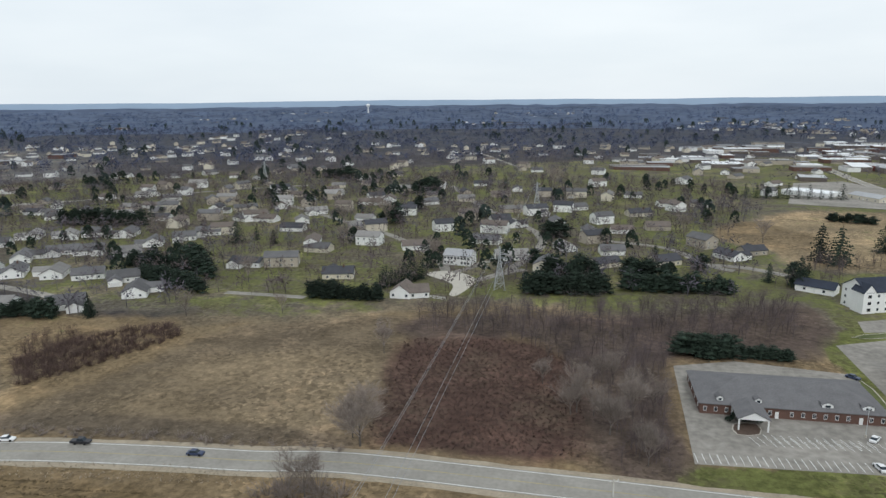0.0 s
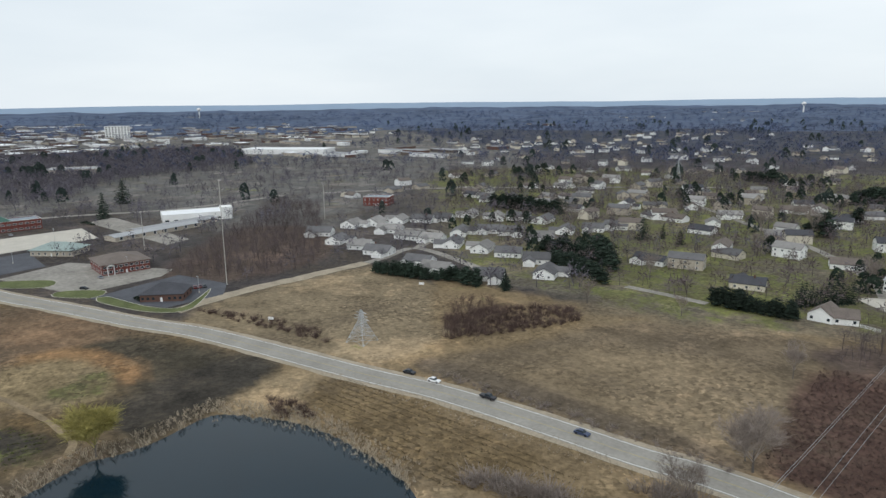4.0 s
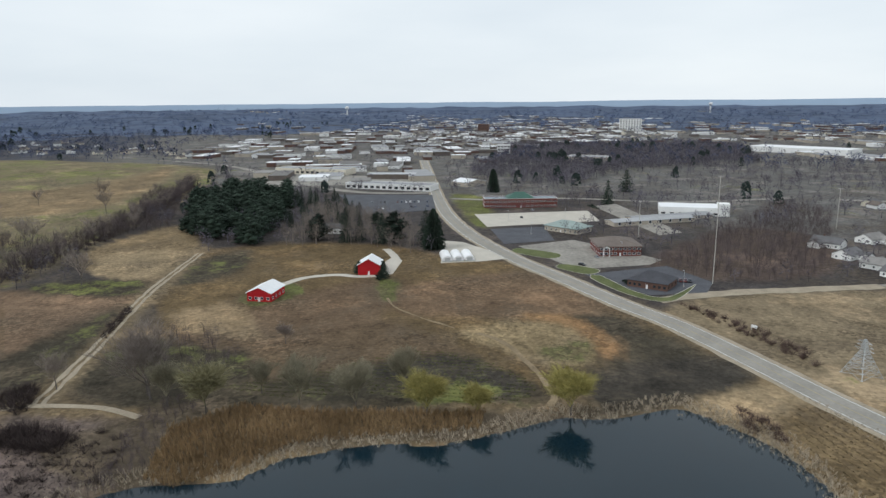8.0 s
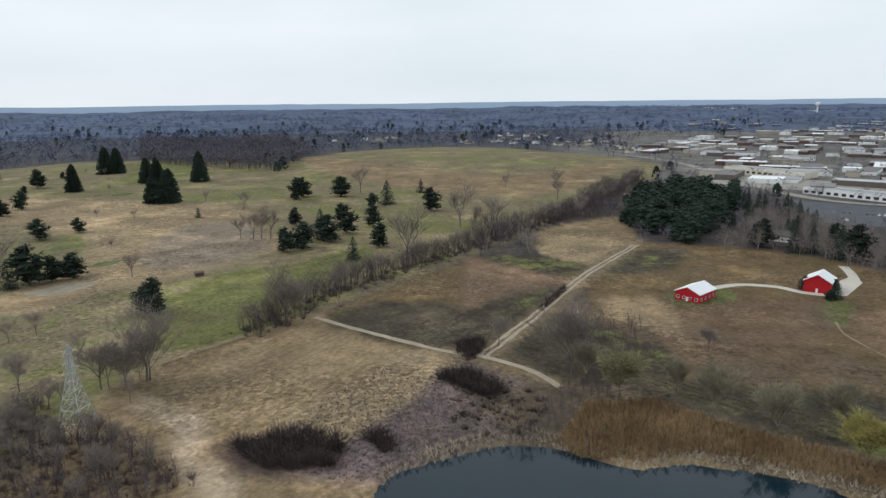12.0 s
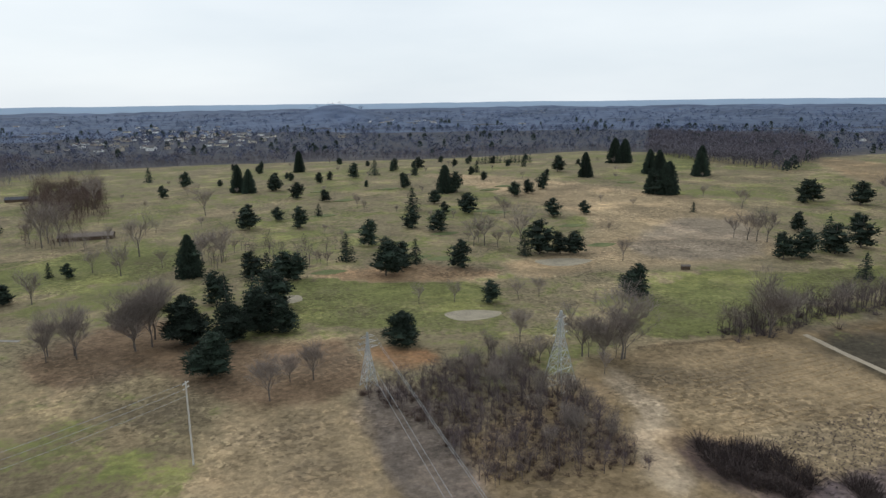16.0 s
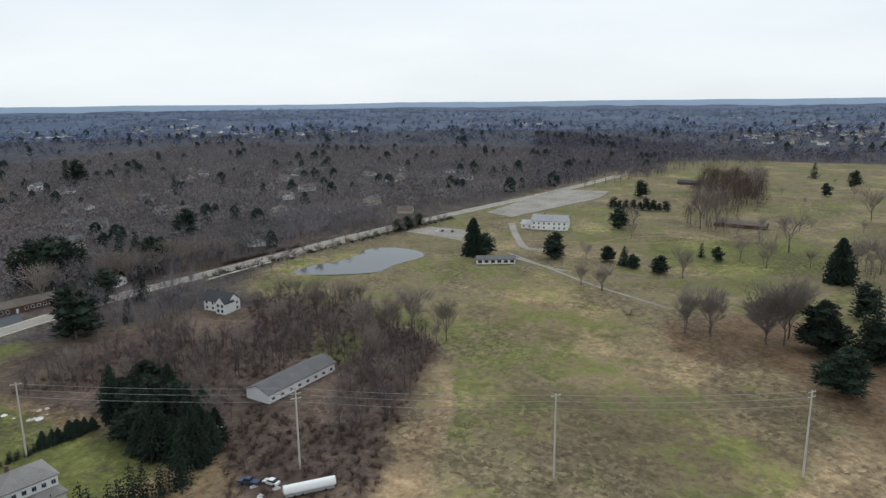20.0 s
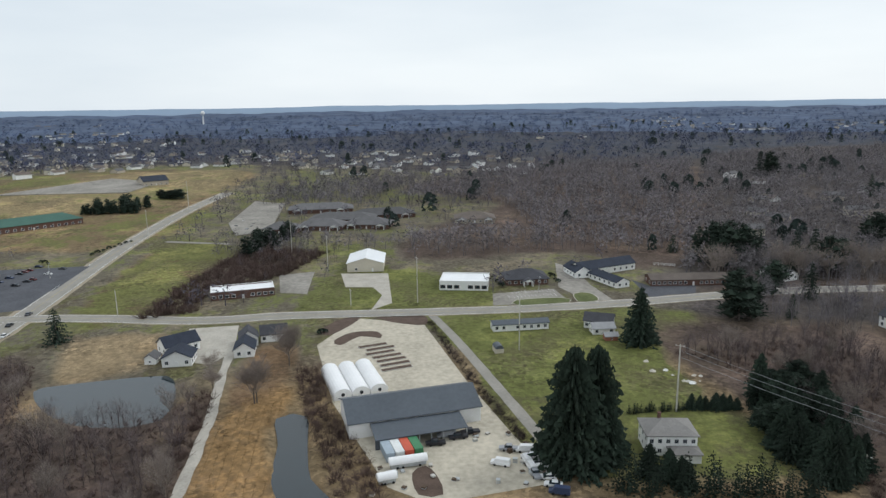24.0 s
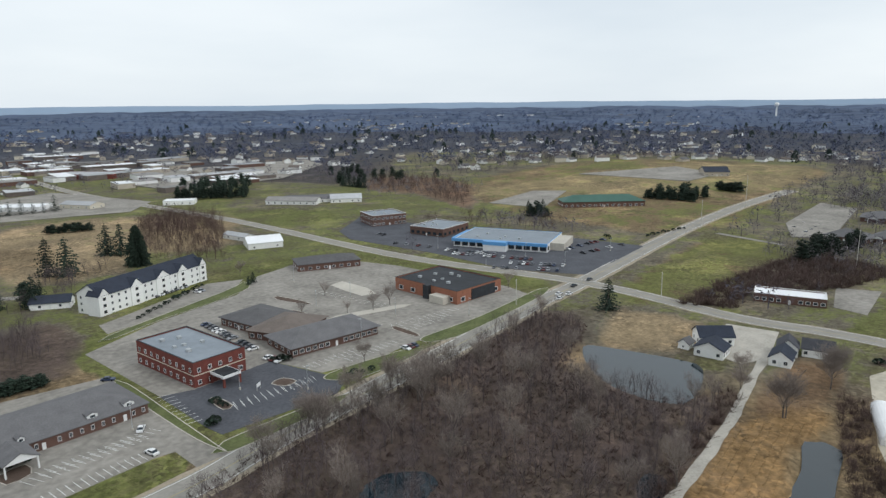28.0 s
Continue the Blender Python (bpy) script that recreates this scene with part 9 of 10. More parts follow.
grove("bare_tree", BARE, scatter(GOLFLAND, 90, 310, 0.4).tolist(), 8, "leafless tree between the fairways", "tree", "fairway trees", 310)
gp = scatter([(118.5, -800.5), (-33.4, -1060.4), (-542.6, -988.5), (-442.9, -688), (-130.1, -658.1)], 75, 311, 0.45)
grove("conifer", PINES, gp.tolist(), 10, "round dark pine between the fairways", "tree", "fairway pines", 311)
wood("golf_edge_woods", clumped(scatter([(299, -1044.4), (56.6, -1145.3), (-300.1, -1058.1), (-627.3, -1144.4), (-742.5, -930.1), (-879.6, -1104.2), (-378.6, -1335.7), (380.6, -1339.6)], 12, 312), -0.3), 11, "leafless woods at the far edge of the golf course", TWIG_FAR, FAR_TREE_MID, seed=61)


# ---- vehicles ----
CAR_PAINTS = [mat("car_paint", c, 0.03, 1, 0.3) for c in ((0.75, 0.75, 0.75), (0.03, 0.03, 0.035), (0.30, 0.31, 0.33), (0.045, 0.06, 0.11), (0.13, 0.03, 0.03), (0.10, 0.10, 0.11))]


def wheel_mesh():
    return Mesh().tube((0, -0.11, 0), (0, 0.11, 0), 0.34, 0.34, 12).data("wheel", RUBBER)


WHEEL = wheel_mesh()


def car(at, paint, label, kind="car"):
    root = thing("car" if kind == "car" else kind, at, label, "car" if kind != "truck" else "truck", "parked cars" if kind == "car" else "")
    if kind == "car":
        lower = [(-2.3, 0.3), (2.25, 0.3), (2.3, 0.62), (1.9, 0.82), (1.0, 0.92), (-1.7, 0.95), (-2.3, 0.85)]
        upper = [(1.0, 0.92), (0.35, 1.42), (-1.1, 1.45), (-1.75, 0.95)]
    elif kind == "pickup":
        lower = [(-2.8, 0.45), (2.75, 0.45), (2.8, 0.95), (1.5, 1.12), (-2.8, 1.12)]
        upper = [(1.35, 1.12), (0.8, 1.78), (-0.7, 1.8), (-0.85, 1.12)]
    else:
        lower = [(-2.6, 0.4), (2.55, 0.4), (2.6, 0.95), (1.9, 1.15), (-2.6, 1.15)]
        upper = [(1.8, 1.15), (1.2, 2.0), (-2.5, 2.05), (-2.6, 1.15)]
    part("body", Mesh().prism(lower, -0.88, 0.88), paint, root)
    cab = Mesh().prism(upper, -0.76, 0.76)
    part("cabin", cab, GLASS if kind != "van" else paint, root)
    rx = [p[0] for p in upper[1:3]]
    part("cabin_roof", Mesh().box(min(rx), -0.72, upper[1][1], max(rx), 0.72, upper[1][1] + 0.07), paint, root)
    for x in (-1.45, 1.45):
        for y in (-0.8, 0.8):
            part("wheel", WHEEL, None, root, at=Matrix.Translation((x, y, 0.34)))
    return root


MODELS = [car(pose(*(75.9, 195.4), 0.06, 0, 0, 55), CAR_PAINTS[0], "white saloon car parked on the asphalt"),
          car(pose(*(71.6, 179.2), 0.06, 0, 0, 100), CAR_PAINTS[0], "white saloon car parked in a bay"),
          car(pose(*(84.8, 241.2), 0.06, 0, 0, -40), CAR_PAINTS[3], "dark blue car parked behind the clinic")]
for (x, y), k, label in (((311.9, 334.3), 1, "black car parked on the sales lot"), ((314.2, 325.7), 2, "silver car parked on the sales lot"), ((316.4, 317.2), 4, "dark red car parked on the sales lot"), ((318.6, 308.9), 5, "charcoal car parked on the sales lot")):
    MODELS.append(car(pose(x, y, 0.06, 0, 0, 20), CAR_PAINTS[k], label))
rc = random.Random(31)


def row_of_cars(p, q, n, turn, fill=0.85, z=0.06):
    """Parked cars at even steps from p to q."""
    heading = math.degrees(math.atan2(q[1] - p[1], q[0] - p[0])) + turn
    for i in range(n):
        if rc.random() < fill:
            t = (i + 0.5) / n
            copy_thing(rc.choice(MODELS), pose(p[0] + (q[0] - p[0]) * t, p[1] + (q[1] - p[1]) * t, z, 0, 0, heading + rc.choice((0, 180)) + rc.uniform(-3, 3)))


for p, q, n, fill in (
    ((312.8, 283.7), (333.5, 229.6), 20, 0.75), ((316.9, 297.2), (328.4, 259.9), 13, 0.6), ((299.6, 241.4), (318.8, 208), 15, 0.7), ((314.7, 240.7), (330, 211.5), 13, 0.5),
    ((358.6, 236.1), (412.7, 232.7), 12, 0.8), ((359.6, 222.2), (410.4, 214.5), 12, 0.5), ((326.7, 373.8), (327.7, 339.5), 8, 0.4),
    ((138.5, 272.9), (134.9, 227.4), 13, 0.85), ((133.5, 218.1), (135, 209.3), 3, 1.0), ((160.6, 213.2), (168.1, 212.8), 3, 0.6),
    ((142.7, 331.7), (164.3, 339), 7, 0.8), ((160.7, 323.1), (166.2, 324.8), 2, 1.0), ((173.6, 184.4), (180.1, 184.6), 3, 0.7),
    ((532.2, 147.5), (627.7, 148.1), 8, 0.8), ((517.5, 136.6), (614.5, 134.4), 8, 0.7), ((287.1, -402.3), (273.4, -407.9), 4, 0.5),
    ((-540.2, 68.8), (-543.9, 129.4), 16, 0.35), ((-641.6, -40.5), (-640.7, 23.1), 16, 0.5), ((-834.1, -159.2), (-785.6, 16.3), 30, 0.6), ((-602.3, -28.5), (-612.5, 21.9), 14, 0.5),
    ((-396.6, 111.2), (-396.5, 116.3), 1, 1.0), ((-340.7, 133.4), (-335.9, 146.6), 6, 0.8),
):
    row_of_cars(p, q, n, 90, fill)
# cars on the highway
for (x, y), k, kind, label in (((-173.5, 144.5), 1, "car", "dark car driving on the highway"), ((-162.1, 145.6), 0, "car", "white car driving on the highway"), ((-140, 148.5), 1, "pickup", "black pickup on the highway"), ((-104.9, 149.6), 3, "car", "dark blue car driving on the highway"),
                               ((295.3, 184), 1, "car", "dark car at the junction"), ((277.7, 181.5), 0, "car", "white car waiting at the junction"), ((271.4, 177.1), 0, "car", "white car waiting at the junction"), ((281, 177.7), 0, "car", "white car waiting at the junction"), ((311.8, 184.7), 5, "car", "dark car at the junction")):
    i = int(np.argmin(np.hypot(MAIN_LINE[:, 0] - x, MAIN_LINE[:, 1] - y)))
    d = MAIN_LINE[min(i + 1, len(MAIN_LINE) - 1)] - MAIN_LINE[i - 1]
    car(pose(x, y, 0.12, 0, 0, math.degrees(math.atan2(d[1], d[0]))), CAR_PAINTS[k], label, kind)
for (x, y), k, kind, turn, label in (((165.2, -17.1), 0, "van", 70, "white van parked in the nursery yard"), ((172.8, -20.4), 2, "pickup", 80, "grey pickup in the nursery yard"), ((166.4, -24.1), 0, "van", 10, "white van parked in the nursery yard"), ((163.1, -24.7), 0, "van", 10, "white van parked in the nursery yard"),
                                     ((159.6, -25.2), 2, "pickup", 10, "grey pickup in the nursery yard"), ((177.1, -0.3), 1, "pickup", 95, "black dump truck in the nursery yard"), ((180.4, -6.8), 1, "pickup", 100, "black dump truck in the nursery yard"), ((183, -10.4), 1, "pickup", 100, "black dump truck in the nursery yard"), ((181.5, -3.4), 2, "van", 95, "grey tractor unit in the nursery yard"),
                                     ((131.6, -98.9), 3, "pickup", 20, "dark blue pickup beside junk"), ((126.9, -102), 0, "car", 10, "white boat-like car beside junk"), ((-378.2, 99.8), 1, "car", 30, "dark car beside the brick office"), ((-578.4, 109.3), 2, "car", 10, "silver car on the concrete lot")):
    car(pose(x, y, 0.06, 0, 0, turn), CAR_PAINTS[k], label, kind)

for i in range(7):
    t = i / 6
    car(pose(171.9 - 21 * t, -24.6 - 5.2 * t, 0.06, 0, 0, 80 + rc.uniform(-8, 8)), CAR_PAINTS[(0, 0, 2, 0, 0, 0, 3)[i]], ("white van parked at the yard's edge", "dark blue van parked at the yard's edge")[i == 6], "van" if i % 3 == 0 else "car")
for i, (x, y, h) in enumerate([(-371.2, -27.5, 8), (-374.2, -14.6, 7), (-356.6, -15.3, 6), (-460.8, -41.1, 21), (-464.2, -31.9, 18), (-455, -16.6, 22), (-458.3, -7.7, 23), (-470, -60, 20), (-480, -20, 19)]):
    grove("conifer", [(PINES + SPRUCES)[i % 6]], [(x, y)], [h], "dark evergreen beside the red barn", "tree", "barn evergreens", 820 + i, 1.0)

# shipping containers and trailers in the yard
CRATES = [mat("container_paint", c, 0.12, 1.5, 0.6) for c in ((0.33, 0.39, 0.44), (0.66, 0.67, 0.66), (0.50, 0.10, 0.06), (0.06, 0.20, 0.10))]
cat_, _ = on_line((168, 12.9), (170.9, 3))
for i, name in enumerate(("grey-blue", "white", "orange-red", "green")):
    c = thing("shipping_container", cat_ @ Matrix.Translation((i * 2.62, 0, 0.06)), name + " steel shipping container in the yard", "container", "yard containers")
    m = Mesh()
    n = 24
    for k in range(n):
        o = 0.0 if k % 2 else 0.05
        m.box(o, 12.0 * k / n, 0.1, 2.44 - o, 12.0 * (k + 1) / n, 2.5)
    part("body", m, CRATES[i], c)
    part("top", Mesh().box(0, 0, 2.5, 2.44, 12.0, 2.6), CRATES[i], c)
    for k in range(2):
        part("door", Mesh().box(0.06 + 1.17 * k, -0.05, 0.15, 1.2 + 1.17 * k, 0.02, 2.45), CRATES[i], c)
for p, q, label in (((163.9, 11.8), (166.1, 2), "white tank trailer in the yard"), ((118.5, -98.8), (111.4, -109.2), "white rounded trailer roof"), ((156.4, 14.3), (157.9, 9.7), "white flatbed trailer in the yard")):
    a, w = on_line(p, q)
    t = thing("trailer", a, label, "trailer")
    part("body", roof_mesh("barrel", 2.6, w, 1.6, 1.5, 0), POLY, t, at=Matrix.Translation((0, 2.6, 0)) @ pose(0, 0, 0, 0, 0, -90))
    part("chassis", Mesh().box(0.3, 0.3, 0.4, w - 0.3, 2.3, 1.6), GALV, t)
    for x in (0.2, 0.35, 0.8):
        part("wheel", WHEEL, None, t, at=Matrix.Translation((w * x, 0.3, 0.4)))

# ---- poles, pylons and wires ----
def utility_pole(x, y, h, turn, arms, label, group="utility poles", r=0.2):
    root = thing("utility_pole", pose(x, y, float(ground_height([(x, y)])[0]), 0, 0, turn), label, "pole", group)
    part("shaft", Mesh().tube((0, 0, -0.3), (0, 0, h), r, r * 0.65, 8), POLE_WOOD, root)
    for k in range(arms):
        z = h - 0.5 - 1.3 * k
        arm = part("crossarm", Mesh().box(-1.4, -0.08, z - 0.08, 1.4, 0.08, z + 0.08), POLE_WOOD, root)
        for s in (-1.2, 0.0, 1.2):
            part("insulator", Mesh().tube((s, 0, z + 0.08), (s, 0, z + 0.4), 0.08, 0.05, 6), GALV, arm)
    return root


def wire(name, pts, sag, r=0.05, label="overhead power line"):
    """One hanging cable over several supports."""
    line = [Vector(pts[0])]
    for a, b in zip(pts[:-1], pts[1:]):
        a, b = Vector(a), Vector(b)
        line += [a.lerp(b, k / 8) - Vector((0, 0, 4 * sag * k / 8 * (1 - k / 8))) for k in range(1, 9)]
    root, n = Mesh(), len(line)
    d = (line[-1] - line[0]).cross(Vector((0, 0, 1))).normalized() * r
    root.add([p + o for p in line for o in (d, -d, Vector((0, 0, 1.4 * r)))], [(3 * i + k, 3 * i + (k + 1) % 3, 3 * i + 3 + (k + 1) % 3, 3 * i + 3 + k) for i in range(n - 1) for k in range(3)])
    return tagged(part(name, root, WIRE), label, "cable")


POLES = [(193.8, -74.5, 21.6), (126.1, -111.2, 23.0), (68.7, -143.5, 23.0), (16.5, -178.4, 23.6)]
for i, (x, y, h) in enumerate(POLES):
    utility_pole(x, y, h, 60, (1, 3, 1, 2)[i], "tall pale wooden utility pole in the meadow", "meadow poles", 0.28)
for k, off in enumerate((-0.3, -2.0, -4.0)):
    wire("power_line", [(x, y, h + off) for x, y, h in POLES], 0.8, 0.04, "overhead line between meadow poles")
for x, y, h in ((250, -34.3, 23.3), (385.7, 56.3, 20.8), (317.6, 4.8, 22.3), (433.1, 85.3, 21.4), (621.6, 211.6, 25.8), (-331.8, 155.6, 55.5), (-469.9, 310.5, 29.7), (-455.2, 159.6, 25.5), (494.4, 199.5, 21.1), (307.3, 142.2, 12.2), (4.9, 152.6, 4.7), (155.4, -108.4, 5.5), (249.8, 187.1, 12.6), (314.9, 36.4, 8.0)):
    utility_pole(x, y, h, 30, 1, "pale roadside utility pole", "roadside poles", 0.2)


def pylon(x, y, h, turn, base, label):
    """A lattice tower: four legs with braced faces, and three arms."""
    root = thing("pylon", pose(x, y, 0, 0, 0, turn), label, "pylon", "lattice pylons")
    levels = [0, 0.16, 0.30, 0.42, 0.52, 0.61, 0.69, 0.76, 0.83, 0.90, 1.0]

    def corner(i, t):
        w = base / 2 * (1 - t / 0.69 * 0.80) if t < 0.69 else base / 2 * 0.20 * (1 - (t - 0.69) / 0.31 * 0.7)
        return Vector(((-1, 1, 1, -1)[i % 4] * w, (-1, -1, 1, 1)[i % 4] * w, t * h))

    face = Mesh()
    for i in range(4):
        part("leg", Mesh().pipe([corner(i, t) for t in levels], 0.15, 0.12), GALV, root)
        for a, b in zip(levels[:-1], levels[1:]):
            face.tube(corner(i, a), corner(i + 1, b), 0.075, 0.075, 3, caps=False)
            face.tube(corner(i + 1, a), corner(i, b), 0.075, 0.075, 3, caps=False)
            face.tube(corner(i, b), corner(i + 1, b), 0.07, 0.07, 3, caps=False)
    tagged(part("lattice", face, GALV, root, "fine crossed steel braces"), kind="stuff")
    for t, w in ((0.71, 4.0), (0.81, 3.4), (0.91, 2.8)):
        arm = Mesh()
        for s in (-1, 1):
            tip = Vector((s * w, 0, t * h))
            for i in range(4):
                if s * corner(i, t).x > 0:
                    arm.tube(corner(i, t), tip, 0.07, 0.05, 3, caps=False)
                    arm.tube(corner(i, min(1, t + 0.05)), tip, 0.06, 0.05, 3, caps=False)
        part("arm", arm, GALV, root)
    return [(Matrix.Translation((x, y, 0)) @ pose(0, 0, 0, 0, 0, turn)) @ Vector((s * w, 0, t * h)) for t, w in ((0.71, 4.0), (0.81, 3.4), (0.91, 2.8)) for s in (-1, 1)]


PY = [pylon(*(-97, -191.3), 27, 25, 8.5, "galvanised lattice pylon among bare brush"), pylon(*(-37.8, -214.1), 19, 20, 4.5, "slim galvanised lattice pylon in the meadow"),
      pylon(*(-212.0, 153.0), 13, 12, 9.0, "pale steel frame pylon in the field"), pylon(*(-48, 328.8), 22, 10, 5.5, "pale lattice pylon on the lawn"), pylon(*(-52.3, 580.5), 24, 10, 6, "distant lattice pylon between houses"), pylon(*(-375.6, 720), 26, 10, 6, "distant lattice pylon between houses")]
for i in (0, 1, 2, 3):
    wire("power_line", [PY[1][i] + Vector((0, 0, 1)), PY[3][i], PY[4][i]], 2.0, 0.05, "high-voltage line across the fields")
for x, y, h, label in ((-1100, 3200, 52, "white water tower on the skyline"), (-3300, 1500, 50, "white water tower on the skyline"), (-3300, -250, 50, "white water tower on the skyline"), (3100, 950, 60, "white water tower on the skyline")):
    tw = thing("water_tower", pose(x, y, float(ground_height([(x, y)])[0])), label, "water tower", "water towers")
    part("stem", Mesh().tube((0, 0, 0), (0, 0, h * 0.75), 4, 2.5, 10), TRIM, tw)
    part("tank", Mesh().tube((0, 0, h * 0.7), (0, 0, h * 0.8), 4, 9, 14).tube((0, 0, h * 0.8), (0, 0, h * 0.93), 9, 9, 14).tube((0, 0, h * 0.93), (0, 0, h), 9, 3, 14), TRIM, tw)
# roadside signs
for (x, y), h, label in (((-260.4, 140.3), 2.2, "white sign board beside the highway"), ((-258.8, 227), 1.2, "white board on the field edge"), ((115.4, 194.6), 2.5, "white sign at the car park")):
    s = thing("sign", pose(x, y, 0, 0, 0, 30), label, "sign")
    part("board", Mesh().box(-1.3, -0.06, h - 1.3, 1.3, 0.06, h), TRIM, s)
    for k in (-1.1, 1.1):
        part("post", Mesh().box(k - 0.06, -0.05, 0, k + 0.06, 0.05, h - 1.3), POLE_WOOD, s)


# ---- smaller things ----
def bed(poly, label, material=GRASS, z=0.16, name="grass_island"):
    """A kerbed island in the paving."""
    c = np.array(poly).mean(0)
    root = tagged(part(name, slab([tuple(p) for p in spline(poly, 3, True)], z, 0.2), material), label, "grass", kind="structure")
    kerb = spline(poly, 3, True)
    tagged(part("kerb", ribbon(np.vstack([kerb, kerb[:1]]), 0.35, z + 0.03), CONCRETE), "pale concrete kerb round the grass", "kerb", kind="structure")
    return root


bed([(84.8, 234.8), (88, 233.3), (86.6, 187), (86, 169.6), (85.9, 164.9), (83.8, 183.3)], "grass strip between the clinic and the office")
bed([(88.3, 170.5), (129.2, 170.6), (127.3, 166.2), (86.9, 163.7)], "grass verge beside the highway")
bed([(144.3, 187.8), (178.7, 183.3), (173.5, 177.2), (145.2, 176.5), (135.5, 184.6)], "grass verge with shrubs beside the highway")
bed([(187.2, 188.5), (225.9, 189.2), (280.3, 194.8), (272.9, 187.4), (199, 179)], "wide green verge at the junction")
bed([(100.2, 199.9), (102.7, 199), (103, 190.2), (99.2, 189.5)], "kerbed planting island", MULCH)
bed([(120.9, 195.5), (126.3, 196.7), (128.1, 190.9), (123, 190.2)], "kerbed planting island", MULCH)
bed([(183.8, 238.5), (215, 228.7), (213.5, 224.9), (182, 234.3)], "pale kerbed walkway strip", CONCRETE)
bed([(184.9, 286.6), (188.1, 267.6), (186.7, 262.1), (181.4, 281.4)], "kerbed mulch island", MULCH)
bed([(176.3, 260.3), (177.7, 243), (174.4, 240.7), (172.4, 256.9)], "kerbed mulch island", MULCH)
bed([(191.3, 207.7), (190.4, 193.2), (187.6, 192.1), (188, 205.9)], "kerbed mulch island", MULCH)
bed([(39.6, 197.9), (46.3, 199.3), (45.8, 192.8), (39.6, 191.5)], "mulch bed in front of the porch", MULCH)
bed([(173.8, 315.7), (188.8, 324.1), (184.5, 311.6), (159.4, 301.4), (130.5, 294.4), (104.3, 284.8), (103.9, 289.5)], "rough grass bank below the hotel")
bed([(-382, 90.8), (-366.8, 106.4), (-357.5, 97.4), (-374.4, 84.1)], "grass island beside the road")
bed([(-427.6, 72.2), (-408.7, 93.6), (-397.1, 85.8), (-416.4, 66.7)], "grass island beside the road")
bed([(-331, 146.2), (-310, 122.8), (-322, 111.3), (-354.8, 103.1), (-349.4, 96.9), (-315, 107.2), (-303.7, 123.1)], "grass verge round the restaurant")
bed([(317.3, -42.6), (319.7, -65.1), (312.2, -67.2), (308.5, -42.7)], "grass verge in front of the office")
bed([(326.2, -72.6), (327.3, -80.2), (314.4, -81.9), (312.1, -71.9)], "grass verge in front of the motel")
for poly in ([(-85.5, -281.5), (-96.6, -284.1), (-110.5, -276.4), (-104.1, -269.4), (-89.4, -269.9)], [(-167.5, -362.8), (-185.9, -362.8), (-199.9, -352.5), (-183.3, -344.6), (-169.4, -349.3)], [(-16.2, -333.4), (-26.4, -335.1), (-26.8, -324.6), (-18.3, -321.8)]):
    tagged(part("bunker", slab([tuple(p) for p in spline(poly, 3, True)], 0.04, 0.1), SAND), "pale sand bunker on the golf course", "bunker", kind="structure")
for x, y in scatter([(-9.6, -389.6), (-21.5, -722.5), (-416.3, -645.9), (-254.8, -339), (-105.7, -249.2)], 75, 401, 0.4):
    ring = [(x + 9 * math.cos(a) + 2 * math.cos(3 * a), y + 6 * math.sin(a)) for a in np.arange(8) * 0.785]
    tagged(part("golf_green", slab([tuple(p) for p in spline(ring, 3, True)], 0.03, 0.1), GRASS), "smooth mown golf green", "green", kind="structure")

# nursery: beds of stock, pallets and machines in the yard
rn = random.Random(55)
a0, w0 = on_line((255.7, 26.6), (260, 15.9))
for i in range(7):
    m = a0 @ Matrix.Translation((rn.uniform(-1, 1), -4.4 * i, 0.06))
    b = thing("planting_bed", m, "timber-edged nursery bed of dark mulch", "planting bed", "nursery beds")
    part("edging", Mesh().box(0, 0, 0, w0, 2.4, 0.25), POLE_WOOD, b)
    part("soil", Mesh().box(0.15, 0.15, 0.25, w0 - 0.15, 2.25, 0.32), MULCH, b)
for i in range(26):
    x, y = ((178.5, -18.4), (159.5, -21.9), (159.4, 1.1), (158.6, 13.7))[i % 4]
    h = rn.uniform(0.5, 1.4)
    root = thing("pallet_stack", pose(x + rn.uniform(-7, 7), y + rn.uniform(-7, 7), 0.06, 0, 0, rn.uniform(0, 180)), "weathered stack of pallets and crates in the yard", "pallets", "yard pallets")
    for k in range(3):
        part("pallet", Mesh().box(-0.6, -0.5, h * k / 3, 0.6, 0.5, h * (k + 0.8) / 3), rn.choice((POLE_WOOD, WOOD_DK, GALV)), root)
for i in range(16):
    x, y = rn.choice(((230.4, -81), (218.9, -88.2), (128.5, -101.6)))
    r = rn.uniform(0.6, 1.5)
    root = thing("debris", pose(x + rn.uniform(-5, 5), y + rn.uniform(-5, 5), 0.0, 0, 0, rn.uniform(0, 360)), "pale heap of boards and rubble on the ground", "debris", "rubble heaps")
    m = Mesh()
    m.add([(r * math.cos(a) * rn.uniform(0.7, 1.2), r * math.sin(a) * rn.uniform(0.7, 1.2), -0.1) for a in np.arange(7) * 0.897] + [(0.1, 0.2, r * 0.55)], [(i_, (i_ + 1) % 7, 7) for i_ in range(7)])
    part("heap", m, rn.choice((CONCRETE, POLE_WOOD, TRIM)), root)
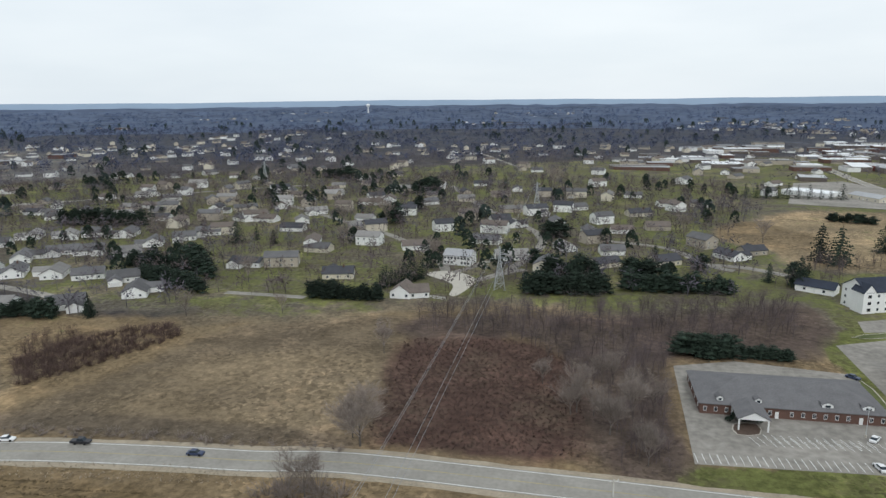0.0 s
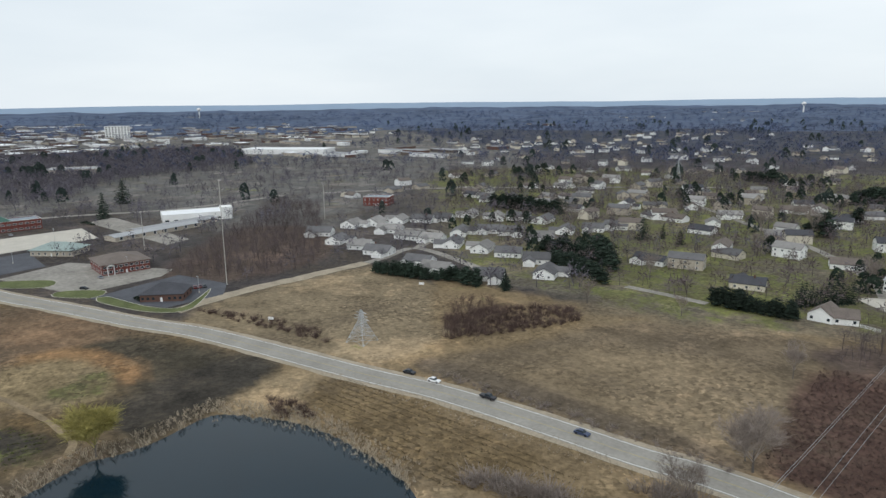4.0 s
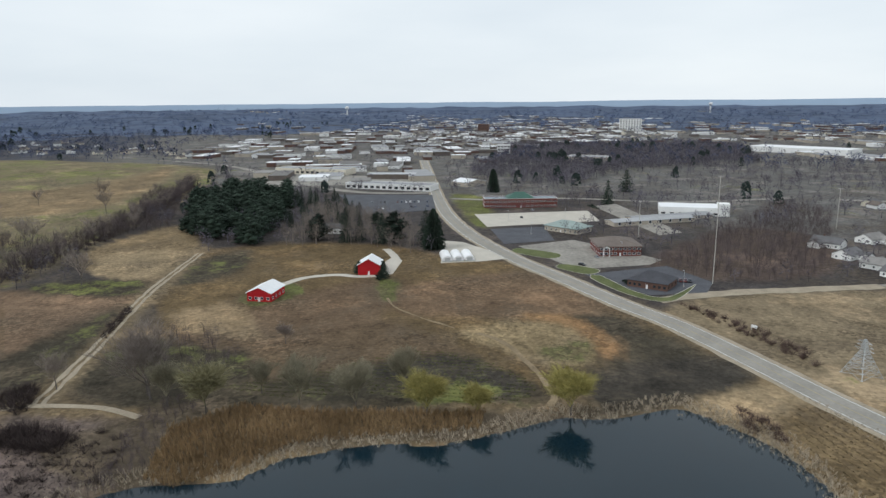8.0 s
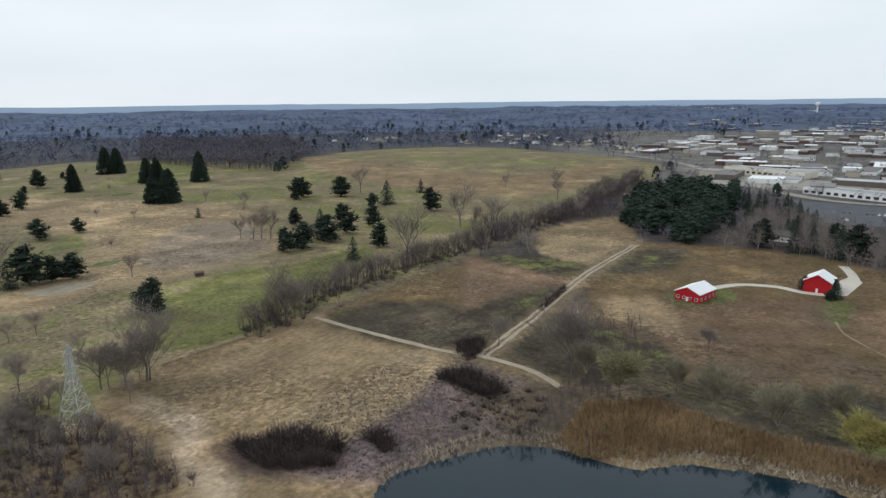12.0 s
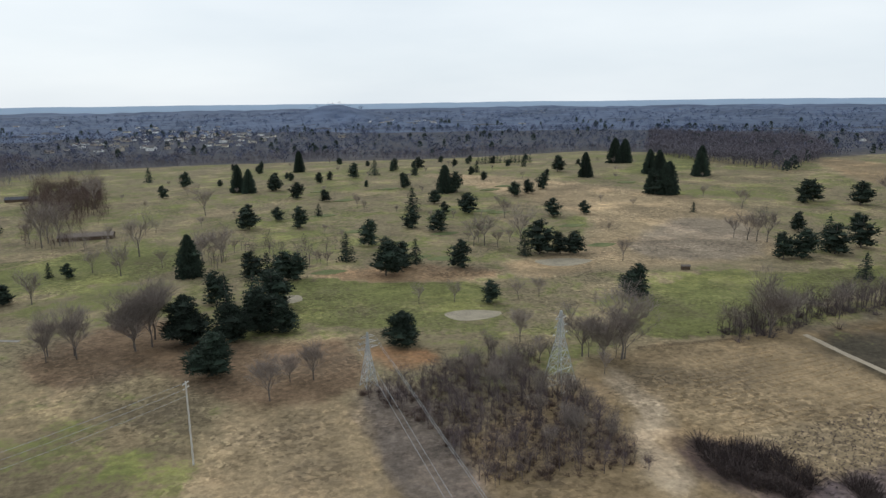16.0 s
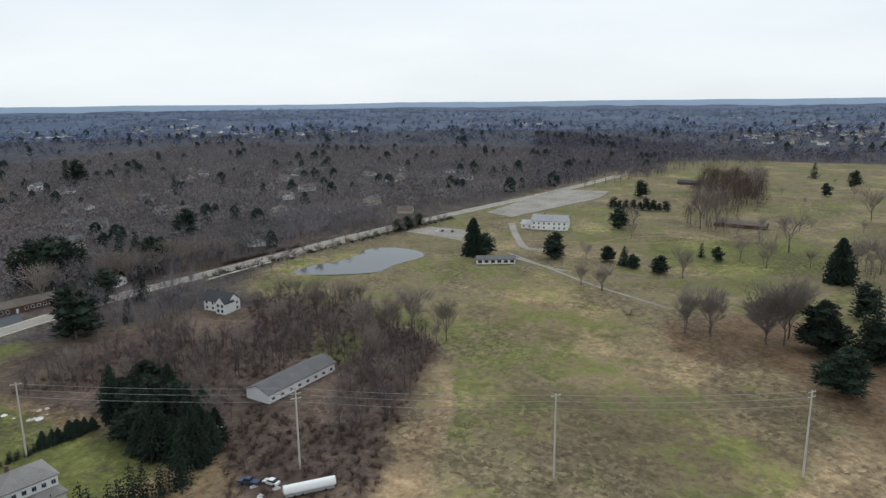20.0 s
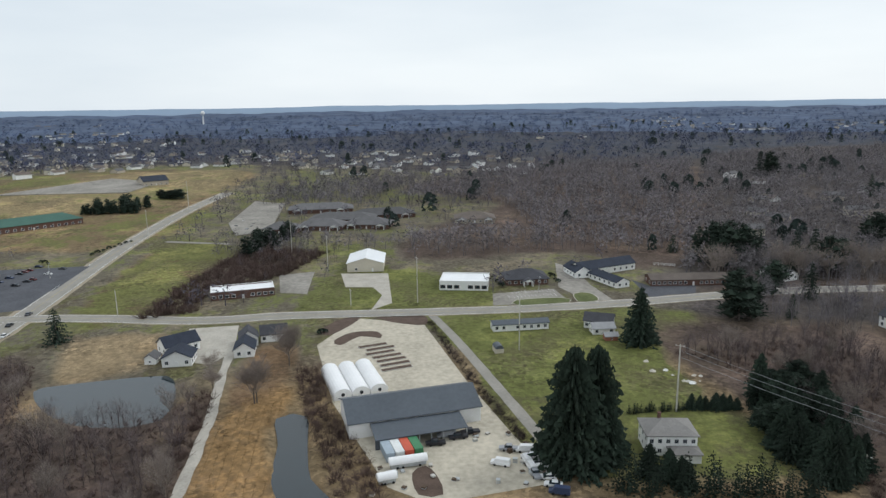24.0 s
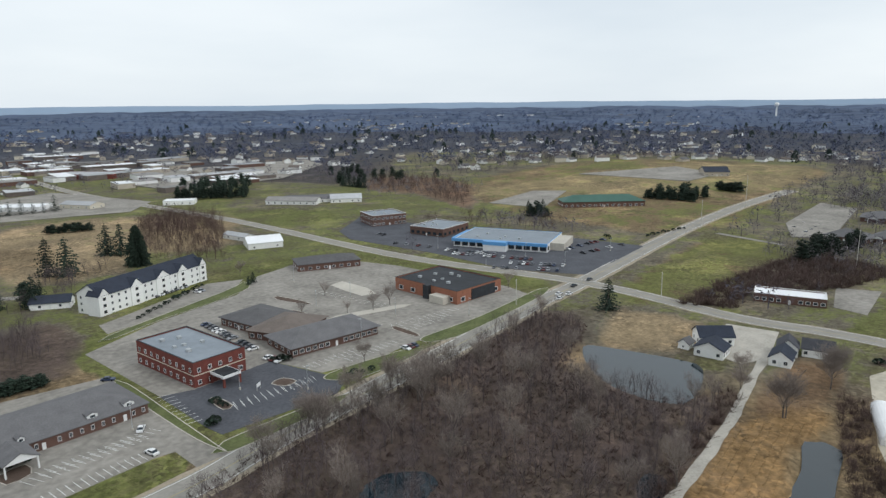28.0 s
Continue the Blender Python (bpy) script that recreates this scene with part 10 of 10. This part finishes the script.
# fallen tree on the meadow
ft = thing("fallen_branches", pose(*(99.9, -284.2), 0.0), "heap of fallen dark branches on the meadow", "branches")
for i in range(14):
    a = rn.uniform(0, 6.28)
    part("branch", Mesh().tube((0.6 * math.cos(a), 0.6 * math.sin(a), 0.1), (rn.uniform(2, 4.5) * math.cos(a + 0.5), rn.uniform(2, 4.5) * math.sin(a + 0.5), rn.uniform(0.3, 2.8)), 0.14, 0.05, 4), WOOD_DK, ft)


def street_lamp(x, y, h=8.0, turn=0):
    root = thing("street_lamp", pose(x, y, 0, 0, 0, turn), "slim grey car park lamp with a flat head", "street lamp", "car park lamps")
    part("base", Mesh().tube((0, 0, 0), (0, 0, 0.8), 0.3, 0.3, 8), CONCRETE, root)
    part("pole", Mesh().tube((0, 0, 0.8), (0, 0, h), 0.1, 0.07, 6), GALV, root)
    part("head", Mesh().box(-0.1, -0.2, h - 0.1, 1.0, 0.2, h + 0.1), GALV, root)


for x, y in ((74.1, 197.1), (185.9, 255.9), (205.5, 254.6), (201.2, 218.1), (171.4, 206.8), (206.7, 302.9), (222.6, 193), (319.5, 302.2), (302.9, 248.3), (332.3, 213), (383, 211.9), (335.7, 243.6), (111.2, 199.4), (126.3, 182.1), (-528.2, 80.7), (-533.3, 126.9), (-473.6, 88.3), (328.4, -55.5), (-327.8, 138.7), (-401.6, 130.4), (291.8, -412.7), (286.6, -565.7)):
    street_lamp(x, y, 8.5, rn.uniform(0, 360))
# clipped shrubs near buildings
def bush_mesh(seed):
    rng = random.Random(seed)
    m = Mesh()
    for _ in range(60):
        a, u = rng.uniform(0, 6.28), rng.uniform(-0.2, 1)
        c = math.sqrt(1 - u * u)
        p = Vector((0.9 * c * math.cos(a), 0.9 * c * math.sin(a), 0.65 + 0.65 * u))
        q = Vector((rng.uniform(-1, 1), rng.uniform(-1, 1), rng.uniform(-1, 1))).normalized() * 0.28
        r = q.cross(Vector((0.3, 0.5, 0.8))).normalized() * 0.28
        m.add([p - q, p + r, p + q, p - r + Vector((0, 0, 0.1))], [(0, 1, 2), (0, 2, 3)])
    return m.data("leaves", PINE)


BUSHES = [bush_mesh(s) for s in (1, 2)]
for i, (p, q, n) in enumerate((((141.3, 181), (152.3, 178.5), 4), ((90, 183.2), (93.2, 182.3), 3), ((132.9, 213.5), (138.4, 208.8), 5), ((99.5, 198), (100.7, 190.3), 4), ((362.3, -35.6), (340.9, -39.5), 5), ((366.8, -67.8), (345.1, -68.7), 4), ((425.1, 239.7), (416.3, 228.3), 3), ((438.7, 216.6), (487.9, 207.4), 8),
                               ((38, 200.1), (47.5, 201.3), 5), ((121.1, 301.8), (171.9, 335.2), 14), ((-341.7, 111.2), (-333.7, 112.1), 3), ((275, 46.5), (277.3, 42), 3), ((-598, 162.8), (-574.8, 166.4), 4), ((129.2, -375.7), (124.7, -372.1), 2), ((256, -82.8), (249.8, -78.1), 3))):
    for k in range(n):
        t = (k + 0.5) / n
        s = rn.uniform(0.9, 1.9)
        b = thing("shrub", pose(p[0] + (q[0] - p[0]) * t + rn.uniform(-0.6, 0.6), p[1] + (q[1] - p[1]) * t + rn.uniform(-0.6, 0.6), 0, 0, 0, rn.uniform(0, 360)) @ Matrix.Diagonal((s, s, s, 1)), "dark evergreen shrub beside a building", "shrub", "planted shrubs")
        part("leaves", BUSHES[k % 2], None, b)
        part("stem", Mesh().tube((0, 0, -0.1), (0, 0, 0.5), 0.06, 0.04, 4), BARK, b)


def fence(p, q, h, material, label, gap=3.0):
    at, L = on_line(p, q)
    root = thing("fence", at, label, "fence")
    n = max(2, int(L / gap))
    for i in range(n + 1):
        part("post", Mesh().box(L * i / n - 0.07, -0.07, 0, L * i / n + 0.07, 0.07, h), material, root)
    for z in (h * 0.3, h * 0.6, h * 0.9):
        part("rail", Mesh().box(0, -0.03, z - 0.06, L, 0.03, z + 0.06), material, root)


fence((-78.2, 306.7), (-70.4, 304.3), 1.6, TRIM, "white yard fence beside the gabled house", 2)
fence((381.6, -131), (377.3, -142.2), 1.8, TRIM, "long white fence behind the motel", 2.5)
fence((-142, -214.7), (-183.7, -210.7), 1.2, WOOD_DK, "low dark field fence", 6)
rowline = spline([(311.7, -221.4), (308.7, -264.5), (307, -321), (305.3, -378.6), (300.4, -444.7)], 9)
grove("bare_tree", BARE, (rowline + np.array([2.0, 8.0])).tolist(), 6, "small leafless street tree along the road", "tree", "street trees", 88)
brush("road_hedge", np.repeat(rowline, 6, 0) + np.random.default_rng(3).normal(0, 1.8, (6 * len(rowline), 2)) + np.array([6.0, -9.0]), 2.2, "dark clipped hedge along the road", PINE, SHRUB, "hedge", 60)
